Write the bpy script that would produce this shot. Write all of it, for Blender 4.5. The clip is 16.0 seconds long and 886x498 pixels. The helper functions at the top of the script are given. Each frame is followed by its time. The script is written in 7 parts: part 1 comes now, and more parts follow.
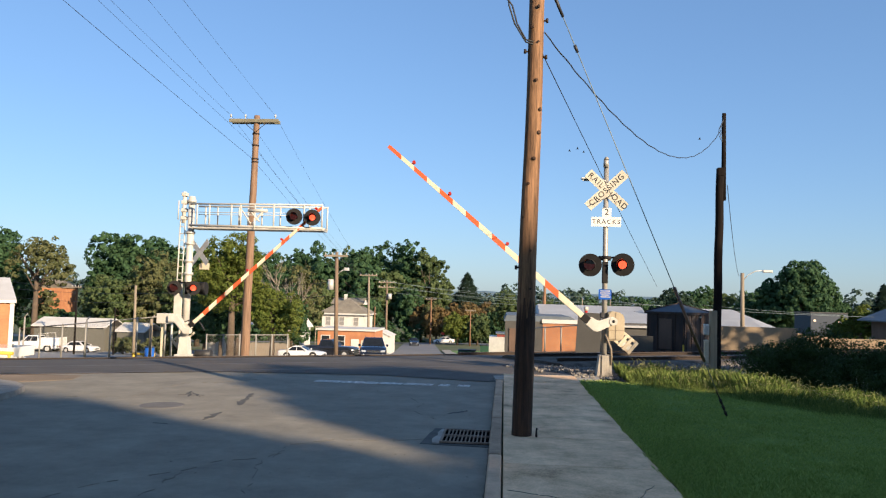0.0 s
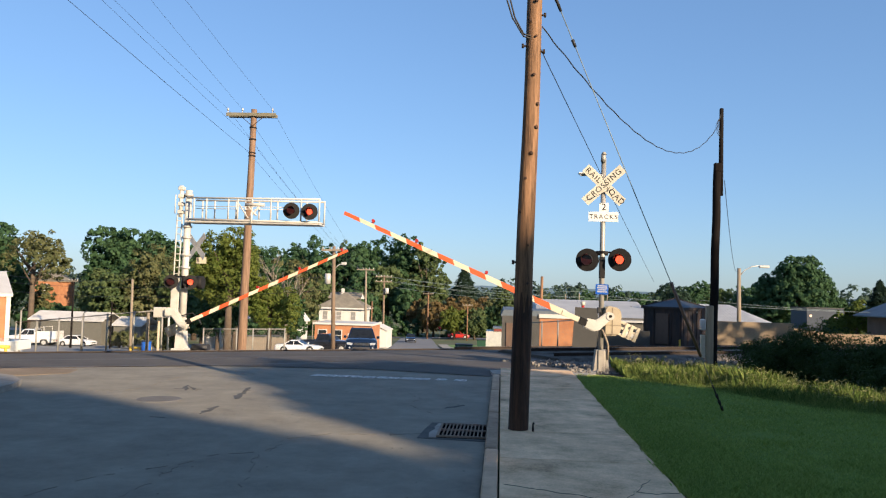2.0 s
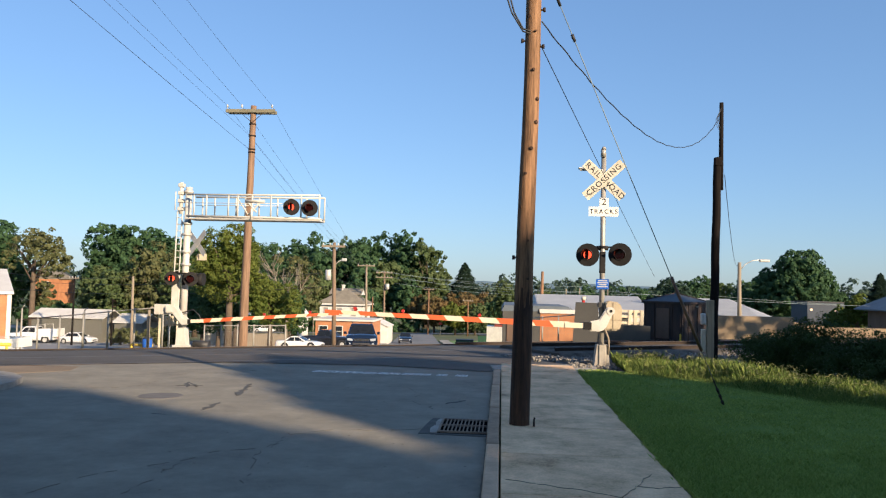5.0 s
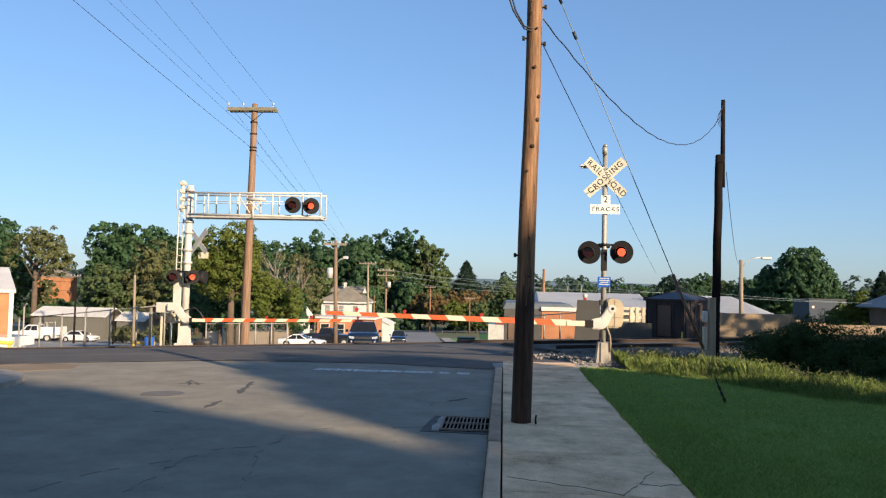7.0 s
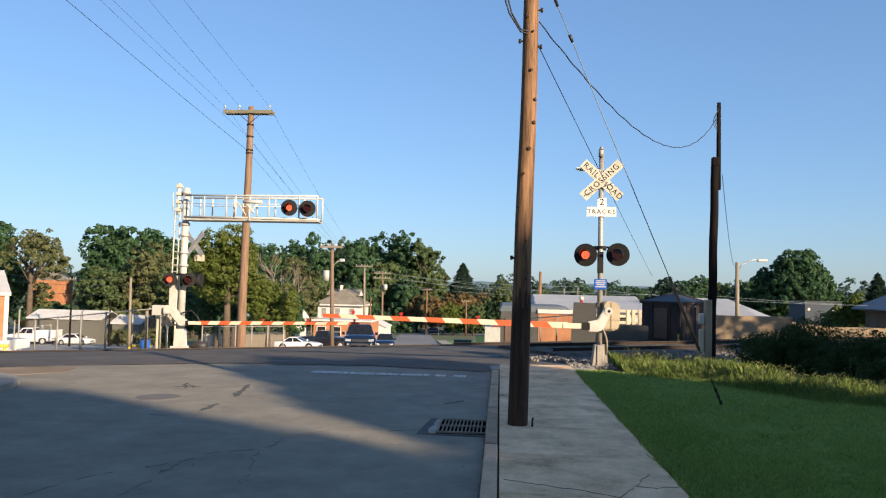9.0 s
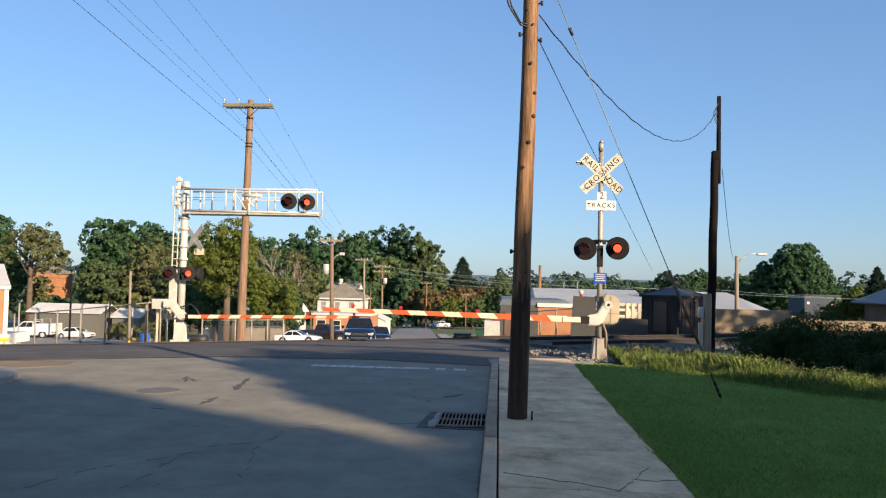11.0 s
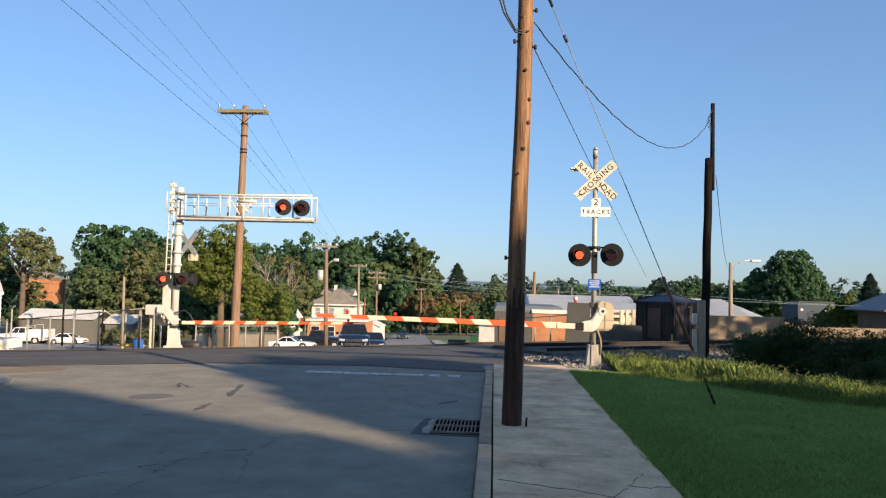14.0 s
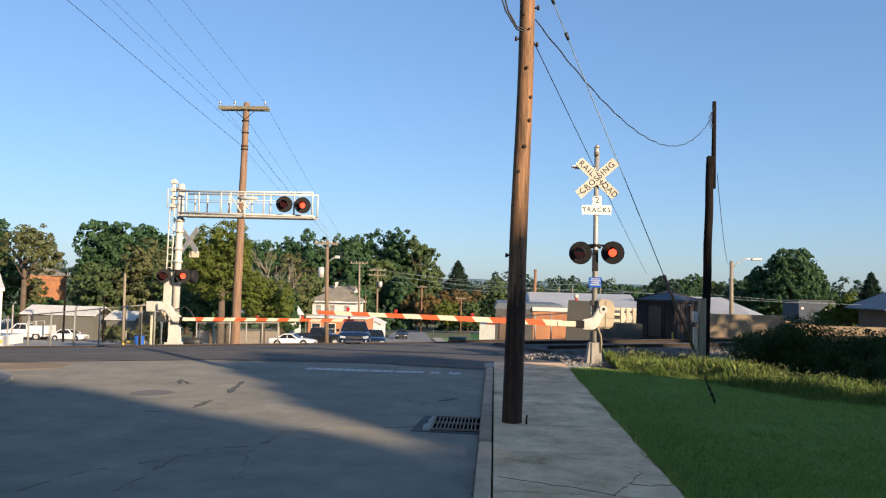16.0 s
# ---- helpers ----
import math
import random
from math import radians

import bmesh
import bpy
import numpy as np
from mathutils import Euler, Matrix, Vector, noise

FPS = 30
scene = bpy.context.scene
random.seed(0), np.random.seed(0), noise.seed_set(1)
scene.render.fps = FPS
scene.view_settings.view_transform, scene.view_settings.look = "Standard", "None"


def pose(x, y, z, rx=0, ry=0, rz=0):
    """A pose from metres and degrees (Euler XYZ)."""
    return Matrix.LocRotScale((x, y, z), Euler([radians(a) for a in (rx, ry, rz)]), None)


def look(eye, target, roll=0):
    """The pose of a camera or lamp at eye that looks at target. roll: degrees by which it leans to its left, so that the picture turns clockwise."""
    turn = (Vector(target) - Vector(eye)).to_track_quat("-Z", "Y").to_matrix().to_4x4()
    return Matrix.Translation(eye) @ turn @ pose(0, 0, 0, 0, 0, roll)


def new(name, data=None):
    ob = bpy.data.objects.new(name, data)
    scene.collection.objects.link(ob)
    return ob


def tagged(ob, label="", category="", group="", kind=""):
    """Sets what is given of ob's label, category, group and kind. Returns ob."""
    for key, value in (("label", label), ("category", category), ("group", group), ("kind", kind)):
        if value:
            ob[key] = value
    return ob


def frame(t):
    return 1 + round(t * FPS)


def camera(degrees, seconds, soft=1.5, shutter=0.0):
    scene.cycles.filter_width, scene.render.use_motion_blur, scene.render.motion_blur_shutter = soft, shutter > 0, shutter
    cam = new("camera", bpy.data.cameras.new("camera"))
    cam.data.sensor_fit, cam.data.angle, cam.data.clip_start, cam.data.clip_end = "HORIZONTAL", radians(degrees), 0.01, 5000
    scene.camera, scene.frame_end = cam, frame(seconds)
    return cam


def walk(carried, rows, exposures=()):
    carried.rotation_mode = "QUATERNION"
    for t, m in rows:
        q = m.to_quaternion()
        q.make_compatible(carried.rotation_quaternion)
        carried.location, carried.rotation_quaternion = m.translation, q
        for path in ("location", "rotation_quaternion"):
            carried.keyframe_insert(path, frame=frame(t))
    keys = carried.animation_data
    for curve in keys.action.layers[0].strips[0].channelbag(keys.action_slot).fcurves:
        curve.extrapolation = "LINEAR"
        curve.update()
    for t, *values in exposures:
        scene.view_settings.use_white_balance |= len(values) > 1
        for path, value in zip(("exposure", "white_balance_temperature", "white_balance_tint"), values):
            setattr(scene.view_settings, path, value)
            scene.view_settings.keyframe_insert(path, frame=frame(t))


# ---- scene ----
cam = camera(60.0, 16.0, soft=1.2)
EYE = (0.0, 0.0, 1.65)
LOOKS = [
    (0.0, 93.613, -1.541, 4.563),
    (0.5, 93.483, -1.655, 4.575),
    (1.0, 93.323, -1.538, 4.465),
    (1.5, 93.356, -1.625, 4.423),
    (2.0, 93.213, -1.661, 4.347),
    (2.5, 93.142, -1.629, 4.285),
    (3.0, 93.189, -1.522, 4.199),
    (3.5, 93.206, -1.467, 4.192),
    (4.0, 93.150, -1.445, 4.374),
    (6.5, 92.595, -1.319, 4.379),
    (7.0, 92.721, -1.316, 4.501),
    (7.5, 92.833, -1.402, 4.487),
    (8.0, 92.915, -1.294, 4.375),
    (8.5, 92.984, -1.300, 4.251),
    (9.0, 92.918, -1.272, 4.241),
    (11.5, 92.349, -1.294, 4.192),
    (12.0, 92.295, -1.272, 4.076),
    (12.5, 92.343, -1.295, 3.962),
    (13.0, 92.604, -1.394, 3.966),
    (13.5, 92.757, -1.379, 3.890),
    (14.0, 92.919, -1.357, 3.809),
    (14.5, 93.001, -1.386, 3.682),
    (15.0, 92.990, -1.375, 3.576),
    (15.5, 92.732, -1.368, 3.702),
    (16.0, 92.729, -1.527, 3.863)
]
walk(cam, [(t, pose(*EYE, rx, ry, rz)) for t, rx, ry, rz in LOOKS], exposures=[(0.0, 0.85, 6000, 11), (16.0, 0.85, 6000, 11)])

# world, sun, exposure
SUN_AZ, SUN_EL = radians(134.3), radians(17.9)
TO_SUN = Vector((math.sin(SUN_AZ) * math.cos(SUN_EL), math.cos(SUN_AZ) * math.cos(SUN_EL), math.sin(SUN_EL)))
world = bpy.data.worlds.new("sky")
scene.world = world
world.use_nodes = True
wn = world.node_tree.nodes
sky = wn.new("ShaderNodeTexSky")
sky.sky_type, sky.sun_disc = "NISHITA", False
sky.sun_elevation, sky.sun_rotation = SUN_EL, SUN_AZ
sky.air_density, sky.dust_density, sky.ozone_density = 1.1, 0.45, 4.5
soft_sky = wn.new("ShaderNodeGamma")
soft_sky.inputs[1].default_value = 0.65
tint_sky = wn.new("ShaderNodeMixRGB")
tint_sky.blend_type = "MULTIPLY"
tint_sky.inputs[0].default_value = 1.0
tint_sky.inputs[2].default_value = (0.84, 0.96, 1.12, 1)
world.node_tree.links.new(sky.outputs[0], soft_sky.inputs[0])
world.node_tree.links.new(soft_sky.outputs[0], tint_sky.inputs[1])
world.node_tree.links.new(tint_sky.outputs[0], wn["Background"].inputs[0])
wn["Background"].inputs[1].default_value = 0.139
sun = new("sun", bpy.data.lights.new("sun", "SUN"))
sun.data.energy, sun.data.angle, sun.data.color = 5.0, radians(0.6), (1.0, 0.77, 0.50)
sun.matrix_world = look(TO_SUN * 80, (0, 0, 0))


# ---- materials ----
def mat(name, a, b=None, rough=0.75, metal=0.0, scale=6.0, fine=60.0, bump=0.15, emit=None, power=0.0, by="noise", stretch=(1, 1, 1), spec=0.5, c=None, span=(0.52, 0.93), shift=False, own_share=0.6, detail=4, grit=0.5):
    """A surface that wanders between the colours a and b at two scales, with fine relief."""
    m = bpy.data.materials.new(name)
    m.use_nodes = True
    t = m.node_tree
    n, l = t.nodes, t.links
    p = n["Principled BSDF"]
    p.inputs["Roughness"].default_value = rough
    p.inputs["Metallic"].default_value = metal
    p.inputs["Specular IOR Level"].default_value = spec
    b = b or tuple(min(1, v * 0.75) for v in a)
    co = n.new("ShaderNodeTexCoord")
    mp = n.new("ShaderNodeMapping")
    mp.inputs["Scale"].default_value = stretch
    l.new(co.outputs["Object"], mp.inputs[0])
    if shift:
        own = n.new("ShaderNodeVectorMath")
        own.operation = "SCALE"
        own.inputs["Scale"].default_value = 40.0
        l.new(n.new("ShaderNodeObjectInfo").outputs["Random"], own.inputs[0])
        l.new(own.outputs[0], mp.inputs["Location"])
    big, small = n.new("ShaderNodeTexNoise"), n.new("ShaderNodeTexNoise")
    for node, s in ((big, scale), (small, fine)):
        node.inputs["Scale"].default_value = s
        node.inputs["Detail"].default_value = detail
        node.inputs["Roughness"].default_value = grit
        l.new(mp.outputs[0], node.inputs["Vector"])
    add = n.new("ShaderNodeMath")
    add.operation = "MULTIPLY_ADD"
    l.new(small.outputs[0], add.inputs[0])
    add.inputs[1].default_value = 0.45
    l.new(big.outputs[0], add.inputs[2])
    fac = add.outputs[0]
    if by in ("object", "island"):
        if by == "object":
            r = n.new("ShaderNodeObjectInfo").outputs["Random"]
        else:
            r = n.new("ShaderNodeNewGeometry").outputs["Random Per Island"]
        mx = n.new("ShaderNodeMath")
        mx.operation = "MULTIPLY_ADD"
        l.new(r, mx.inputs[0])
        mx.inputs[1].default_value = own_share
        half = n.new("ShaderNodeMath")
        half.operation = "MULTIPLY"
        l.new(fac, half.inputs[0])
        half.inputs[1].default_value = 0.6
        l.new(half.outputs[0], mx.inputs[2])
        fac = mx.outputs[0]
    ramp = n.new("ShaderNodeValToRGB")
    ramp.color_ramp.elements[0].position, ramp.color_ramp.elements[1].position = span
    ramp.color_ramp.elements[0].color, ramp.color_ramp.elements[1].color = (*a, 1), (*b, 1)
    if c:
        e = ramp.color_ramp.elements.new(0.8)
        e.color = (*c, 1)
    l.new(fac, ramp.inputs[0])
    l.new(ramp.outputs[0], p.inputs["Base Color"])
    if bump:
        bp = n.new("ShaderNodeBump")
        bp.inputs["Strength"].default_value, bp.inputs["Distance"].default_value = bump, 0.02
        l.new(add.outputs[0], bp.inputs["Height"])
        l.new(bp.outputs[0], p.inputs["Normal"])
    if emit:
        p.inputs["Emission Color"].default_value = (*emit, 1)
        p.inputs["Emission Strength"].default_value = power
    return m


ASPHALT = mat("worn asphalt", (0.102, 0.090, 0.070), (0.362, 0.322, 0.245), 0.9, scale=1.3, fine=70, bump=0.5, span=(0.35, 1.0), detail=12, grit=0.78)
ASPHALT_NEW = mat("dark asphalt", (0.052, 0.045, 0.038), (0.112, 0.097, 0.080), 0.85, scale=0.9, fine=60, bump=0.4, detail=10, grit=0.7)
ASPHALT_FAR = mat("grey road", (0.16, 0.16, 0.16), (0.21, 0.205, 0.2), 0.9, scale=0.2, fine=8, bump=0.1)
TAR = mat("crack filler", (0.06, 0.057, 0.052), (0.10, 0.095, 0.085), 0.85)
HAIRLINE = mat("dusty hairline crack", (0.145, 0.125, 0.096), (0.20, 0.172, 0.13), 0.95, bump=0)
GLOW_DISC = mat("warm glowing disc", (0.85, 0.62, 0.45), (0.7, 0.5, 0.36), 0.4, bump=0, emit=(1.0, 0.6, 0.35), power=0.35)
CRACK = mat("dirt-filled crack", (0.17, 0.14, 0.10), (0.10, 0.085, 0.06), 0.95, bump=0)
CONCRETE = mat("sidewalk concrete", (1.0, 0.68, 0.40), (0.30, 0.165, 0.078), 0.9, scale=1.7, fine=45, span=(0.56, 0.94), bump=0.4, shift=True, c=(0.65, 0.42, 0.225), detail=12, grit=0.72)
KERBSTONE = mat("kerb concrete", (0.66, 0.455, 0.285), (0.20, 0.13, 0.08), 0.9, scale=3.0, fine=45, bump=0.5, by="object", shift=True, own_share=0.2, span=(0.40, 0.76), detail=12, grit=0.75)
CONCRETE_OLD = mat("weathered foundation concrete", (0.42, 0.38, 0.32), (0.26, 0.23, 0.19), 0.9, scale=4, fine=50, bump=0.3)
WHITE_LINE = mat("worn road paint", (0.80, 0.77, 0.70), (0.22, 0.20, 0.18), 0.8, scale=14, fine=50, bump=0.1, span=(0.64, 0.84))
DIRT = mat("dry earth", (0.30, 0.22, 0.14), (0.18, 0.13, 0.08), 0.95, scale=0.8, fine=20, bump=0.4)
EARTH = mat("rough grassland", (0.07, 0.10, 0.03), (0.13, 0.12, 0.05), 0.95, scale=0.15, fine=3, bump=0.3)
LOT = mat("pale parking asphalt", (0.24, 0.23, 0.22), (0.32, 0.31, 0.29), 0.9, scale=0.3, fine=8, bump=0.1)
LAWN = mat("mown grass ground", (0.135, 0.195, 0.04), (0.185, 0.25, 0.058), 0.95, scale=0.8, fine=30, bump=0.4, spec=0.05)
BLADE = mat("grass blades", (0.225, 0.315, 0.074), (0.365, 0.455, 0.12), 0.8, scale=0.9, fine=9, bump=0, by="island", spec=0.08)
WEED = mat("tall weeds", (0.075, 0.125, 0.028), (0.20, 0.245, 0.062), 0.8, scale=0.9, fine=9, bump=0, by="island", spec=0.08)
WEED_LEAF = mat("light weed leaves", (0.13, 0.19, 0.045), (0.29, 0.32, 0.095), 0.8, scale=0.9, fine=9, bump=0, by="island", spec=0.08)
SEED = mat("weed seed heads", (0.20, 0.22, 0.08), (0.30, 0.28, 0.12), 0.8, bump=0)
GRAVEL = mat("ballast stone", (0.13, 0.115, 0.10), (0.30, 0.27, 0.23), 0.9, scale=5, fine=30, bump=0.5, by="island")
BED = mat("dusty ballast ground", (0.07, 0.06, 0.05), (0.17, 0.148, 0.125), 0.95, scale=3, fine=28, bump=0.6, spec=0.1)
WOOD_POLE = mat("weathered brown pole wood", (0.37, 0.20, 0.10), (0.06, 0.032, 0.016), 0.85, scale=2.0, fine=14, bump=0.7, stretch=(11, 11, 0.6), span=(0.56, 0.90), detail=8, grit=0.62)
WOOD_BUTT = mat("dark pole foot wood", (0.105, 0.052, 0.028), (0.018, 0.010, 0.007), 0.85, scale=1.6, fine=16, bump=0.8, stretch=(13, 13, 0.8), span=(0.55, 0.9), detail=8, grit=0.65)
WOOD_DARK = mat("creosoted dark pole wood", (0.016, 0.012, 0.010), (0.008, 0.006, 0.006), 0.9, scale=2.0, fine=22, bump=0.4, spec=0.15, stretch=(9, 9, 0.7))
WOOD_GREY = mat("grey weathered wood", (0.32, 0.26, 0.19), (0.20, 0.16, 0.11), 0.9, scale=2.0, fine=22, bump=0.4, stretch=(9, 9, 0.7))
POLE_TALL = mat("sun-bleached brown pole wood", (0.30, 0.185, 0.115), (0.15, 0.09, 0.055), 0.9, scale=2.0, fine=18, bump=0.4, stretch=(9, 9, 0.6), detail=7)
ARM_GREY = mat("lichen-grey crossarm wood", (0.24, 0.215, 0.145), (0.15, 0.135, 0.09), 0.9, scale=2.0, fine=22, bump=0.4)
POLE_GREY = mat("grey-brown pole wood", (0.25, 0.175, 0.115), (0.15, 0.105, 0.07), 0.9, scale=2.0, fine=18, bump=0.4, stretch=(9, 9, 0.7))
TIE = mat("dark railway tie wood", (0.07, 0.05, 0.035), (0.035, 0.026, 0.02), 0.9, scale=3, fine=30)
RUST = mat("rusty rail steel", (0.042, 0.026, 0.018), (0.026, 0.017, 0.012), 0.7, 0.3, scale=5)
STEEL_TOP = mat("worn steel", (0.13, 0.11, 0.10), (0.09, 0.075, 0.065), 0.5, 0.6, bump=0.05)
GALV = mat("pale galvanized steel", (0.62, 0.60, 0.55), (0.48, 0.46, 0.42), 0.5, 0.25, scale=3, fine=30, bump=0.05)
WHITE_PAINT = mat("chalky white paint", (0.64, 0.61, 0.55), (0.50, 0.47, 0.41), 0.55, scale=2.5, fine=30, bump=0.08)
HOUSING = mat("weathered tan painted steel", (0.50, 0.415, 0.285), (0.38, 0.31, 0.21), 0.55, scale=4, fine=30, bump=0.1)
MAST = mat("dull aluminium mast", (0.44, 0.41, 0.36), (0.33, 0.305, 0.265), 0.5, 0.3, scale=3, fine=30, bump=0.05)
TRACK_WHITE = mat("bright white sign sheet", (0.80, 0.78, 0.73), (0.70, 0.68, 0.63), 0.5, bump=0.02)
CREAM = mat("cream painted steel", (0.66, 0.57, 0.42), (0.52, 0.44, 0.32), 0.5, scale=3, fine=30, bump=0.06)
SIGN_WHITE = mat("reflective white sign", (0.64, 0.595, 0.49), (0.50, 0.45, 0.35), 0.5, scale=3, fine=20, bump=0.03)
BLACK_INK = mat("black sign lettering", (0.02, 0.02, 0.022), (0.04, 0.04, 0.04), 0.5, bump=0)
BLACK = mat("matt black paint", (0.018, 0.018, 0.02), (0.035, 0.034, 0.035), 0.55, scale=4, bump=0.05)
GREY_HOOD = mat("dark grey signal plate", (0.014, 0.013, 0.013), (0.026, 0.024, 0.023), 0.7, scale=4, bump=0.05, spec=0.2)
RED_GLOW = mat("lit red signal lens", (0.8, 0.05, 0.02), (0.7, 0.04, 0.02), 0.4, bump=0, emit=(1.0, 0.085, 0.03), power=1.35)
RED_DARK = mat("dark red of the unlit lens", (0.035, 0.004, 0.003), (0.02, 0.003, 0.003), 0.25, bump=0)
RED_LAMP = mat("red gate lamp", (0.42, 0.03, 0.02), (0.3, 0.02, 0.015), 0.3, bump=0, emit=(1.0, 0.05, 0.03), power=0.03)
ORANGE = mat("red-orange reflective tape", (0.78, 0.13, 0.035), (0.64, 0.10, 0.03), 0.5, scale=3, bump=0.03)
ARM_WHITE = mat("cream reflective tape", (0.80, 0.70, 0.52), (0.66, 0.56, 0.40), 0.5, scale=3, bump=0.03)
BLUE_SIGN = mat("blue enamel sign", (0.02, 0.13, 0.55), (0.02, 0.10, 0.42), 0.4, bump=0.02)
RUBBER = mat("dark rubber cable", (0.012, 0.012, 0.014), (0.03, 0.03, 0.03), 0.6, bump=0)
WIRE_PALE = mat("pale steel strand", (0.24, 0.29, 0.29), (0.16, 0.2, 0.2), 0.6, 0.0, bump=0)
RUST_SHED = mat("rusty dark steel sheet", (0.009, 0.010, 0.014), (0.062, 0.036, 0.026), 0.7, 0.1, scale=2, fine=18, bump=0.15, stretch=(2, 2, 0.5))
METAL_ROOF = mat("pale ribbed metal roof", (0.50, 0.49, 0.46), (0.42, 0.41, 0.39), 0.5, 0.0, scale=0.8, fine=10, bump=0.05)
BLUE_ROOF = mat("blue-grey flat roofing", (0.13, 0.155, 0.18), (0.09, 0.11, 0.13), 0.7, scale=0.6, fine=8, bump=0.1)
TAN_WALL = mat("tan stucco wall", (0.31, 0.23, 0.145), (0.235, 0.172, 0.105), 0.9, scale=0.9, fine=10, bump=0.1)
BRICK = mat("orange brick", (0.48, 0.22, 0.10), (0.36, 0.15, 0.07), 0.9, scale=1.2, fine=14, bump=0.2)
BROWN_WALL = mat("brown siding", (0.16, 0.10, 0.07), (0.11, 0.07, 0.05), 0.85, scale=1, fine=12, bump=0.1)
GREY_SHEET = mat("grey painted sheet", (0.085, 0.08, 0.072), (0.06, 0.056, 0.05), 0.7, scale=1.5, fine=18, bump=0.1)
SHINGLE = mat("brown-grey shingles", (0.27, 0.235, 0.175), (0.18, 0.155, 0.115), 0.9, scale=1.2, fine=12, bump=0.3)
HOUSE_WHITE = mat("white house siding", (0.66, 0.63, 0.58), (0.56, 0.53, 0.48), 0.7, scale=0.8, fine=10, bump=0.08)
WINDOW_DARK = mat("dark window glass", (0.015, 0.02, 0.025), (0.025, 0.03, 0.035), 0.25, bump=0, spec=0.25)
CAR_WHITE = mat("white car paint", (0.78, 0.77, 0.74), (0.70, 0.69, 0.66), 0.25, bump=0)
CAR_BLUE = mat("dark blue car paint", (0.010, 0.022, 0.055), (0.008, 0.017, 0.040), 0.2, 0.3, bump=0)
CAR_BLACK = mat("black car paint", (0.012, 0.012, 0.016), (0.02, 0.02, 0.022), 0.2, bump=0)
CAR_RED = mat("red car paint", (0.50, 0.035, 0.025), (0.40, 0.03, 0.02), 0.25, bump=0)
CAR_MAROON = mat("maroon car paint", (0.10, 0.015, 0.02), (0.07, 0.01, 0.012), 0.25, bump=0)
CHROME = mat("chrome", (0.7, 0.7, 0.7), (0.6, 0.6, 0.6), 0.15, 1.0, bump=0)
HEADLIGHT = mat("clear headlight glass", (0.42, 0.44, 0.47), (0.3, 0.32, 0.35), 0.1, bump=0)
CAR_GLASS = mat("tinted car glass", (0.010, 0.012, 0.015), (0.018, 0.021, 0.025), 0.08, bump=0, spec=0.3)
TYRE = mat("black tyre rubber", (0.015, 0.015, 0.015), (0.03, 0.03, 0.03), 0.9, bump=0)
YELLOW = mat("yellow safety paint", (0.70, 0.48, 0.05), (0.55, 0.36, 0.05), 0.6)
GREEN_BIN = mat("dark green dumpster paint", (0.015, 0.075, 0.04), (0.02, 0.055, 0.03), 0.5)
BARK = mat("tree bark", (0.14, 0.10, 0.07), (0.08, 0.06, 0.04), 0.95, scale=2, fine=14, bump=0.4)
# blue air haze is painted into the hills' base colour
HAZE_HILL = mat("haze-tinted wooded hills", (0.10, 0.165, 0.20), (0.13, 0.195, 0.225), 1.0, scale=0.01, fine=0.06, bump=0)


def leaf_mat(name, a, b, c=None):
    m = mat(name, a, b, 0.6, scale=0.35, fine=2.5, bump=0, by="island", spec=0.12, c=c, own_share=0.3, span=(0.38, 0.80))
    p = m.node_tree.nodes["Principled BSDF"]
    t = m.node_tree
    tr = t.nodes.new("ShaderNodeBsdfTranslucent")
    mix = t.nodes.new("ShaderNodeMixShader")
    mix.inputs[0].default_value = 0.33
    col = p.inputs["Base Color"].links[0].from_socket
    t.links.new(col, tr.inputs[0])
    t.links.new(p.outputs[0], mix.inputs[1])
    t.links.new(tr.outputs[0], mix.inputs[2])
    t.links.new(mix.outputs[0], t.nodes["Material Output"].inputs[0])
    return m


LEAF_DARK = leaf_mat("deep green foliage", (0.036, 0.080, 0.036), (0.082, 0.146, 0.062))
LEAF_MID = leaf_mat("mid green foliage", (0.062, 0.100, 0.036), (0.135, 0.168, 0.066))
LEAF_BRIGHT = leaf_mat("bright green foliage", (0.085, 0.125, 0.022), (0.18, 0.20, 0.045))
LEAF_OLIVE = leaf_mat("olive foliage", (0.085, 0.105, 0.042), (0.18, 0.175, 0.075))
LEAF_RUST = leaf_mat("orange-brown foliage", (0.12, 0.10, 0.042), (0.23, 0.15, 0.065))
LEAF_BUSH = leaf_mat("dark shrub foliage", (0.030, 0.055, 0.018), (0.062, 0.098, 0.030))
# distance haze is put into this bluish leaf colour
LEAF_FAR = leaf_mat("haze-tinted far foliage", (0.055, 0.09, 0.065), (0.095, 0.135, 0.095))
LEAF_PINE = leaf_mat("dark conifer needles", (0.026, 0.052, 0.034), (0.055, 0.088, 0.055))
for white in (CAR_WHITE, CAR_BLUE, CAR_BLACK, CAR_RED, CAR_MAROON):
    white.node_tree.nodes["Principled BSDF"].inputs["Coat Weight"].default_value = 0.8


# ---- mesh helpers ----
def box(bm, x0, x1, y0, y1, z0, z1, bev=0.0):
    vs = [bm.verts.new((x, y, z)) for z in (z0, z1) for x, y in ((x0, y0), (x1, y0), (x1, y1), (x0, y1))]
    fs = [bm.faces.new([vs[i] for i in q]) for q in ((3, 2, 1, 0), (4, 5, 6, 7), (0, 1, 5, 4), (1, 2, 6, 5), (2, 3, 7, 6), (3, 0, 4, 7))]
    if bev:
        bmesh.ops.bevel(bm, geom=list({e for f in fs for e in f.edges}), offset=bev, segments=2, affect="EDGES", profile=0.5)
    return bm


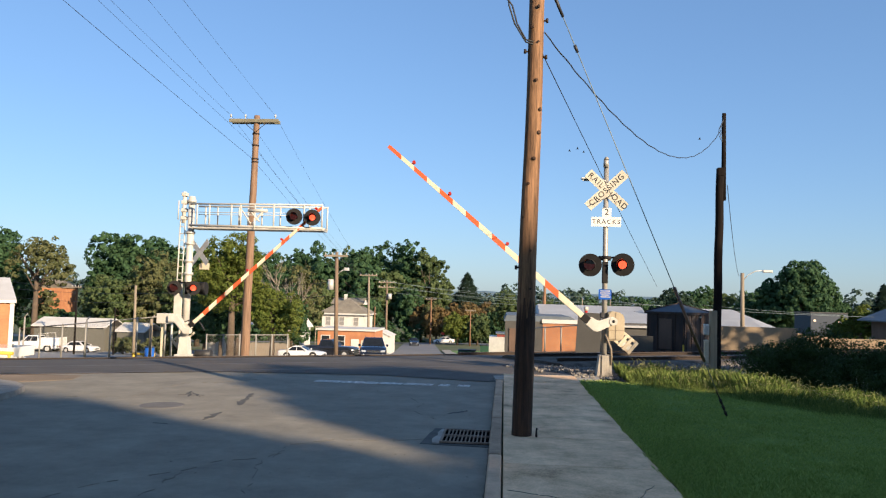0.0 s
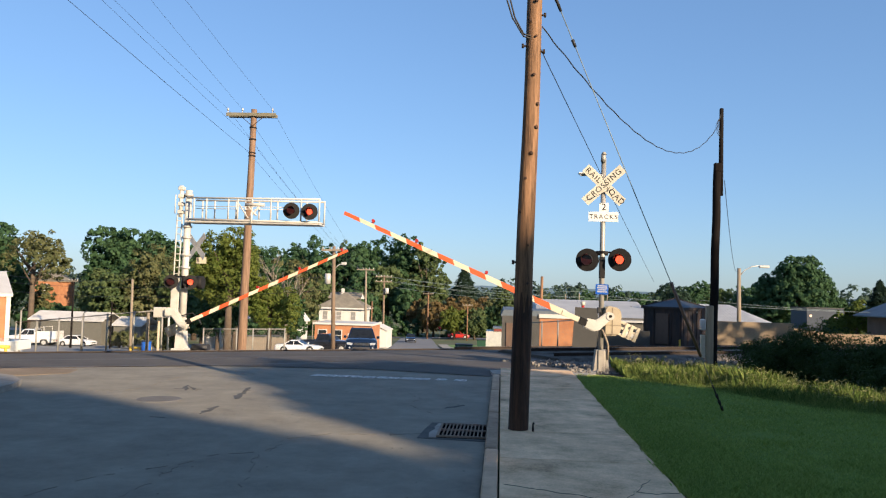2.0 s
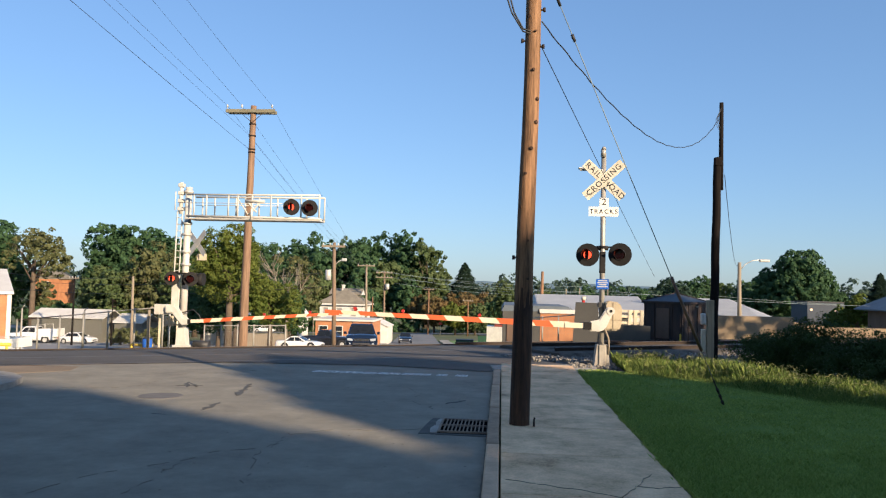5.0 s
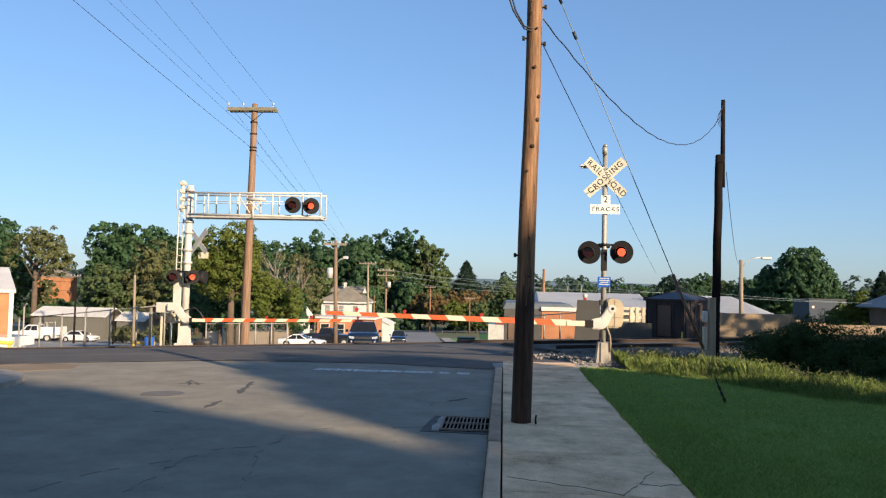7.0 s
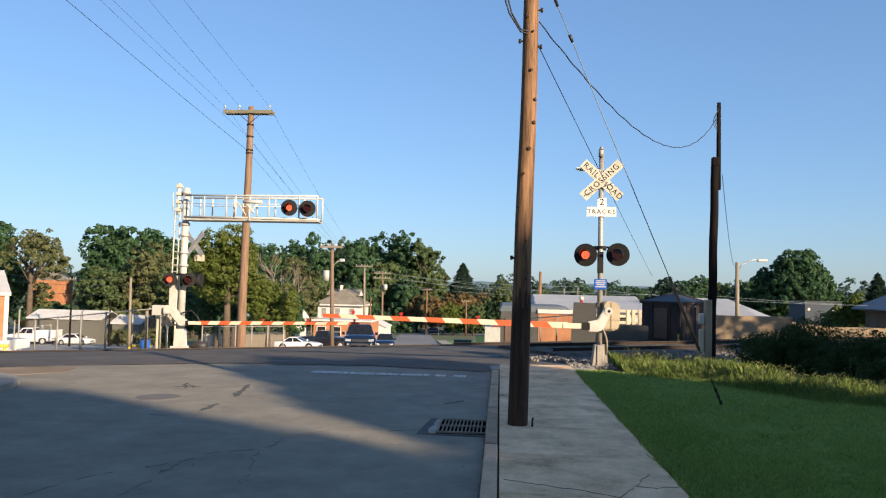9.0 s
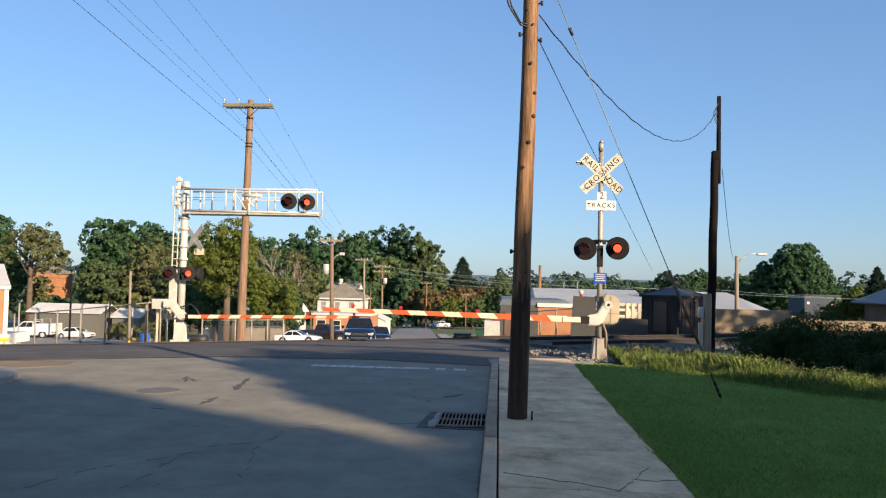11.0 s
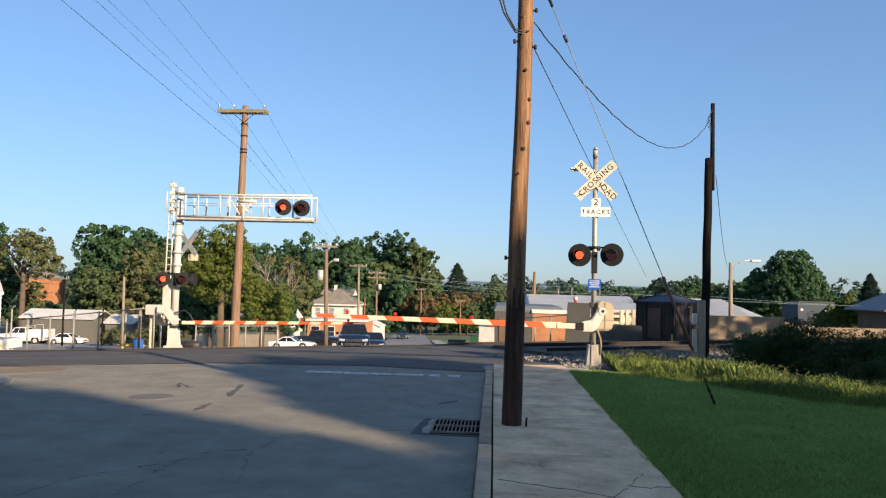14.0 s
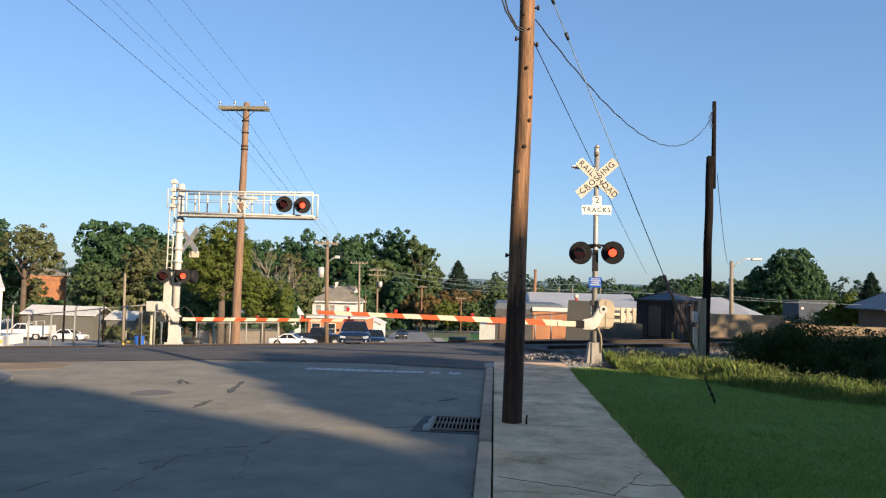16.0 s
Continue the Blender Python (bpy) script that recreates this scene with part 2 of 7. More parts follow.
def rod(bm, a, b, r0, r1=None, seg=10, cap=True):
    a, b = Vector(a), Vector(b)
    r1 = r0 if r1 is None else r1
    q = (b - a).to_track_quat("Z", "Y")
    rings = []
    for c, r in ((a, r0), (b, r1)):
        rings.append([bm.verts.new(c + q @ Vector((r * math.cos(k * math.tau / seg), r * math.sin(k * math.tau / seg), 0))) for k in range(seg)])
    for k in range(seg):
        f = bm.faces.new((rings[0][k], rings[0][(k + 1) % seg], rings[1][(k + 1) % seg], rings[1][k]))
        f.smooth = True
    if cap:
        bm.faces.new(rings[0][::-1])
        bm.faces.new(rings[1])
    return bm


def pipe(bm, pts, r, seg=6):
    """One round tube bent through pts."""
    pts = [Vector(p) for p in pts]
    rings = []
    for i, p in enumerate(pts):
        d = (pts[min(i + 1, len(pts) - 1)] - pts[max(i - 1, 0)]).normalized()
        a = d.cross(Vector((0.31, 0.95, 0.05))).normalized()
        b = d.cross(a)
        rings.append([bm.verts.new(p + a * (r * math.cos(k * math.tau / seg)) + b * (r * math.sin(k * math.tau / seg))) for k in range(seg)])
    fs = []
    for p, q in zip(rings, rings[1:]):
        for k in range(seg):
            f = bm.faces.new((p[k], p[(k + 1) % seg], q[(k + 1) % seg], q[k]))
            f.smooth = True
            fs.append(f)
    fs += [bm.faces.new(rings[0]), bm.faces.new(rings[-1][::-1])]
    bmesh.ops.recalc_face_normals(bm, faces=fs)
    return bm


def prism(bm, pts, axis, d0, d1):
    """A flat outline given in the two axes other than axis, thickened from d0 to d1."""
    def at(p, d):
        return {"x": (d, p[0], p[1]), "y": (p[0], d, p[1]), "z": (p[0], p[1], d)}[axis]
    a, b = [bm.verts.new(at(p, d0)) for p in pts], [bm.verts.new(at(p, d1)) for p in pts]
    n = len(pts)
    fs = [bm.faces.new(a), bm.faces.new(b[::-1])]
    fs += [bm.faces.new((a[i], b[i], b[(i + 1) % n], a[(i + 1) % n])) for i in range(n)]
    bmesh.ops.recalc_face_normals(bm, faces=fs)
    return bm


def mesh_of(name, bm, material):
    me = bpy.data.meshes.new(name)
    bm.to_mesh(me)
    bm.free()
    me.materials.append(material)
    return me


def part(name, bm, material, parent=None, label="", m=None):
    ob = new(name, mesh_of(name, bm, material))
    if parent is not None:
        ob.parent = parent
    if m is not None:
        ob.matrix_basis = m
    if label:
        tagged(ob, label)
    return ob


def thing(name, m, label, category, group="", kind=""):
    ob = new(name)
    ob.empty_display_size = 0.2
    ob.matrix_basis = m if isinstance(m, Matrix) else pose(*m)
    return tagged(ob, label, category, group, kind)


def B():
    return bmesh.new()


def raw(name, verts, faces, material, parent=None):
    me = bpy.data.meshes.new(name)
    me.from_pydata(verts, [], faces)
    me.materials.append(material)
    ob = new(name, me)
    if parent is not None:
        ob.parent = parent
    return ob


def cloud(name, verts, per, material, parent=None):
    """Many loose polygons of per corners each; verts is (n*per, 3)."""
    n = len(verts) // per
    me = bpy.data.meshes.new(name)
    me.vertices.add(n * per)
    me.vertices.foreach_set("co", np.asarray(verts, dtype=np.float32).ravel())
    me.loops.add(n * per)
    me.loops.foreach_set("vertex_index", np.arange(n * per, dtype=np.int32))
    me.polygons.add(n)
    me.polygons.foreach_set("loop_start", np.arange(0, n * per, per, dtype=np.int32))
    me.polygons.foreach_set("loop_total", np.full(n, per, dtype=np.int32))
    me.update(calc_edges=True)
    me.materials.append(material)
    ob = new(name, me)
    if parent is not None:
        ob.parent = parent
    return ob


# ---- the lie of the land ----
NX, NY = -0.515, 0.857          # across the tracks
TX, TY = 0.857, 0.515           # along the tracks
PROFILE = [(-400, 0.0), (13.2, 0.0), (19.0, 0.0), (25.3, -0.42), (45, -2.45), (60, -3.75), (75, -4.75), (100, -6.3), (180, -9.6), (4000, -9.6)]


def fall(x, y):
    n = NX * x + NY * y
    for (a, za), (b, zb) in zip(PROFILE, PROFILE[1:]):
        if n <= b:
            return za + (zb - za) * (n - a) / (b - a)
    return PROFILE[-1][1]


def tn(t, n, z=0.0):
    return (TX * t + NX * n, TY * t + NY * n, z)


# ground: one sheet out to the horizon
ns = [n for n, _ in PROFILE]
ts = [-3500, -600, -200, -80, -40, -20, 0, 20, 40, 80, 200, 600, 3500]
vs = [tn(t, n, z - 0.05) for n, z in PROFILE for t in ts]
W = len(ts)
ground = raw("ground", vs, [(i * W + j, i * W + j + 1, (i + 1) * W + j + 1, (i + 1) * W + j) for i in range(len(ns) - 1) for j in range(W - 1)], EARTH)
tagged(ground, "rough grassy ground falling away beyond the tracks", "ground", kind="structure")


def ribbon(name, left, right, lift, material, label, category="road"):
    """A road sheet between two lines of (x, y) points that follows the land."""
    verts, faces = [], []
    rows = []
    for k in range(len(left) - 1):
        steps = max(2, int(abs(left[k + 1][1] - left[k][1]) / 1.0)) if abs(left[k + 1][1]) < 70 else 16
        for s in range(steps):
            f = s / steps
            rows.append([(p[k][0] + (p[k + 1][0] - p[k][0]) * f, p[k][1] + (p[k + 1][1] - p[k][1]) * f) for p in (left, right)])
    rows.append([left[-1], right[-1]])
    m = 10
    for a, b in rows:
        for j in range(m + 1):
            x, y = a[0] + (b[0] - a[0]) * j / m, a[1] + (b[1] - a[1]) * j / m
            verts.append((x, y, fall(x, y) + lift))
    for i in range(len(rows) - 1):
        for j in range(m):
            q = i * (m + 1) + j
            faces.append((q, q + 1, q + m + 2, q + m + 1))
    ob = raw(name, verts, faces, material)
    return tagged(ob, label, category, kind="structure")


road = ribbon("road", [(-7.6, -25), (-7.6, 11.0), (-7.9, 11.9), (-8.9, 12.6), (-12.0, 13.0), (-12.0, 16.0)],
              [(-0.11, -25), (-0.11, 11.0), (-0.11, 12.0), (-0.11, 13.5), (-0.11, 15.2), (2.0, 17.6)], 0.0, ASPHALT, "worn grey asphalt road leading to the crossing")
edge = [(-24.0, 5.2), (-14.5, 11.0), (-9.3, 13.75), (-5.6, 15.5), (-2.6, 15.9), (-0.25, 15.35), (1.9, 16.9), (3.3, 17.75)]
crossing = ribbon("road_crossing", edge, [(x + NX * 9.5, y + NY * 9.5) for x, y in edge], 0.012, ASPHALT_NEW, "fresh dark asphalt laid across the tracks")
far_l = [(-9.6, 24.0), (-11.6, 50), (-14.6, 100), (-19.8, 150), (-21.4, 166)]
far_r = [(-0.4, 24.0), (-3.5, 50), (-7.7, 100), (-13.2, 150), (-14.8, 166)]
ribbon("road_far", far_l, far_r, 0.006, ASPHALT_FAR, "grey street running downhill beyond the crossing")
ribbon("road_side", [(-120, 164), (-60, 164), (20, 164), (80, 164)], [(-120, 172), (-60, 172), (20, 172), (80, 172)], 0.03, ASPHALT_FAR, "grey cross street at the bottom of the hill")
lot = ribbon("parking_lot", [(-100, 46), (-24, 46), (-16, 46), (-13, 46)], [(-100, 108), (-24, 108), (-20, 100), (-17, 90)], 0.004, LOT, "pale asphalt parking lot below the tracks", "parking lot")
ribbon("verge", [(-1.9, 50), (-3.9, 75), (-6.0, 100), (-8.1, 120)], [(6.0, 50), (4.0, 75), (2.0, 100), (0.0, 120)], 0.01, mat("sunlit verge grass", (0.10, 0.20, 0.03), (0.16, 0.26, 0.05), 0.9, scale=0.5, fine=6), "bright mown grass verge beside the far street", "grass")
ribbon("pavement_far", [(-3.4, 50), (-5.4, 75), (-7.5, 100), (-9.6, 120)], [(-2.0, 50), (-4.0, 75), (-6.1, 100), (-8.2, 120)], 0.10, CONCRETE_OLD, "pale concrete pavement along the far street", "pavement")
ribbon("pavement_verge", [(-11.8, 55), (-13.4, 80), (-14.7, 100)], [(-13.3, 55), (-14.9, 80), (-16.2, 100)], 0.09, CONCRETE_OLD, "pale concrete pavement along the far street", "pavement")

# worn shapes on the road
bm = B()
prism(bm, [(-12.5, 12.3), (-10.2, 12.0), (-8.9, 12.35), (-8.2, 12.75), (-7.7, 13.3), (-7.9, 14.0), (-8.6, 13.9), (-9.3, 13.6), (-11.0, 12.75)], "z", 0.001, 0.005)
tagged(part("dirt_patch", bm, DIRT), "tan dried mud spread over the road edge", "dirt", kind="structure")
bm = B()
for x0, x1 in ((-3.55, -2.35), (-2.32, -1.9), (-1.86, -1.32), (-1.2, -1.0), (-0.85, -0.62)):
    k = (x0 + 3.5) * 0.02
    prism(bm, [(x0, 14.35 + k), (x1, 14.33 + k), (x1 + 0.02, 14.62 + k * 0.6), (x0 + 0.03, 14.66 + k * 0.6)], "z", 0.002, 0.007)
stop_line = tagged(part("stop_line", bm, WHITE_LINE), "worn white stop line painted on the asphalt", "road marking", kind="structure")
bm = B()
random.seed(21)
for x0, y0, x1, y1, w in ((-5.12, 11.88, -4.68, 11.96, 0.05), (-5.10, 12.35, -4.88, 11.74, 0.045), (-4.98, 12.2, -4.74, 11.8, 0.03), (-4.06, 12.42, -3.98, 11.75, 0.045), (-3.96, 11.85, -3.86, 11.05, 0.07), (-3.83, 10.36, -3.80, 9.68, 0.045), (-4.30, 9.32, -4.12, 9.30, 0.03), (-0.75, 11.0, -0.5, 11.4, 0.03)):
    left, right = [], []
    for k in range(9):
        f = k / 8
        q = w * (0.25 + math.sin(f * math.pi)) * random.uniform(0.3, 1.1)
        x, y = x0 + (x1 - x0) * f + random.uniform(-0.03, 0.03), y0 + (y1 - y0) * f
        left.append((x - q, y + q * 0.3))
        right.append((x + q, y - q * 0.3))
    prism(bm, left + right[::-1], "z", 0.001, 0.005)
tagged(part("road_patches", bm, TAR), "dark sealed patches in the asphalt", "road marking", kind="structure")
bm = B()
random.seed(4)
CRACK_RUNS = (((-2.29, 8.34), (-2.28, 7.66), (-2.72, 7.42), (-2.87, 7.02), (-2.9, 6.75), (-2.85, 6.25), (-2.9, 5.8)), ((-2.3, 7.95), (-2.34, 7.3), (-2.2, 6.78), (-2.1, 6.2)), ((-2.87, 7.02), (-3.44, 6.27), (-3.6, 5.7)),
              ((-6.6, 11.2), (-5.81, 11.42), (-5.62, 11.79), (-5.63, 12.26), (-5.74, 12.9), (-5.64, 13.41), (-5.13, 13.7), (-4.61, 14.3)), ((-2.29, 8.34), (-1.9, 8.75), (-1.3, 8.8), (-0.7, 9.05)), ((-1.5, 12.6), (-1.2, 11.9), (-1.3, 11.2), (-0.9, 10.5)))
for run in CRACK_RUNS:
    for (xa, ya), (xb, yb) in zip(run, run[1:]):
        steps = max(2, int(math.hypot(xb - xa, yb - ya) / 0.09))
        px, py = xa, ya
        for k in range(1, steps + 1):
            f = k / steps
            nx, ny = xa + (xb - xa) * f + random.uniform(-0.035, 0.035), ya + (yb - ya) * f + random.uniform(-0.03, 0.03)
            if k == steps:
                nx, ny = xb, yb
            w = random.uniform(0.001, 0.004)
            if random.random() < 0.35:
                px, py = nx, ny
                continue
            ox, oy = -(ny - py), nx - px
            q = w / max(1e-4, math.hypot(ox, oy))
            prism(bm, [(px - ox * q, py - oy * q), (nx - ox * q, ny - oy * q), (nx + ox * q, ny + oy * q), (px + ox * q, py + oy * q)], "z", 0.001, 0.004)
            px, py = nx, ny
tagged(part("road_cracks", bm, HAIRLINE), "thin wandering cracks in the asphalt", "road surface", kind="structure")
bm = B()
rod(bm, (0, 0, 0.0), (0, 0, 0.005), 0.29, 0.29, 28)
cover = thing("manhole_cover", (-4.86, 10.78, 0.0), "dark round iron manhole cover set in the asphalt", "manhole cover")
part("lid", bm, mat("worn iron", (0.12, 0.11, 0.10), (0.17, 0.155, 0.14), 0.9, 0.0), cover)
bm = B()
prism(bm, [(0.31 * math.cos(k * math.tau / 28), 0.31 * math.sin(k * math.tau / 28)) for k in range(28)], "z", 0.0, 0.003)
part("rim", bm, mat("iron rim", (0.15, 0.135, 0.12), (0.20, 0.18, 0.16), 0.85), cover)

# dirt in the gutter and pits in the worn surface
random.seed(31)
bm = B()
y = 5.6
while y < 14.6:
    n = random.uniform(0.15, 0.5)
    w = random.uniform(0.006, 0.022)
    prism(bm, [(-0.120, y), (-0.120, y + n), (-0.132 - w * 0.5, y + n * 0.9), (-0.132 - w, y + n * 0.65), (-0.132 - w * 0.8, y + n * 0.3), (-0.132 - w * 0.4, y + n * 0.1)], "z", 0.001, 0.006)
    y += n * random.uniform(0.85, 1.0)
tagged(part("gutter_dirt", bm, CRACK), "dark damp dirt gathered along the foot of the kerb", "dirt", kind="stuff")
bm = B()
for k in range(70):
    x, y, q = random.uniform(-3.6, -0.3), random.uniform(5.8, 13.4), random.uniform(0.004, 0.013)
    prism(bm, [(x + q * random.uniform(0.5, 1.3) * math.cos(a), y + q * random.uniform(0.5, 1.3) * math.sin(a)) for a in (0, 1.1, 2.3, 3.3, 4.4, 5.4)], "z", 0.001, 0.0035)
tagged(part("road_pits", bm, CRACK), "small dark pits and specks in the worn asphalt", "road surface", kind="stuff")

# storm drain
drain = thing("storm_drain", (-0.41, 9.2, 0.0), "rusty iron storm drain grate beside the kerb", "drain")
bm = B()
prism(bm, [(-0.50, -0.50), (0.30, -0.56), (0.30, 0.52), (-0.10, 0.60), (-0.42, 0.54), (-0.46, 0.15)], "z", 0.001, 0.006)
part("patch", bm, TAR, drain, "dark damp asphalt patch")
bm = B()
prism(bm, [(-0.37, -0.46), (-0.29, -0.47), (-0.29, 0.47), (-0.33, 0.46), (-0.36, 0.2), (-0.34, 0.05), (-0.39, -0.2)], "z", 0.006, 0.016)
part("apron", bm, CONCRETE_OLD, drain, "broken pale mortar edge")
# flat black plate painted for the shade inside the drain
bm = B()
box(bm, -0.29, 0.29, -0.44, 0.44, 0.006, 0.010)
part("pit", bm, mat("flat black drain shade", (0.004, 0.004, 0.004), (0.006, 0.006, 0.006), 1.0, bump=0, spec=0.0), drain)
IRON = mat("rusty cast iron", (0.34, 0.25, 0.175), (0.18, 0.13, 0.095), 0.75, 0.2)
bm = B()
for x0, x1, y0, y1 in ((-0.29, -0.265, -0.43, 0.43), (0.27, 0.29, -0.43, 0.43), (-0.265, 0.27, -0.43, -0.40), (-0.265, 0.27, 0.40, 0.43), (-0.265, 0.27, -0.015, 0.015)):
    box(bm, x0, x1, y0, y1, 0.010, 0.030)
part("frame", bm, IRON, drain)
me = mesh_of("bar", box(B(), -0.007, 0.007, -0.40, 0.40, 0.012, 0.028), IRON)
for k in range(11):
    o = new("bar", me)
    o.parent, o.location = drain, (-0.222 + k * 0.0445, 0, 0)

# crack across the sidewalk
bm = B()
random.seed(5)
for run, thick in ((((0.96, 6.12), (1.08, 6.36), (1.14, 6.49), (1.21, 6.67), (1.35, 6.95)), 0.004), (((0.06, 6.54), (0.32, 6.42), (0.57, 6.33), (0.96, 6.12)), 0.0016), (((1.14, 6.49), (1.32, 6.45), (1.49, 6.52)), 0.0012)):
    for (xa, ya), (xb, yb) in zip(run, run[1:]):
        px, py = xa, ya
        for k in range(1, 5):
            nx, ny = xa + (xb - xa) * k / 4 + random.uniform(-0.012, 0.012), ya + (yb - ya) * k / 4 + random.uniform(-0.02, 0.02)
            w = thick * random.uniform(0.5, 1.2)
            prism(bm, [(px, py - w), (nx, ny - w), (nx, ny + w), (px, py + w)], "z", 0.06, 0.0645)
            px, py = nx, ny
tagged(part("pavement_crack", bm, CRACK), "thin dark crack across the sidewalk slabs", "crack", kind="structure")

# left kerb corner island
bm = B()
prism(bm, [(-12, 12.2), (-8.5, 12.35), (-7.95, 12.1), (-7.5, 11.65), (-7.26, 11.05), (-7.2, 10.4), (-7.3, -20), (-12, -20)], "z", -0.02, 0.09)
tagged(part("pavement_corner", bm, CONCRETE_OLD), "grey concrete corner pavement at the road edge", "pavement", kind="structure")
bm = B()
prism(bm, [(-60, 20), (-24, 11.5), (-12, 11.2), (-9.3, 12.4), (-9.2, 13.5), (-14.4, 10.9), (-23.9, 5.5)], "z", 0.0, 0.03)
tagged(part("gravel_apron", bm, DIRT), "tan earth and gravel beside the road", "ground", kind="structure")


# ---- pavement, kerb, lawn ----
SIDE = 0.06
random.seed(11)
pavement = tagged(new("pavement"), "pale concrete sidewalk in square slabs beside the kerb", "pavement", kind="structure")
slab_me = mesh_of("slab", box(B(), 0.006, 1.50, 0.004, 1.496, -0.06, SIDE, 0.005), CONCRETE)
y = -4.4
while y < 15.4:
    o = new("slab", slab_me)
    o.parent, o.location = pavement, (0.016, y, random.uniform(-0.002, 0.002))
    y += 1.5
bm = B()
prism(bm, [(-0.14, 15.55), (1.55, 15.5), (2.0, 16.2), (2.1, 17.2), (-0.2, 16.2)], "z", -0.02, 0.05)
tagged(part("pavement_ramp", bm, CONCRETE_OLD), "worn concrete ramp at the end of the sidewalk", "pavement", kind="structure")
kerb = tagged(new("kerb"), "weathered concrete kerb along the road edge", "kerb", kind="structure")
kerb_me = mesh_of("kerbstone", box(B(), -0.128, 0.006, 0.006, 2.394, -0.08, SIDE + 0.012, 0.018), KERBSTONE)
y = -4.0
while y < 14.0:
    o = new("kerbstone", kerb_me)
    o.parent, o.location = kerb, (random.uniform(-0.006, 0.006), y, random.uniform(-0.008, 0.008))
    y += 2.4
bm = B()
rod(bm, (0, 0, 0), (0, 0, 0.09), 0.013, 0.010, 8)
rod(bm, (0, 0, 0.09), (0.012, 0, 0.10), 0.014, 0.012, 8)
stake = thing("iron_stake", (0.405, 9.1, SIDE), "short rusty iron stub standing in the sidewalk", "stake")
part("stub", bm, RUST, stake)


def weed_line(x):
    """Where the mown lawn ends and the tall weeds begin."""
    return 15.6 - (x - 2.0) * 1.13 if x < 6.0 else 11.1 - (x - 6.0) * 0.9


vs, fs = [], []
xs = [1.55 + 0.5 * k for k in range(40)]
for x in xs:
    top = weed_line(x) + min(3.4, max(0.0, (x - 2.4) * 2.2))
    for j in range(25):
        y = -6 + (top + 6) * j / 24
        vs.append((x, y, min(0.08, SIDE - 0.02 + (x - 1.5) * 0.04) + 0.02 * noise.noise((x * 0.6, y * 0.6, 0))))
lawn = raw("lawn", vs, [(i * 25 + j, i * 25 + 25 + j, i * 25 + 26 + j, i * 25 + j + 1) for i in range(39) for j in range(24)], LAWN)
tagged(lawn, "short mown green lawn beside the sidewalk", "lawn", kind="structure")

rng = np.random.default_rng(3)


def blades(name, x, y, z, h, w, lean, material):
    """Tapered blades rooted at x, y, z."""
    n = len(x)
    a = rng.uniform(0, math.tau, n)
    l = rng.uniform(0, 1, n) * lean * h
    b = rng.uniform(0, math.tau, n)
    dx, dy = np.cos(a) * w / 2, np.sin(a) * w / 2
    lx, ly = np.cos(b) * l, np.sin(b) * l
    v = np.empty((n, 4, 3))
    v[:, 0] = np.stack([x - dx, y - dy, z], 1)
    v[:, 1] = np.stack([x + dx, y + dy, z], 1)
    v[:, 2] = np.stack([x + dx * 0.8 + lx * 0.35, y + dy * 0.8 + ly * 0.35, z + h * 0.6], 1)
    v[:, 3] = np.stack([x + lx, y + ly, z + h], 1)
    return cloud(name, v.reshape(-1, 3), 4, material)


n = 200000
y = 4.6 + 11.2 * rng.random(n) ** 1.25
x = 1.54 + rng.random(n) * (y * 0.66 - 1.2)
keep = (y < 15.9 - (x - 2.0) * 1.2) & (x > 1.54)
x, y = x[keep], y[keep]
tuft = np.array([noise.noise((a * 2.1, b * 2.1, 8.0)) for a, b in zip(x, y)])
g = blades("grass", x, y, np.full(len(x), 0.04) + np.minimum(0.03, (x - 1.5) * 0.04), rng.uniform(0.02, 0.045, len(x)) * (1 + 0.5 * tuft), 0.0065, 1.1, BLADE)
tagged(g, "short mown grass blades on the lawn", "grass", kind="stuff")
m = 9000
ey = rng.uniform(3.0, 15.4, m)
ex = 1.555 + 0.012 * np.sin(ey * 3.1) + 0.012 * np.sin(ey * 8.3) + rng.normal(0, 0.02, m)
g = blades("edge_grass", ex, ey, np.full(m, 0.045), rng.uniform(0.025, 0.06, m), 0.008, 1.1, BLADE)
tagged(g, "longer grass growing over the sidewalk edge", "grass", kind="stuff")
n = 175000
x = 2.5 + 8.0 * rng.random(n)
d = rng.random(n) ** 1.1 * 3.0
y = 15.35 - (x - 2.0) * 1.22 + d + 0.22 * np.sin(x * 2.3) + 0.15 * np.sin(x * 5.1) + rng.normal(0, 0.16, n)
keep = (x < 0.72 * y) & (y < 17.6)
x, y, d = x[keep], y[keep], d[keep]
dens = np.array([noise.noise((a * 1.3, b * 1.3, 3.0)) + 0.5 * noise.noise((a * 4.1, b * 4.1, 5.0)) for a, b in zip(x, y)])
g = blades("weeds", x, y, np.full(len(x), 0.05), (0.06 + 0.26 * rng.random(len(x)) ** 1.8) * np.clip(1 + 0.8 * dens, 0.4, 1.5) * np.clip(1.3 - 0.15 * (x - 2.5), 0.6, 1.0) * np.minimum(0.95, 0.12 + 0.50 * d), 0.0023, 0.5, WEED)
tagged(g, "tall sunlit yellow-green weeds along the lawn edge", "weeds", kind="stuff")
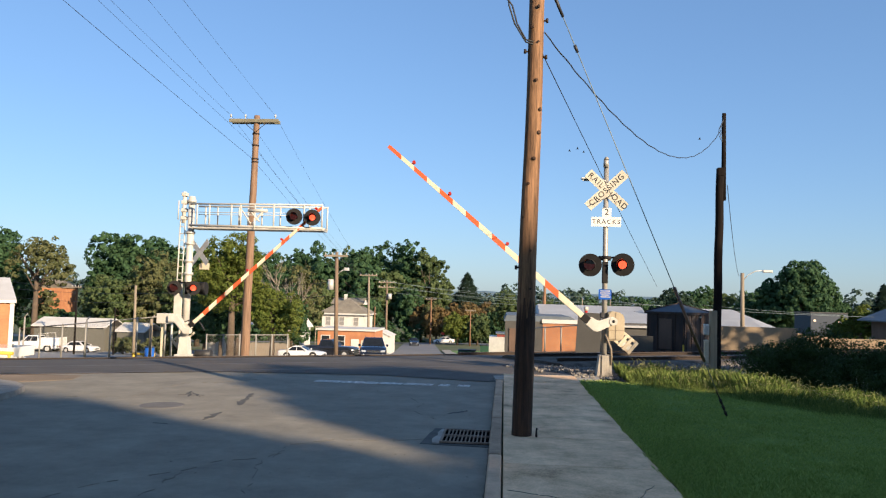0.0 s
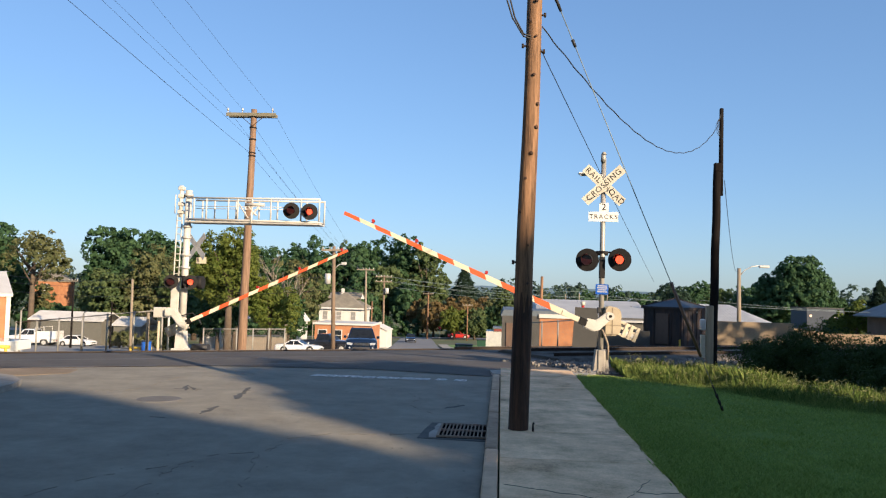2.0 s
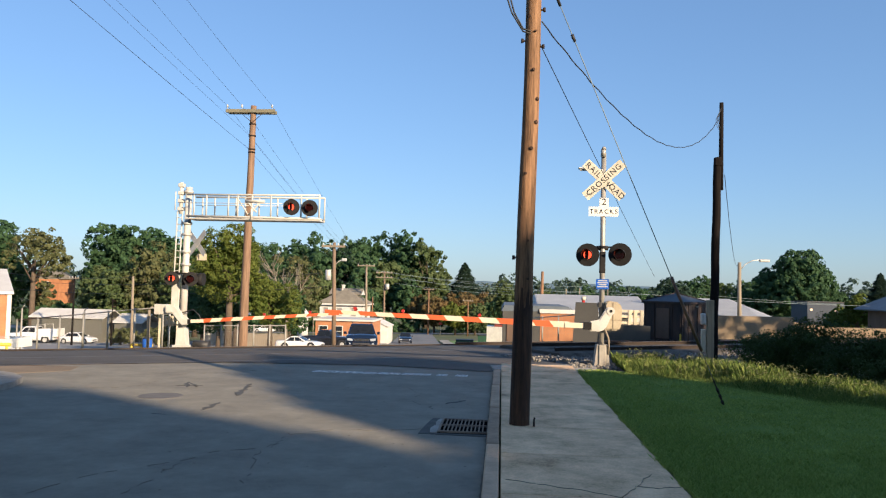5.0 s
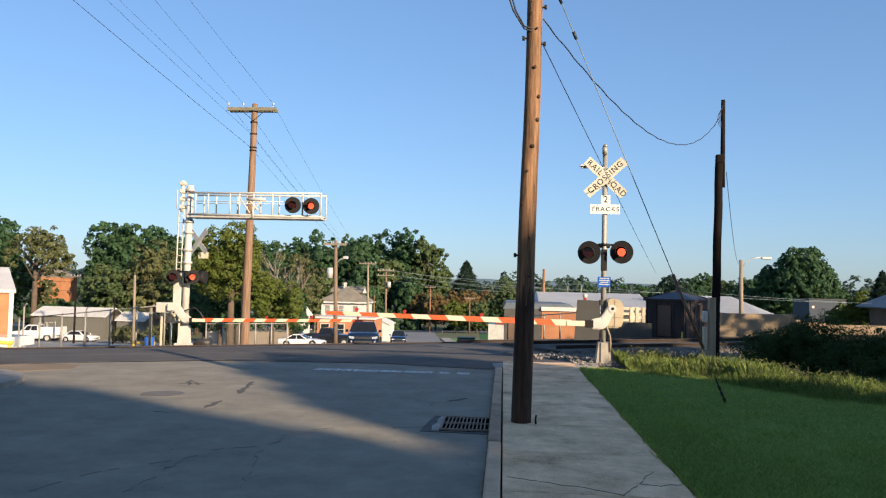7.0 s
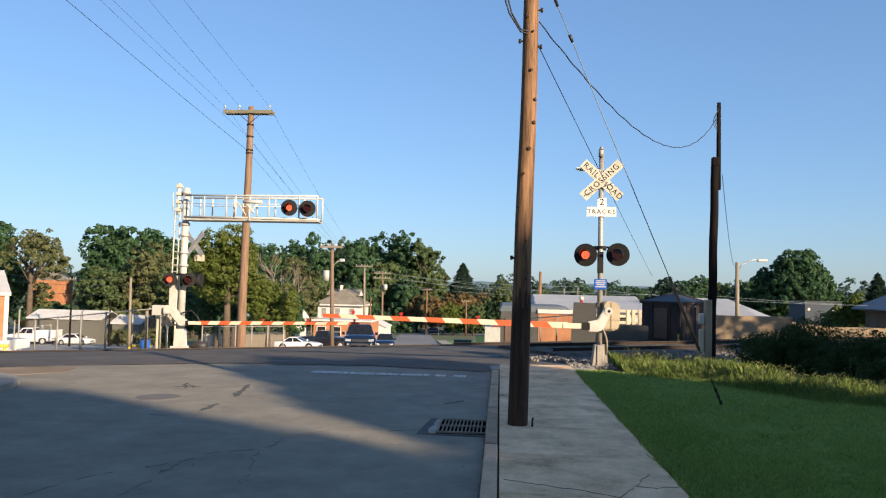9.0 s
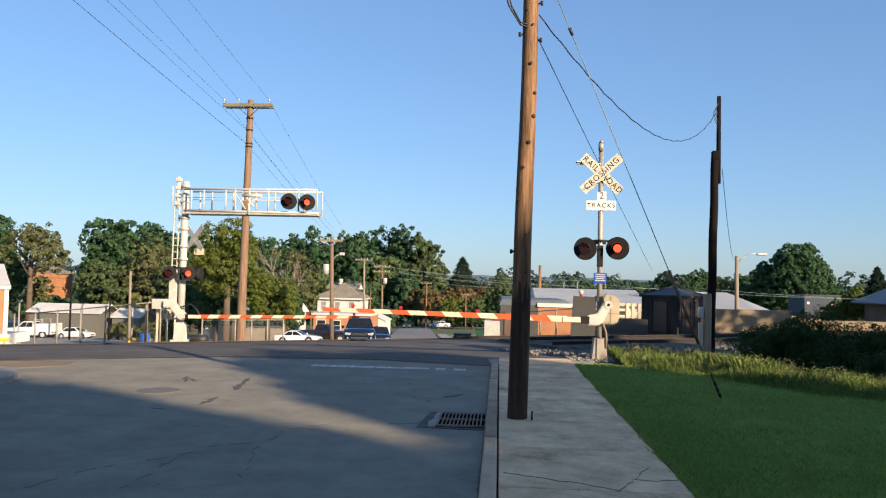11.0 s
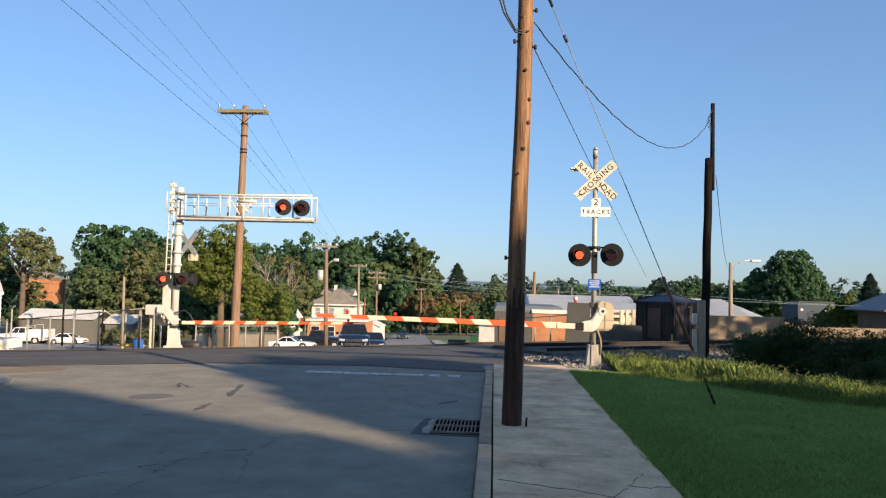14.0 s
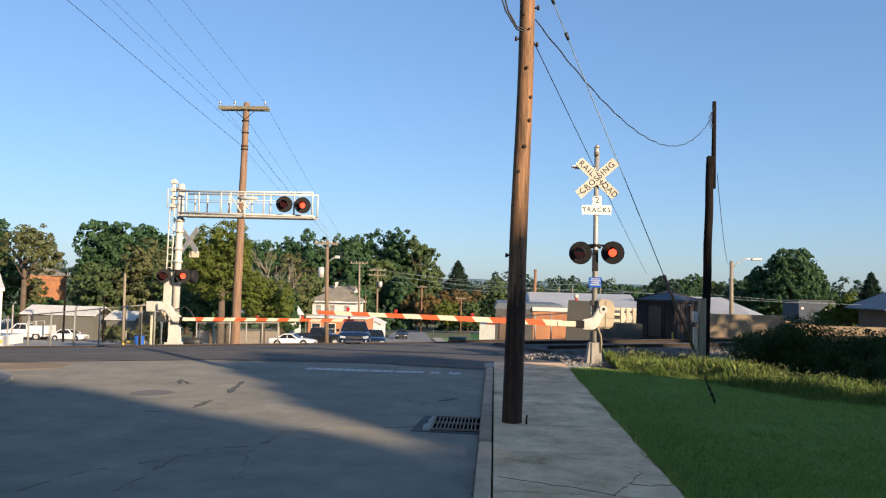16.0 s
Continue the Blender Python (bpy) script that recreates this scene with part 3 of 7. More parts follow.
# small broad leaves and flecks among the weed blades
n = 64000
x = 2.5 + 6.5 * rng.random(n)
d = rng.random(n) ** 0.9 * 3.0
y = 15.4 - (x - 2.0) * 1.22 + d + 0.22 * np.sin(x * 2.3) + 0.15 * np.sin(x * 5.1) + rng.normal(0, 0.16, n)
keep = (x < 0.70 * y) & (y < 17.5)
x, y, d = x[keep], y[keep], d[keep]
dens = np.array([noise.noise((a * 1.3, b * 1.3, 3.0)) + 0.6 * noise.noise((a * 5.1, b * 5.1, 9.0)) for a, b in zip(x, y)])
z = 0.05 + (0.03 + 0.22 * rng.random(len(x)) ** 1.2) * np.clip(1 + 0.9 * dens, 0.3, 1.7) * np.clip(1.3 - 0.15 * (x - 2.5), 0.6, 1.0) * np.minimum(0.95, 0.12 + 0.5 * d)
c = np.stack([x, y, z], 1)
t = rng.normal(size=c.shape) * np.array((1, 1, 0.6))
t /= np.linalg.norm(t, axis=1)[:, None]
b = np.cross(t, rng.normal(size=c.shape))
b /= np.linalg.norm(b, axis=1)[:, None]
q = rng.uniform(0.006, 0.016, len(x))[:, None]
v = np.stack([c - t * q, c - b * q * 0.4, c + t * q, c + b * q * 0.4], 1)
tagged(cloud("weed_leaves", v.reshape(-1, 3), 4, WEED_LEAF), "small light green leaves among the tall weeds", "weeds", kind="stuff")
# foxtails: thin stalks that bow over under their seed heads
n = 620
x = 2.6 + 6.0 * rng.random(n)
y = 15.6 - (x - 2.0) * 1.22 + 0.4 + rng.random(n) * 2.0
bm_v = []
for a, b in zip(x, y):
    h = random.uniform(0.20, 0.46) * min(1.0, 1.3 - 0.15 * (a - 2.5))
    turn, bow = random.uniform(0, math.tau), random.uniform(0.04, 0.12)
    cx, cy = math.cos(turn), math.sin(turn)
    path = [(0.0, 0.05), (0.15, h * 0.55), (0.55, h * 0.9), (1.0, h), (1.5, h * 0.98), (1.9, h * 0.9)]
    for k, ((f0, z0), (f1, z1)) in enumerate(zip(path, path[1:])):
        w0, w1 = ((0.0018, 0.0018), (0.0016, 0.0016), (0.0016, 0.002), (0.0035, 0.005), (0.005, 0.002))[k]
        for ox, oy, oz in ((-cy, cx, 0.0), (cx * 0.4, cy * 0.4, 0.9)):
            p0, p1 = (a + cx * bow * f0, b + cy * bow * f0, z0 + 0.04), (a + cx * bow * f1, b + cy * bow * f1, z1 + 0.04)
            bm_v += [(p0[0] - ox * w0, p0[1] - oy * w0, p0[2] - oz * w0), (p1[0] - ox * w1, p1[1] - oy * w1, p1[2] - oz * w1), (p1[0] + ox * w1, p1[1] + oy * w1, p1[2] + oz * w1), (p0[0] + ox * w0, p0[1] + oy * w0, p0[2] + oz * w0)]
tagged(cloud("seed_stalks", np.array(bm_v), 4, SEED), "pale nodding foxtail stalks standing over the weeds", "weeds", kind="stuff")

# ---- railway ----
for n0, nm in ((17.2, "near"), (21.2, "far")):
    t0 = 11.2
    bm = B()
    prof = [(-2.3, -0.3), (-1.35, 0.06), (1.35, 0.06), (2.3, -0.3)]
    a = [bm.verts.new(tn(t0, n0 + p, z + (0.03 if nm == "near" else -0.25))) for p, z in prof]
    b = [bm.verts.new(tn(160, n0 + p, z + (0.03 if nm == "near" else -0.25))) for p, z in prof]
    for i in range(3):
        bm.faces.new((a[i], b[i], b[i + 1], a[i + 1]))
    bm.faces.new(a)
    tagged(part("ballast_bed", bm, BED), "grey crushed stone bed under the tracks", "ballast", kind="structure")
    track = thing("railway_track", pose(*tn(0, n0, 0.0), 0, 0, math.degrees(math.atan2(TY, TX))), "railway track with rusty rails on dark wooden ties", "railway track", "railway tracks")
    for s, a0, a1, up in ((-0.755, -60, 11.5, 0.0), (0.755, -60, 11.5, 0.0), (-0.755, 11.5, 160, 0.17 if nm == "near" else 0.05), (0.755, 11.5, 160, 0.17 if nm == "near" else 0.05)):
        bm = B()
        z = 0.09 + up
        prism(bm, [(s - 0.07, z), (s + 0.07, z), (s + 0.065, z + 0.02), (s + 0.01, z + 0.035), (s + 0.01, z + 0.115), (s + 0.036, z + 0.125), (s + 0.036, z + 0.155),
                   (s - 0.036, z + 0.155), (s - 0.036, z + 0.125), (s - 0.01, z + 0.115), (s - 0.01, z + 0.035), (s - 0.065, z + 0.02)], "x", a0, a1)
        rail = part("rail", bm, RUST, track)
        rail.location.z = -0.236 if nm == "near" else -0.39
        bm = B()
        box(bm, a0, a1, s - 0.03, s + 0.03, z + 0.156, z + 0.159)
        part("running_surface", bm, STEEL_TOP, rail)
    tie_me = mesh_of("tie", box(B(), -0.11, 0.11, -1.3, 1.3, -0.08, 0.088, 0.01), TIE)
    for k in range(60):
        o = new("tie", tie_me)
        o.parent, o.location = track, (t0 + 0.3 + k * 0.52, random.uniform(-0.03, 0.03), -0.066 if nm == "near" else -0.34)
bm = B()
prism(bm, [(1.56, 16.05), (2.0, 15.75), (2.6, 15.5), (3.3, 16.3), (3.5, 18.3), (2.0, 18.3), (2.05, 17.2)], "z", -0.05, 0.028)
tagged(part("gravel_apron", bm, BED), "dusty grey gravel ground round the signal mast", "gravel", kind="structure")
# loose stones at the foot of the mast and along the bed
v = []
random.seed(8)
stones = [(random.uniform(1.5, 3.4), random.uniform(16.3, 18.0)) for _ in range(420)]
stones += [tn(t, n)[:2] for t, n in ((random.uniform(9.8, 26), random.uniform(14.6, 16.4)) for _ in range(1600))]
for x, y in stones:
    r = random.uniform(0.025, 0.065)
    c = Vector((x, y, (0.03 if x < 3.4 and y < 18.2 else fall(x, y) - 0.01) + r * 0.4))
    q = Euler([random.uniform(0, 6) for _ in range(3)]).to_matrix()
    p = [c + q @ Vector(d) * r for d in ((1, 0, 0), (0, 0.9, 0), (-0.9, 0, 0), (0, -1, 0), (0, 0, 0.8), (0, 0, -0.8))]
    for i in range(4):
        v += [p[i], p[(i + 1) % 4], p[4], p[(i + 1) % 4], p[i], p[5]]
tagged(cloud("ballast_stones", np.array([tuple(a) for a in v]), 3, GRAVEL), "loose pale grey ballast stones beside the tracks", "gravel", kind="stuff")


# ---- poles ----
def wood_pole(base, top, r0, r1, label, group="utility poles", material=WOOD_POLE, dark_to=0.0):
    p = thing("utility_pole", base, label, "utility pole", group)
    b = Vector(top) - Vector(base)
    bm = B()
    n = 26
    rings = []
    for i in range(n + 1):
        f = i / n
        c, r = b * f, r0 + (r1 - r0) * f
        w = 0.006 * math.sin(f * 19)
        rings.append([bm.verts.new((c.x + w + r * (1 + 0.035 * noise.noise((math.cos(k) * 2, math.sin(k) * 2, f * 9))) * math.cos(k * math.tau / 20),
                                    c.y + r * math.sin(k * math.tau / 20), c.z)) for k in range(20)])
    for i in range(n):
        for k in range(20):
            bm.faces.new((rings[i][k], rings[i][(k + 1) % 20], rings[i + 1][(k + 1) % 20], rings[i + 1][k])).smooth = True
    bm.faces.new(rings[-1])
    part("shaft", bm, material, p)
    return p


near_pole = wood_pole((0.236, 9.2, SIDE - 0.03), (0.391, 9.2, 9.4), 0.114, 0.073, "tall brown wooden utility pole standing in the sidewalk")
# shade and creosote stain coloured in round its foot, with a ragged upper edge
bm = B()
random.seed(31)
lo, hi = [], []
for k in range(40):
    a = k * math.tau / 40
    h = 1.45 + 0.35 * noise.noise((math.cos(a) * 3, math.sin(a) * 3, 0.0)) + random.uniform(-0.18, 0.18)
    lo.append(bm.verts.new((0.1190 * math.cos(a), 0.1190 * math.sin(a), 0.0)))
    hi.append(bm.verts.new((0.155 * h / 9.4 + (0.1190 - 0.0043 * h) * math.cos(a), (0.1190 - 0.0043 * h) * math.sin(a), h)))
for k in range(40):
    bm.faces.new((lo[k], lo[(k + 1) % 40], hi[(k + 1) % 40], hi[k])).smooth = True
part("stained_foot", bm, WOOD_BUTT, near_pole, "dark pole foot with shade and stain in its colour")
for z, s in ((4.55, 1), (4.62, -1), (5.0, 1), (2.0, -1)):
    bm = B()
    f = z / 9.4
    x = 0.155 * f + s * (0.118 - 0.043 * f)
    rod(bm, (x - s * 0.02, -0.02, z), (x + s * 0.035, -0.03, z), 0.012, 0.012, 8)
    rod(bm, (x + s * 0.03, -0.03, z - 0.025), (x + s * 0.03, -0.03, z + 0.025), 0.016, 0.016, 8)
    part("bolt", bm, RUST, near_pole)
for z in (1.75, 2.2, 2.6, 3.0, 3.3, 3.62, 3.9, 0.9, 4.25, 4.72, 4.9, 5.15):
    a = random.uniform(-2.4, -0.8)
    f = z / 9.4
    c = Vector((0.155 * f + 0.114 * math.cos(a), 0.112 * math.sin(a), z))
    part("knot", rod(B(), c, c + Vector((math.cos(a), math.sin(a), 0)) * 0.005, random.uniform(0.014, 0.026), 0.012, 10), WOOD_BUTT, near_pole, "dark knot in the wood")

right_pole = wood_pole((4.82, 18.0, 0.05), (4.90, 18.0, 4.72), 0.098, 0.088, "dark creosoted wooden pole beside the tracks", material=WOOD_DARK)
bm = B()
rod(bm, (0.155, 0, 4.0), (0.16, 0, 6.03), 0.055, 0.045, 10)
part("extension", bm, WOOD_DARK, right_pole, "thin dark timber top")
bm = B()
box(bm, 0.0, 0.16, -0.1, 0.06, 4.55, 4.75, 0.02)
part("bracket", bm, WOOD_DARK, right_pole)
bm = B()
for k in range(3):
    pts = [(0.14 - 0.10 * math.sin(s * 0.6) * (0.6 + 0.3 * k), -0.05, 5.9 - 0.10 * s - 0.03 * k) for s in range(6)]
    pipe(bm, pts, 0.006, 5)
part("wire_tail", bm, RUBBER, right_pole)
post = thing("guard_post", (4.62, 17.5, 0.02), "pale weathered square timber post beside the dark pole", "post")
bm = B()
box(bm, -0.075, 0.075, -0.075, 0.075, 0, 1.5, 0.012)
part("timber", bm, mat("pale sunlit timber", (0.46, 0.36, 0.24), (0.32, 0.245, 0.16), 0.85, scale=2.0, fine=22, bump=0.3, stretch=(9, 9, 0.7)), post)
bm = B()
box(bm, -0.19, -0.10, -0.05, 0.05, 0.35, 0.85, 0.01)
part("meter_box", bm, CREAM, post, "small cream box")
bm = B()
box(bm, -0.20, -0.09, -0.08, 0.08, 0.95, 1.2, 0.03)
part("junction_box", bm, GALV, post)


def wire(name, a, b, sag, r, material, label, segs=24):
    a, b = Vector(a), Vector(b)
    bm = B()
    pts = [a.lerp(b, i / segs) - Vector((0, 0, sag * 4 * (i / segs) * (1 - i / segs))) for i in range(segs + 1)]
    pipe(bm, pts, r, 5)
    return tagged(part(name, bm, material), label, "wire", "overhead wires")


# wires of the near pole
bm = B()
a, b, pts = Vector((0.415, 9.17, 4.88)), Vector((4.90, 17.95, 5.68)), []
for i in range(61):
    f = i / 60
    p = a.lerp(b, f) - Vector((0, 0, 0.98 * 4 * f * (1 - f) * (0.75 + 0.5 * f)))
    pts.append(p + Vector((math.sin(i * 1.6) * 0.006, 0, math.cos(i * 1.6) * 0.006)))
pipe(bm, pts, 0.008, 6)
tagged(part("twisted_cable", bm, RUBBER), "black twisted service cable sagging between poles", "wire", "overhead wires")
guy_top, anchor = Vector((0.34, 9.2, 5.80)), Vector((3.18, 11.26, 0.06))
guy = thing("guy_wire", tuple(guy_top), "steel guy wire with a brown guard running to a ground anchor", "guy wire")
g = anchor - guy_top
bm = B()
rod(bm, (0, 0, 0), g * 0.985, 0.006, 0.006, 6)
part("strand", bm, WIRE_PALE, guy)
for f0, f1 in ((0.06, 0.11), (0.165, 0.18)):
    part("strain_insulator", rod(B(), g * f0, g * f1, 0.022, 0.018, 8), BLACK, guy)
bm = B()
rod(bm, g * 0.685, g * 0.86, 0.022, 0.022, 8)
part("guard", bm, mat("brown plastic guard", (0.22, 0.12, 0.075), (0.15, 0.085, 0.055), 0.6), guy)
bm = B()
for f in (0.955, 0.97, 0.985):
    rod(bm, g * f, g * (f + 0.01), 0.022, 0.016, 8)
rod(bm, g * 0.93, g * 1.0, 0.010, 0.010, 6)
part("anchor_rod", bm, RUST, guy)
wire("service_wire", (0.40, 9.17, 4.61), (6.02, 31.0, 2.3), 0.03, 0.006, RUBBER, "dark straight service wire running from the pole")
wire("pole_wire", (5.06, 18.0, 4.4), (13.45, 45.0, 3.5), 0.9, 0.008, RUBBER, "thin wire from the dark pole to the street lamp")
for k, (x, z) in enumerate(((0.16, 5.25), (0.12, 5.35))):
    bm = B()
    pts = [Vector((0.32, 9.12, 4.74 - 0.03 * k)), Vector((0.19, 9.12, 4.78 - 0.03 * k)), Vector((0.08 - 0.03 * k, 9.12, 4.98)), Vector((0.02 - 0.04 * k, 9.12, 5.2)), Vector((-0.03, 9.1, 5.26)), Vector((-0.35, 8.8, 5.35))]
    pipe(bm, pts, 0.010, 6)
    tagged(part("cable_loop", bm, RUBBER), "black cable loop hanging at the pole", "wire", "overhead wires")

# crossarm pole on the other side and its line
line_pole = wood_pole((-11.62, 34.0, fall(-11.6, 34) - 0.05), (-11.5, 34.0, 9.75), 0.21, 0.13, "tall brown wooden pole with a crossarm and glass insulators", material=POLE_TALL)
zb = fall(-11.6, 34) - 0.05
bm = B()
box(bm, -1.12, 1.18, -0.22, -0.12, 9.40 - zb, 9.56 - zb, 0.015)
box(bm, -1.10, 1.16, 0.12, 0.22, 9.40 - zb, 9.55 - zb, 0.015)
arm = part("crossarm", bm, ARM_GREY, line_pole)
for z in (8.36, 7.74, 7.6, 8.9):
    part("band", rod(B(), (0.1, 0, z - 0.03 - zb), (0.1, 0, z + 0.03 - zb), 0.165, 0.165, 14), RUST, line_pole)
for x in (-1.06, -0.38, 1.02):
    bm = B()
    rod(bm, (x, -0.14, 9.56 - zb), (x, -0.14, 9.68 - zb), 0.015, 0.015, 6)
    rod(bm, (x, -0.14, 9.66 - zb), (x, -0.14, 9.78 - zb), 0.05, 0.035, 8)
    part("insulator", bm, GALV, arm, "pale glass insulator")
bm = B()
for s in (-1, 1):
    rod(bm, (s * 0.55 + 0.1, -0.15, 9.42 - zb), (0.11, -0.15, 8.95 - zb), 0.015, 0.015, 6)
part("brace", bm, RUST, line_pole)
ENDS = (((-12.68, 33.86, 9.72), (-12.68, 24.22, 10.86)), ((-12.0, 33.86, 9.72), (-12.0, 25.25, 11.25)), ((-10.6, 33.86, 9.72), (-10.6, 24.75, 11.1)),
        ((-11.6, 33.8, 8.36), (-11.6, 21.45, 9.83)), ((-11.6, 33.8, 7.74), (-11.6, 19.7, 9.2)))
for i, (a, b) in enumerate(ENDS):
    a, b = Vector(a), Vector(b)
    wire("line_wire", tuple(a), tuple(a + (b - a) * 3.6), 0.25, 0.005 if i < 4 else 0.008, RUBBER, "thin overhead line wire on the crossarm pole")
    wire("line_wire", tuple(a), (-16.8 + 0.45 * (a.x + 10.6), 95, 4.4 - 0.15 * i), 0.5, 0.006, RUBBER, "thin overhead line wire running down the hill")


# ---- crossing signals ----
def writing(text, size, m, parent, material=BLACK_INK, name="lettering", width=1.0, spacing=1.0):
    cu = bpy.data.curves.new(name, "FONT")
    cu.body, cu.size, cu.align_x, cu.align_y = text, size, "CENTER", "CENTER"
    cu.extrude, cu.offset, cu.space_character = 0.001, size * 0.004, spacing
    ob = bpy.data.objects.new(name, cu)
    me = bpy.data.meshes.new_from_object(ob)
    bpy.data.objects.remove(ob)
    me.materials.append(material)
    o = new(name, me)
    o.parent, o.matrix_basis = parent, m @ Matrix.Diagonal((width, 1, 1, 1))
    return o


FLASHERS = []          # (shutter, side)


def signal_lamp(parent, m, side, r=0.25, turned=80):
    """A flasher: round plate, hood, glowing bulb disc in a deep barrel and an added butterfly shutter that turns before
    it to darken it.
    """
    lamp = new("signal_lamp", mesh_of("signal_lamp", rod(B(), (0, 0.012, 0), (0, -0.012, 0), r, r, 32), GREY_HOOD))
    lamp.parent, lamp.matrix_basis = parent, m
    bm = B()
    R = 0.118
    for k in range(24):
        a0, a1 = k * math.tau / 24, (k + 1) * math.tau / 24
        def depth(a):
            return -0.03 - 0.24 * max(0.0, 0.35 + 0.65 * math.sin(a)) ** 0.8
        p = [(R * math.cos(a0), -0.012, R * math.sin(a0)), (R * math.cos(a1), -0.012, R * math.sin(a1)), (R * math.cos(a1), depth(a1), R * math.sin(a1)), (R * math.cos(a0), depth(a0), R * math.sin(a0))]
        q = [(x * 1.03, y, z * 1.03) for x, y, z in p]
        for quad in (p, q[::-1]):
            f = bm.faces.new([bm.verts.new(c) for c in quad])
        bm.faces.new([bm.verts.new(c) for c in (p[3], p[2], q[2], q[3])])
    part("hood", bm, BLACK, lamp)
    part("barrel", rod(B(), (0, 0.013, 0), (0, 0.14, 0), 0.15, 0.12, 20), BLACK, lamp)
    lens = part("lens", rod(B(), (0, -0.0125, 0), (0, -0.016, 0), 0.088, 0.088, 24), RED_GLOW, lamp, "lit red lens")
    # added disc, turned shut to stand for the unlit lens
    bm = B()
    rod(bm, (0, -0.0015, 0), (0, 0.0015, 0), 0.115, 0.115, 24)
    sh = part("shutter", bm, RED_DARK, lamp, "added dark red disc that hides the lit lens", pose(0, -0.14, 0))
    FLASHERS.append((sh, side, turned))
    return lamp


def crossbuck(parent, m, lettered=True):
    for k, (ang, words) in enumerate(((-43, ("RAIL", "ROAD")), (43, ("CROSSING",)))):
        bm = B()
        box(bm, -0.555, 0.555, -0.008 - 0.006 * k, -0.002 - 0.006 * k, -0.108, 0.108, 0)
        blade = part("crossbuck_blade", bm, SIGN_WHITE, parent, m=m @ pose(0, 0, 0, 0, -ang, 0))
        if lettered:
            y = -0.011 - 0.006 * k
            if len(words) == 2:
                writing("RAIL", 0.175, pose(-0.315, y, 0, 90, 0, 0), blade, spacing=1.2)
                writing("ROAD", 0.175, pose(0.315, y, 0, 90, 0, 0), blade, spacing=1.14)
            else:
                writing(words[0], 0.175, pose(0, y, 0, 90, 0, 0), blade, spacing=1.2)


# near mast: flashers, crossbuck and gate
MX, MY, MZ = 2.18, 17.0, 0.0
mast = thing("crossing_signal", (MX, MY, MZ), "silver railroad crossing mast with crossbuck, twin red flashers and gate mechanism", "crossing signal", "crossing signals")
bm = B()
rod(bm, (0, 0, 0.25), (0, 0, 4.70), 0.058, 0.055, 18)
part("mast_pole", bm, MAST, mast)
bm = B()
prism(bm, [(-0.17, 0), (0.17, 0), (0.13, 0.5), (-0.11, 0.5)], "y", -0.16, 0.16)
box(bm, -0.07, 0.07, -0.19, -0.16, 0.05, 0.5, 0.01)
part("foundation", bm, CONCRETE_OLD, mast)
bm = B()
rod(bm, (0, 0, 4.58), (0, 0, 4.80), 0.05, 0.035, 12)
rod(bm, (-0.02, -0.06, 4.60), (-0.02, -0.09, 4.76), 0.055, 0.055, 12)
rod(bm, (0, 0, 4.78), (0, 0, 4.84), 0.06, 0.03, 12)
part("bell", bm, MAST, mast, "dull grey crossing bell")
bm = B()
box(bm, -0.52, -0.20, -0.03, 0.03, 4.30, 4.36, 0.01)
box(bm, -0.25, 0.0, -0.05, 0.05, 4.28, 4.33, 0.01)
box(bm, -0.55, -0.32, -0.08, 0.08, 4.34, 4.37, 0.01)
part("side_bracket", bm, TRACK_WHITE, mast)
crossbuck(mast, pose(0.0, -0.08, 4.09))
bm = B()
prism(bm, [(-0.09, 3.70), (0.11, 3.70), (0.11, 3.50), (0.32, 3.50), (0.32, 3.29), (-0.32, 3.29), (-0.32, 3.50), (-0.09, 3.50)], "y", -0.085, -0.078)
sign = part("track_sign", bm, TRACK_WHITE, mast)
writing("2", 0.20, pose(0.01, -0.087, 3.605, 90, 0, 0), sign)
writing("TRACKS", 0.135, pose(0, -0.087, 3.392, 90, 0, 0), sign, spacing=1.32)
for z in (4.12, 3.40, 2.62, 1.85):
    part("clamp", rod(B(), (0, 0, z - 0.03), (0, 0, z + 0.03), 0.075, 0.075, 14), GREY_HOOD, mast)
bm = B()
rod(bm, (-0.34, 0.0, 2.62), (0.34, 0.0, 2.62), 0.022, 0.022, 8)
rod(bm, (-0.12, 0.0, 2.60), (0.12, 0.0, 2.60), 0.05, 0.05, 8)
rod(bm, (-0.34, 0.0, 2.62), (-0.34, 0.0, 2.40), 0.02, 0.02, 8)
rod(bm, (0.34, 0.0, 2.62), (0.34, 0.0, 2.40), 0.02, 0.02, 8)
box(bm, -0.06, 0.06, -0.065, 0.065, 2.05, 2.52, 0.012)
part("lamp_arm", bm, GREY_HOOD, mast)
signal_lamp(mast, pose(-0.335, -0.12, 2.44, 0, 0, -14), "L", 0.25, 83)
signal_lamp(mast, pose(0.36, -0.12, 2.46, 0, 0, -14), "R", 0.25, 85)
bm = B()
box(bm, -0.14, 0.14, -0.078, -0.066, 1.70, 1.92, 0.02)
plate = part("notice_plate", bm, BLUE_SIGN, mast, "small blue notice plate")
bm = B()
for k, w in enumerate((0.10, 0.11, 0.085, 0.11)):
    box(bm, -w, w, -0.081, -0.0785, 1.875 - 0.043 * k, 1.893 - 0.043 * k)
part("white_bars", bm, SIGN_WHITE, plate, "illegible white lines")
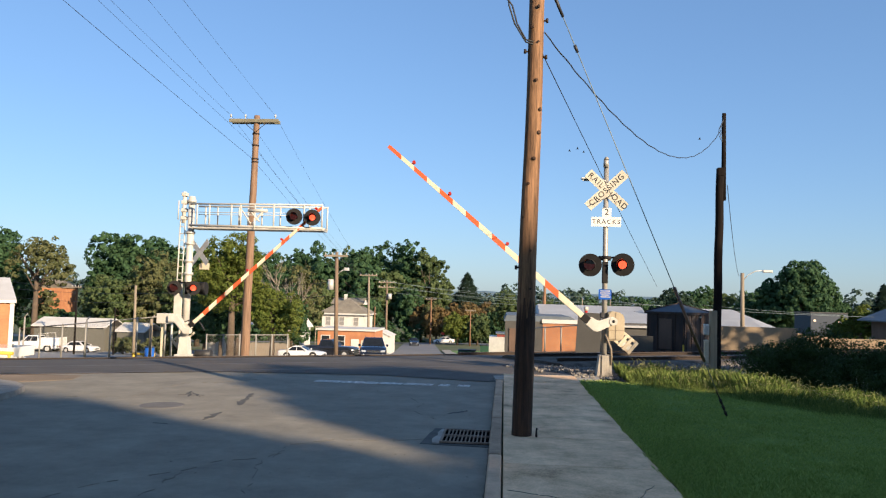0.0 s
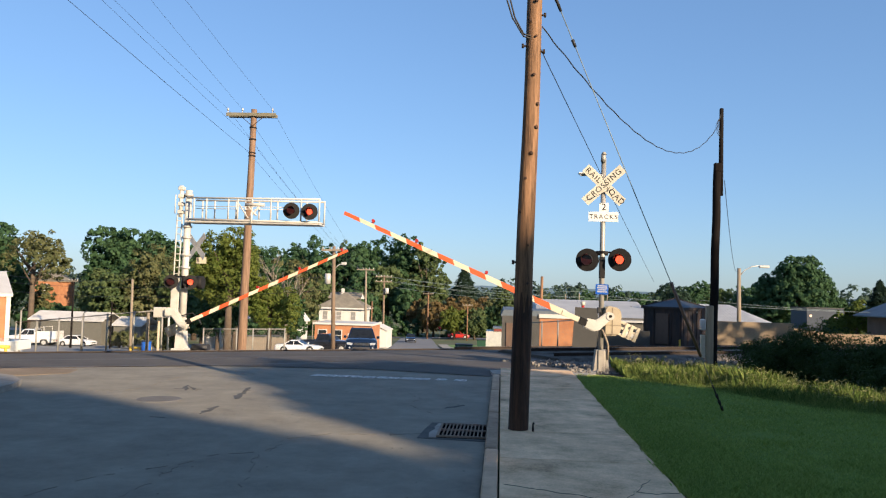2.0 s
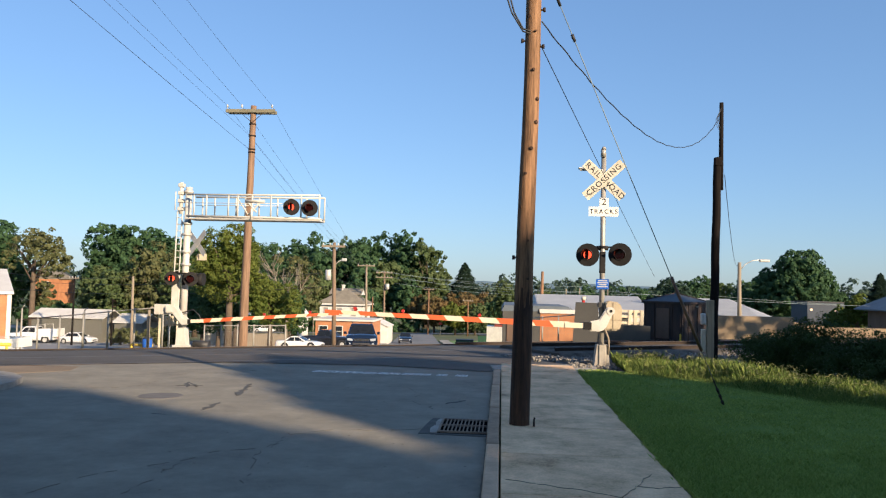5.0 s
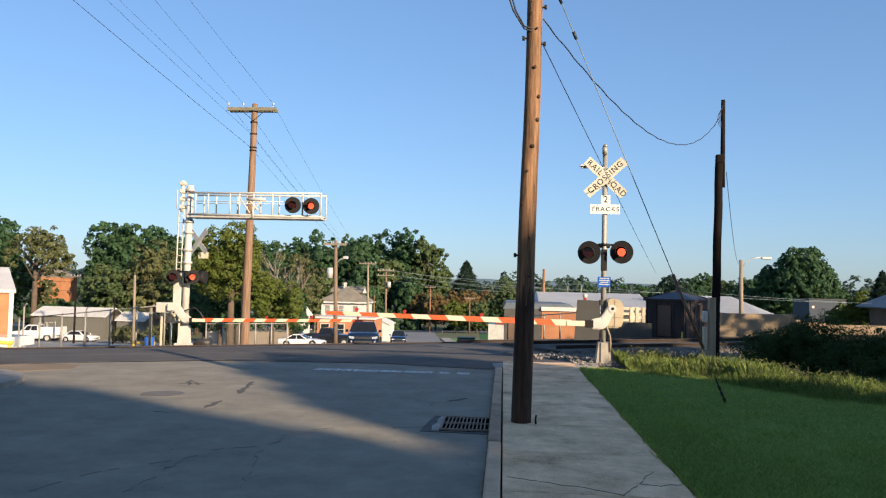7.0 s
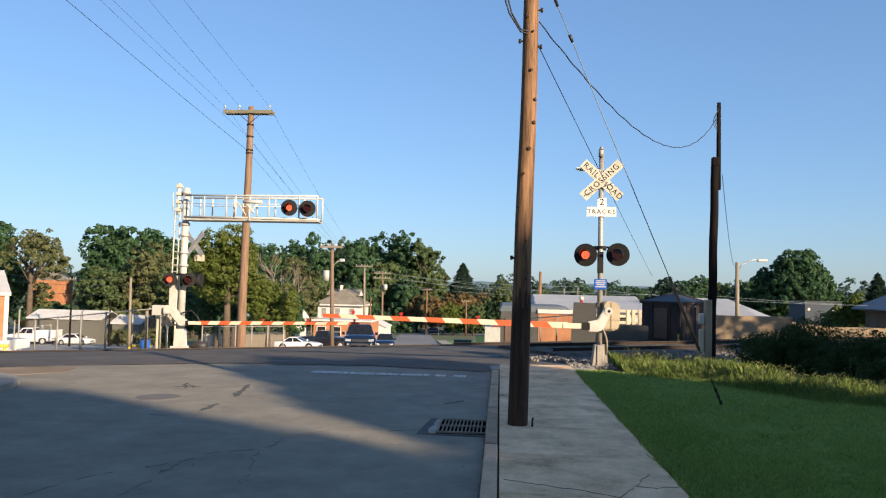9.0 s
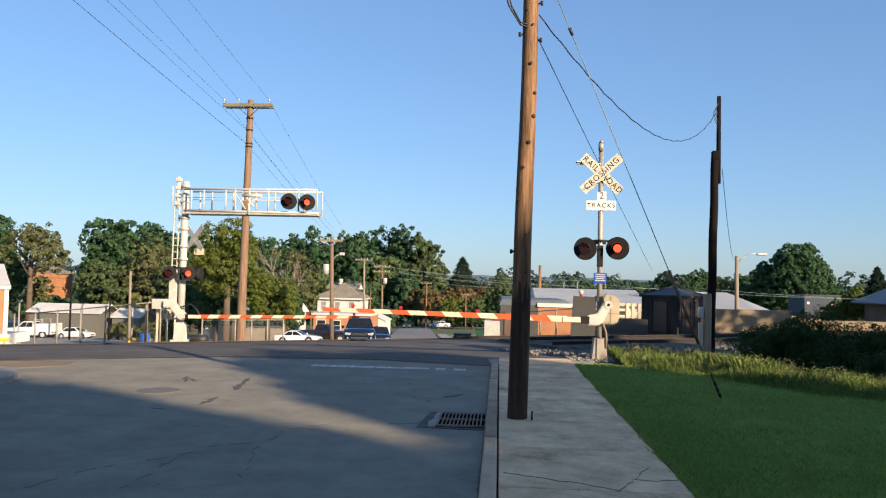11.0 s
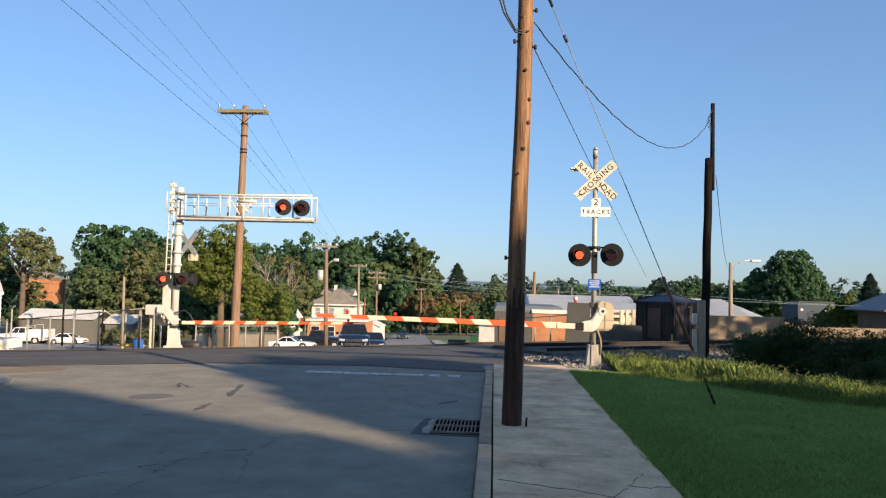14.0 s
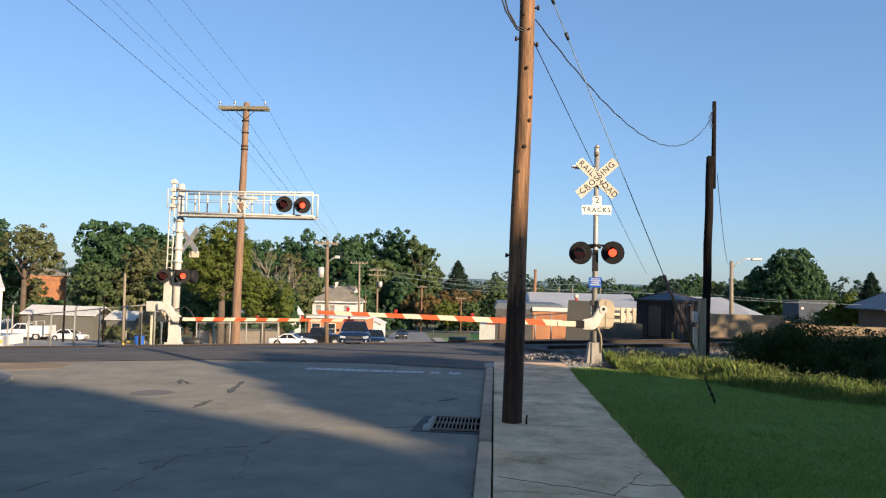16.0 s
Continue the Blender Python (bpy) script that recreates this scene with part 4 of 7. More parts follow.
# gate mechanism
bm = B()
prism(bm, [(0.04, 0.82), (0.33, 0.82), (0.40, 0.92), (0.41, 1.30), (0.35, 1.42), (0.10, 1.46), (0.04, 1.38)], "y", -0.22, 0.20)
bmesh.ops.bevel(bm, geom=bm.edges[:], offset=0.03, segments=2, affect="EDGES")
part("mechanism_housing", bm, HOUSING, mast, "tan gate mechanism box")
bm = B()
box(bm, 0.205, 0.222, -0.228, -0.215, 0.84, 1.42)
box(bm, 0.03, 0.41, -0.226, -0.214, 1.04, 1.05)
part("seam", bm, WOOD_GREY, mast)
part("cable_box", box(B(), -0.10, -0.02, -0.14, -0.02, 1.30, 1.42, 0.015), BLACK, mast)
bm = B()
rod(bm, (0.15, -0.24, 1.236), (0.15, -0.34, 1.236), 0.05, 0.05, 14)
part("shaft", bm, GREY_HOOD, mast)
bm = B()
pts = [(0.0, -0.2, 0.95), (0.06, -0.24, 0.80), (0.12, -0.22, 0.65), (0.14, -0.18, 0.5), (0.13, -0.16, 0.3)]
pipe(bm, pts, 0.022, 8)
part("conduit", bm, WOOD_GREY, mast)


def tape_arm(parent, x0, z0, x1, z1, w0, w1, y, count, sign):
    """Gate arm: a tapering flat tube in alternating slanted tape bands."""
    n = count
    for k in range(n):
        f0, f1 = k / n, (k + 1) / n
        pts = []
        for f, s in ((f0, -1), (f1, -1), (f1, 1), (f0, 1)):
            w = (w0 + (w1 - w0) * f) / 2
            x = x0 + (x1 - x0) * f
            slant = 0.0 if (f in (0.0, 1.0)) else w * 0.8 * s * sign
            pts.append((x + slant, z0 + (z1 - z0) * f + s * w))
        bm = B()
        prism(bm, pts, "y", y - 0.03, y + 0.03)
        part("arm_band", bm, ORANGE if k % 2 == (n - 1) % 2 else ARM_WHITE, parent)


def gate(name, m, sign, length, drop, start, tip, y, bands, lamps, w0, label):
    g = thing(name, m, label, "gate arm", "crossing gates")
    s = sign
    tape_arm(g, s * (start + 0.25), -drop + 0.01, s * length, tip, w0, w0 * 0.62, y, bands, s)
    bm = B()
    box(bm, min(s * (start - 0.1), s * (start + 0.35)), max(s * (start - 0.1), s * (start + 0.35)), y - 0.05, y + 0.05, -drop - w0 * 0.42, -drop + w0 * 0.45, 0.01)
    part("arm_socket", bm, ARM_WHITE, g)
    bm = B()
    box(bm, min(s * (start - 0.22), s * (start - 0.05)), max(s * (start - 0.22), s * (start - 0.05)), y - 0.07, y + 0.07, -drop - w0 * 0.6, -drop + w0 * 0.6, 0.01)
    part("clamp_block", bm, GREY_HOOD, g)
    # cranked casting from the shaft to the arm
    bm = B()
    pts = [(s * -0.06, -0.02), (s * -0.05, 0.06), (s * 0.03, 0.09), (s * 0.10, 0.05), (s * 0.24, -drop + 0.14), (s * (start - 0.18), -drop + 0.10), (s * (start - 0.18), -drop - 0.11), (s * 0.20, -drop - 0.11), (s * 0.10, -drop - 0.04)]
    prism(bm, pts, "y", y - 0.045, y + 0.045)
    bmesh.ops.bevel(bm, geom=bm.edges[:], offset=0.018, segments=2, affect="EDGES")
    part("crank_casting", bm, WHITE_PAINT, g)
    bm = B()
    rod(bm, (0, y - 0.06, 0), (0, y - 0.04, 0), 0.085, 0.085, 18)
    hub = part("hub_cap", bm, WHITE_PAINT, g)
    part("shaft_end", rod(B(), (0, y - 0.068, 0), (0, y - 0.06, 0), 0.032, 0.032, 12), GREY_HOOD, hub)
    # counterweight frame behind the shaft
    bm = B()
    for z in (-0.26, -0.12, 0.0):
        box(bm, min(s * -0.05, s * -0.78), max(s * -0.05, s * -0.78), 0.26, 0.31, z - 0.028, z + 0.028, 0.006)
    for x in (-0.50, -0.62, -0.76):
        box(bm, s * x - 0.035, s * x + 0.035, 0.24, 0.33, -0.30, 0.03, 0.006)
    part("counterweight_frame", bm, CREAM, g)
    bm = B()
    box(bm, min(s * -0.53, s * -0.73), max(s * -0.53, s * -0.73), 0.25, 0.33, -0.24, -0.15, 0.01)
    part("counterweight", bm, WHITE_PAINT, g)
    for f in lamps:
        x = s * (start + (length - start) * f)
        z = -drop + (tip + drop) * f + w0 * 0.42
        bm = B()
        box(bm, x - 0.02, x + 0.02, y - 0.02, y + 0.02, z - 0.03, z + 0.03)
        rod(bm, (x, y - 0.05, z + 0.05), (x, y + 0.05, z + 0.045), 0.036, 0.036, 14)
        part("arm_lamp", bm, RED_LAMP, g, "red gate lamp")
    return g


gate_near = gate("gate_arm", pose(2.33, MY, 1.236), -1, 6.2, 0.335, 0.62, -0.245, -0.30, 14, (0.39, 0.69, 0.88), 0.13, "red and white striped crossing gate arm swinging down")

# far mast with cantilever
CX, CY = -9.97, 23.5
CZ = fall(CX, CY)
cant = thing("cantilever_signal", (CX, CY, CZ), "white cantilever crossing signal with walkway truss and red flashers", "crossing signal", "crossing signals")
bm = B()
rod(bm, (0, 0, 0.3), (0.03, 0, 5.05), 0.112, 0.102, 18)
part("mast_pole", bm, WHITE_PAINT, cant)
bm = B()
prism(bm, [(-0.16, 0.0), (0.18, 0.0), (0.12, 0.62), (-0.11, 0.62)], "y", -0.16, 0.16)
box(bm, -0.23, 0.24, -0.24, 0.24, -0.1, 0.08, 0.02)
part("foundation", bm, WHITE_PAINT, cant)
bm = B()
for x in (-0.36, -0.20):
    rod(bm, (x, 0.0, 1.2), (x + 0.04, 0.0, 4.3), 0.022, 0.022, 6)
for k in range(14):
    rod(bm, (-0.36 + 0.0028 * k, 0, 1.35 + 0.21 * k), (-0.20 + 0.0028 * k, 0, 1.35 + 0.21 * k), 0.014, 0.014, 6)
box(bm, -0.40, -0.14, -0.05, 0.05, 1.15, 2.3, 0.02)
part("ladder", bm, WHITE_PAINT, cant)
bm = B()
rod(bm, (-0.22, 0, 4.2), (-0.22, 0, 5.2), 0.06, 0.06, 10)
for k in range(4):
    box(bm, -0.30, -0.12, -0.09, 0.09, 4.3 + 0.25 * k, 4.42 + 0.25 * k, 0.02)
rod(bm, (-0.36, -0.1, 4.3), (-0.36, -0.1, 4.9), 0.02, 0.02, 6)
part("head_bracket", bm, WHITE_PAINT, cant)
for z in (2.6, 3.0, 3.55, 3.9, 4.9):
    part("collar", rod(B(), (0.02, 0, z - 0.04), (0.02, 0, z + 0.04), 0.145, 0.145, 16), GALV, cant)
# truss walkway
z0, z1, xa, xb = 4.06, 4.78, 0.12, 4.34
bm = B()
for y in (-0.35, 0.35):
    rod(bm, (xa, y, z1), (xb, y, z1 + 0.03), 0.03, 0.03, 8)
    rod(bm, (xa, y, (z0 + z1) / 2 + 0.1), (xb - 1.1, y, (z0 + z1) / 2 + 0.12), 0.012, 0.012, 6)
    rod(bm, (xa, y, z0 + 0.05), (xb, y, z0 + 0.03), 0.035, 0.035, 8)
part("chord", bm, WHITE_PAINT, cant)
for x in (0.35, 0.75, 1.45, 1.75, 2.2, 2.8, 3.75, 4.32):
    bm = B()
    for y in (-0.35, 0.35):
        rod(bm, (x, y, z0 + 0.04), (x, y, z1 + 0.02), 0.026, 0.026, 6)
    rod(bm, (x, -0.35, z0 + 0.04), (x, 0.35, z0 + 0.04), 0.02, 0.02, 6)
    part("upright", bm, WHITE_PAINT, cant)
bm = B()
rod(bm, (1.7, -0.35, z1 - 0.05), (2.1, -0.35, z0 + 0.1), 0.02, 0.02, 6)
rod(bm, (2.0, -0.35, z1 - 0.15), (2.35, -0.35, z0 + 0.2), 0.03, 0.03, 6)
rod(bm, (2.5, -0.35, z1 - 0.15), (2.1, -0.35, z0 + 0.1), 0.03, 0.03, 6)
rod(bm, (2.0, -0.38, z1 - 0.18), (2.6, -0.38, z1 - 0.18), 0.05, 0.05, 8)
rod(bm, (2.2, -0.38, z0 + 0.3), (2.2, -0.38, z0 - 0.06), 0.03, 0.03, 8)
part("rear_lamp_bracket", bm, WHITE_PAINT, cant)
bm = B()
box(bm, xa, xb, -0.34, 0.34, z0 - 0.045, z0 - 0.005)
part("walkway_grating", bm, GALV, cant)
signal_lamp(cant, pose(3.49, -0.52, 4.42, 0, 0, 9), "L", 0.25, 84)
signal_lamp(cant, pose(4.06, -0.52, 4.40, 0, 0, 9), "R", 0.25, 84)
signal_lamp(cant, pose(-0.28, -0.32, 2.15, 0, 0, 17), "L", 0.22, 84)
signal_lamp(cant, pose(0.33, -0.32, 2.15, 0, 0, 17), "R", 0.22, 84)
bm = B()
rod(bm, (-0.4, -0.12, 2.32), (0.45, -0.12, 2.32), 0.025, 0.025, 8)
rod(bm, (0.3, 0.3, 2.15), (0.5, 0.3, 2.15), 0.2, 0.2, 16)
rod(bm, (0.02, -0.12, 1.95), (0.02, -0.12, 2.3), 0.05, 0.05, 8)
part("lamp_arm", bm, GREY_HOOD, cant)
BARE = mat("pale bare aluminium", (0.66, 0.65, 0.63), (0.54, 0.53, 0.51), 0.6)
for ang in (38, -38):
    bm = B()
    box(bm, -0.58, 0.58, 0.16, 0.166, -0.10, 0.10)
    part("crossbuck_blade", bm, BARE, cant, "bare back of a crossbuck", pose(0.20, 0.004 * ang / 38, 3.28, 0, ang, -36))
bm = B()
box(bm, 0.30, 0.62, 0.16, 0.168, 2.75, 2.95)
part("track_sign", bm, CREAM, cant)
bm = B()
box(bm, -0.82, -0.40, -0.30, 0.0, 1.02, 1.34, 0.02)
part("mechanism_housing", bm, WHITE_PAINT, cant)
bm = B()
prism(bm, [(-0.42, 1.30), (-0.12, 1.34), (0.04, 1.18), (0.16, 0.96), (0.34, 0.92), (0.34, 0.74), (0.10, 0.72), (-0.06, 0.90), (-0.20, 1.08), (-0.42, 1.08)], "y", -0.42, -0.26)
bmesh.ops.bevel(bm, geom=bm.edges[:], offset=0.03, segments=2, affect="EDGES")
part("crank_cover", bm, WHITE_PAINT, cant)
bm = B()
box(bm, -0.78, -0.72, -0.03, 0.03, -0.05, 1.1, 0.01)
part("relay_post", bm, CREAM, cant)
bm = B()
pipe(bm, [(0.1, -0.3, 1.1), (0.45, -0.3, 1.2), (0.62, -0.3, 1.05), (0.75, -0.3, 0.85)], 0.02, 6)
part("conduit", bm, BLACK, cant)
part("cable_drum", rod(B(), (0.3, 0.2, 0.08), (0.8, 0.2, 0.08), 0.14, 0.14, 14), BLACK, cant)

gate_far = gate("gate_arm", pose(-9.92, CY, 0.551), 1, 5.68, 0.15, 0.40, -0.03, -0.34, 15, (0.43, 0.70, 0.97), 0.12, "red and white striped crossing gate arm across the far lane")


# ---- trees ----
def lobes_of(rx, rz, count, seed):
    r = np.random.default_rng(seed)
    out = [(0.0, 0.0, 0.0, 0.62)]
    for k in range(count):
        a, e = r.uniform(0, math.tau), r.uniform(-0.55, 1.25)
        d = r.uniform(0.45, 0.72)
        out.append((d * math.cos(a) * math.cos(e), d * math.sin(a) * math.cos(e), d * math.sin(e), r.uniform(0.22, 0.42)))
    ls = [(x * rx, y * rx, z * rz, s * rx, s * (rz * 0.5 + rx * 0.5)) for x, y, z, s in out]
    kx = rx / (sum(max(l[i] * g + l[3] for l in ls) for i, g in ((0, 1), (0, -1), (1, 1), (1, -1))) / 4)
    kz = rz / max(l[2] + l[4] for l in ls)
    return [(x * kx, y * kx, z * kz, a * kx, c * kz) for x, y, z, a, c in ls]


def full_lobes(rx, rz, count, seed):
    """An evenly rounded full crown."""
    out = [(0.0, 0.0, 0.0, 0.72 * rx, 0.72 * rz)]
    for k in range(count):
        z = 1 - 2 * (k + 0.5) / count
        a, r = k * 2.39996, math.sqrt(1 - z * z)
        s = 0.26 + 0.05 * math.sin(k * 7.3 + seed)
        d = 1.02 - s
        out.append((d * r * math.cos(a) * rx, d * r * math.sin(a) * rx, d * z * rz, s * rx, s * rz))
    return out


def unit(v):
    return v / np.linalg.norm(v, axis=1)[:, None]


def leaf_cloud(lobes, count, size, seed, sink=0.45, clumped=True, per=26):
    """Leaves over the lobes of a crown, gathered in small rounded clumps."""
    r = np.random.default_rng(seed)
    w = np.array([l[3] ** 2 for l in lobes])
    if clumped:
        m = max(16, count // per)
        L = np.array(lobes)[r.choice(len(lobes), m, p=w / w.sum())]
        out = unit(r.normal(size=(m, 3)) + np.array((0, 0, 0.15)))
        mid = L[:, :3] + out * (0.92 - sink * r.random(m) ** 2.5)[:, None] * L[:, [3, 3, 4]]
        rad = L[:, 3] * r.uniform(0.17, 0.40, m)
        q = r.integers(0, m, count)
        d = unit(r.normal(size=(count, 3)) + out[q] * 0.7)
        c = mid[q] + d * (rad[q] * (1.08 - 0.55 * r.random(count) ** 1.6))[:, None] * np.array((1, 1, 0.8))
        nrm = unit(d + out[q] * 0.35 + r.normal(size=(count, 3)) * 0.32)
    else:
        L = np.array(lobes)[r.choice(len(lobes), count, p=w / w.sum())]
        d = unit(r.normal(size=(count, 3)))
        rad = (1 - sink * r.random(count) ** 2.2) * r.normal(1, 0.06, count)
        c = L[:, :3] + d * rad[:, None] * L[:, [3, 3, 4]]
        nrm = unit(d + r.normal(size=(count, 3)) * 0.55)
    t = unit(np.cross(nrm, r.normal(size=(count, 3))))
    b = np.cross(nrm, t)
    s = size * r.uniform(0.5, 1.3, count)[:, None]
    v = np.empty((count, 4, 3))
    v[:, 0], v[:, 1], v[:, 2], v[:, 3] = c - t * s, c - b * s * 0.6, c + t * s, c + b * s * 0.6
    return v.reshape(-1, 3)


def tree(x, y, top, width, label, leaf, seed, z0=None, leaves=7000, size=0.3, crown_from=0.3, bare=0.0, lobes=22, name="tree", group="trees", full=False):
    z0 = fall(x, y) - 0.06 if z0 is None else z0
    h = top - z0
    t = thing(name, (x, y, z0), label, "tree", group)
    rz = h * (1 - crown_from) / 2
    cz = h - rz
    bm = B()
    rod(bm, (0, 0, 0), (0, 0, cz), h * 0.028 + 0.06, h * 0.014 + 0.03, 9)
    random.seed(seed)
    for k in range(9):
        a = k * 2.4
        b0 = Vector((0, 0, cz * random.uniform(0.6, 1.0)))
        b1 = Vector((math.cos(a) * width * 0.33, math.sin(a) * width * 0.33, cz + rz * random.uniform(-0.4, 0.6)))
        rod(bm, b0, b1, h * 0.010 + 0.02, 0.02, 6)
        rod(bm, b0.lerp(b1, 0.6), b0.lerp(b1, 0.6) + Vector((random.uniform(-1, 1), random.uniform(-1, 1), 1.2)) * width * 0.12, h * 0.005 + 0.012, 0.01, 5)
    part("trunk", bm, BARK, t)
    ls = [(a, b, c + cz, r, q) for a, b, c, r, q in (full_lobes if full else lobes_of)(width / 2, rz, lobes, seed)]
    if bare:
        ls = [l for i, l in enumerate(ls) if i % 3]
    cloud("crown", leaf_cloud(ls, int(leaves * 1.55), size * 0.685, seed + 50, clumped=not full), 4, leaf, t)
    return t


def bare_tree(x, y, top, label, seed):
    """A leafless tree: a pale trunk that forks again and again."""
    z0 = fall(x, y) - 0.06
    t = thing("bare_tree", (x, y, z0), label, "tree", "trees")
    random.seed(seed)
    bm = B()

    def grow(p, d, length, r, level):
        q = p + d * length
        mid = p.lerp(q, 0.5) + Vector((random.uniform(-1, 1), random.uniform(-1, 1), 0)) * length * 0.06
        rod(bm, p, mid, r, r * 0.85, 6, False)
        rod(bm, mid, q, r * 0.85, r * 0.68, 6, level == 4)
        if level < 4:
            for k in range(3 if level else 4):
                e = (d + Vector((random.uniform(-0.75, 0.75), random.uniform(-0.6, 0.6), random.uniform(-0.05, 0.5)))).normalized()
                grow(q if k else mid, e, length * random.uniform(0.55, 0.8), r * 0.62, level + 1)
    grow(Vector((0, 0, 0)), Vector((0.03, 0, 1)), (top - z0) * 0.36, 0.17, 0)
    part("trunk", bm, mat("pale bare bark", (0.26, 0.225, 0.165), (0.18, 0.155, 0.115), 0.9, scale=2, fine=14, bump=0.2), t)
    return t


def conifer(x, y, top, width, label, seed, leaf=LEAF_PINE):
    z0 = fall(x, y) - 0.06
    h = top - z0
    t = thing("conifer", (x, y, z0), label, "tree", "trees")
    part("trunk", rod(B(), (0, 0, 0), (0, 0, h * 0.95), h * 0.02, 0.03, 8), BARK, t)
    r = np.random.default_rng(seed)
    n = 5200
    f = r.random(n) ** 0.65
    a = r.uniform(0, math.tau, n)
    tier = 0.86 + 0.14 * np.cos(f * 44 + a * 2)
    rad = width / 2 * f ** 0.85 * (0.45 + 0.55 * r.random(n) ** 0.6) * tier + 0.1
    c = np.stack([np.cos(a) * rad, np.sin(a) * rad, h * (1 - f * 0.9)], 1)
    d = np.stack([np.cos(a), np.sin(a), -0.35 + 0 * a], 1) * (h * 0.03 + 0.15)
    w = np.stack([-np.sin(a), np.cos(a), r.uniform(-0.4, 0.4, n)], 1) * (h * 0.012 + 0.05)
    v = np.empty((n, 4, 3))
    v[:, 0], v[:, 1], v[:, 2], v[:, 3] = c - d, c - w, c + d, c + w
    cloud("crown", v.reshape(-1, 3), 4, leaf, t)
    return t


DG, MG, BG, OL = "dense dark green broadleaf tree", "mid green broadleaf tree with full crown", "bright green broadleaf tree in sunlight", "olive green broadleaf tree"
tree(-78.5, 108, 11.6, 12, DG, LEAF_DARK, 1, size=0.45, crown_from=0.1)
tree(-84.0, 122, 11.5, 11, DG, LEAF_DARK, 2, size=0.45, crown_from=0.1)
tree(-70.0, 110, 9.2, 9.5, "thin olive tree with open upper branches", LEAF_OLIVE, 3, leaves=3600, size=0.34, crown_from=0.42, bare=1, lobes=20)
for k, (x, y, top, w) in enumerate(((-68.8, 132, 12.2, 11), (-64.0, 134, 11.6, 14), (-59, 132, 10.0, 13), (-77, 126, -2.0, 9), (-53, 130, 8.6, 12))):
    tree(x, y, top, w, DG, LEAF_DARK, 10 + k, leaves=9000, size=0.5, crown_from=0.05)
tree(-84.6, 124, 2.4, 5.5, MG, LEAF_DARK, 25, leaves=3500, size=0.35, crown_from=0.0)
tree(-77.2, 124, 1.2, 5.0, OL, LEAF_OLIVE, 26, leaves=3500, size=0.35, crown_from=0.0)
tree(-55.0, 108, 4.9, 9.5, OL, LEAF_MID, 20, size=0.35, crown_from=0.05)
tree(-50.0, 108, 7.6, 9.5, OL, LEAF_OLIVE, 21, size=0.35, crown_from=0.05)
tree(-60.0, 112, 3.9, 8, OL, LEAF_MID, 22, size=0.35, crown_from=0.05)
tree(-44.5, 106, 4.2, 8, OL, LEAF_MID, 23, size=0.35, crown_from=0.05)
tree(-36.5, 92, 2.2, 7, MG, LEAF_DARK, 24, size=0.35, crown_from=0.0)
tree(-21.7, 60, 6.5, 5.4, BG, LEAF_BRIGHT, 30, leaves=17000, size=0.15, crown_from=0.22)
tree(-18.6, 61, 2.4, 4.6, BG, LEAF_BRIGHT, 31, leaves=11000, size=0.14, crown_from=0.2)
tree(-24.0, 64, 1.6, 4.2, MG, LEAF_DARK, 32, leaves=5000, size=0.22, crown_from=0.1)
tree(-29.5, 84, 7.2, 7.5, MG, LEAF_DARK, 33, size=0.3, crown_from=0.05)
tree(-24.0, 88, 6.0, 7.0, OL, LEAF_OLIVE, 34, leaves=3600, size=0.28, crown_from=0.1, bare=1)
tree(-23.5, 84, 2.4, 4.4, MG, LEAF_DARK, 35, size=0.28, crown_from=0.0)
bare_tree(-22.6, 80, 5.6, "leafless tree with pale spreading branches", 7)
# wooded hill beyond the street
k = 0
for x, y, top, w in ((-77, 225, 10, 18), (-70, 215, 14, 17), (-62, 222, 15.5, 17), (-54, 218, 17.0, 16), (-47, 224, 16.0, 16), (-40, 216, 15.5, 15), (-33, 222, 17.5, 16), (-27, 218, 18.0, 15), (-21.0, 214, 15.5, 14),
                     (-58, 200, 10, 15), (-47, 198, 11, 15), (-37, 196, 11, 14), (-29, 196, 9, 12), (-66, 196, 8, 14), (-24, 190, 4, 9), (-34, 184, 3, 10), (-44, 182, 4, 12)):
    tree(x, y, top, w, DG, LEAF_DARK if k % 4 else LEAF_MID, 40 + k, leaves=5500, size=0.66, crown_from=0.02)
    k += 1
conifer(-12.6, 260, 10.3, 19.0, "dark pointed spruce on the skyline", 3)
conifer(118.0, 250, 9.5, 15.0, "dark spruce on the skyline", 4)
for i, (x, y, top, w, lf) in enumerate(((-15.5, 178, -0.4, 8, LEAF_RUST), (-11.0, 180, 0.5, 8, LEAF_RUST), (-17.5, 184, 0.6, 7, LEAF_OLIVE), (-7.0, 182, 0.6, 9, LEAF_RUST), (-20, 186, 0, 6, LEAF_RUST), (-2.5, 184, 0.2, 8, LEAF_OLIVE), (-4.5, 190, 0.9, 8, LEAF_RUST))):
    tree(x, y, top, w, "orange-brown early autumn tree", lf, 70 + i, size=0.38, crown_from=0.02)
tree(-9.4, 158, -1.2, 6.6, BG, LEAF_BRIGHT, 80, size=0.3, crown_from=0.05)
tree(-5.3, 157, -1.4, 6.2, MG, LEAF_MID, 81, size=0.32, crown_from=0.0)
tree(-2.0, 176, -1.1, 6.8, MG, LEAF_DARK, 82, size=0.36, crown_from=0.0)
tree(0.8, 162, 3.9, 6.6, BG, LEAF_MID, 83, size=0.34, crown_from=0.05)
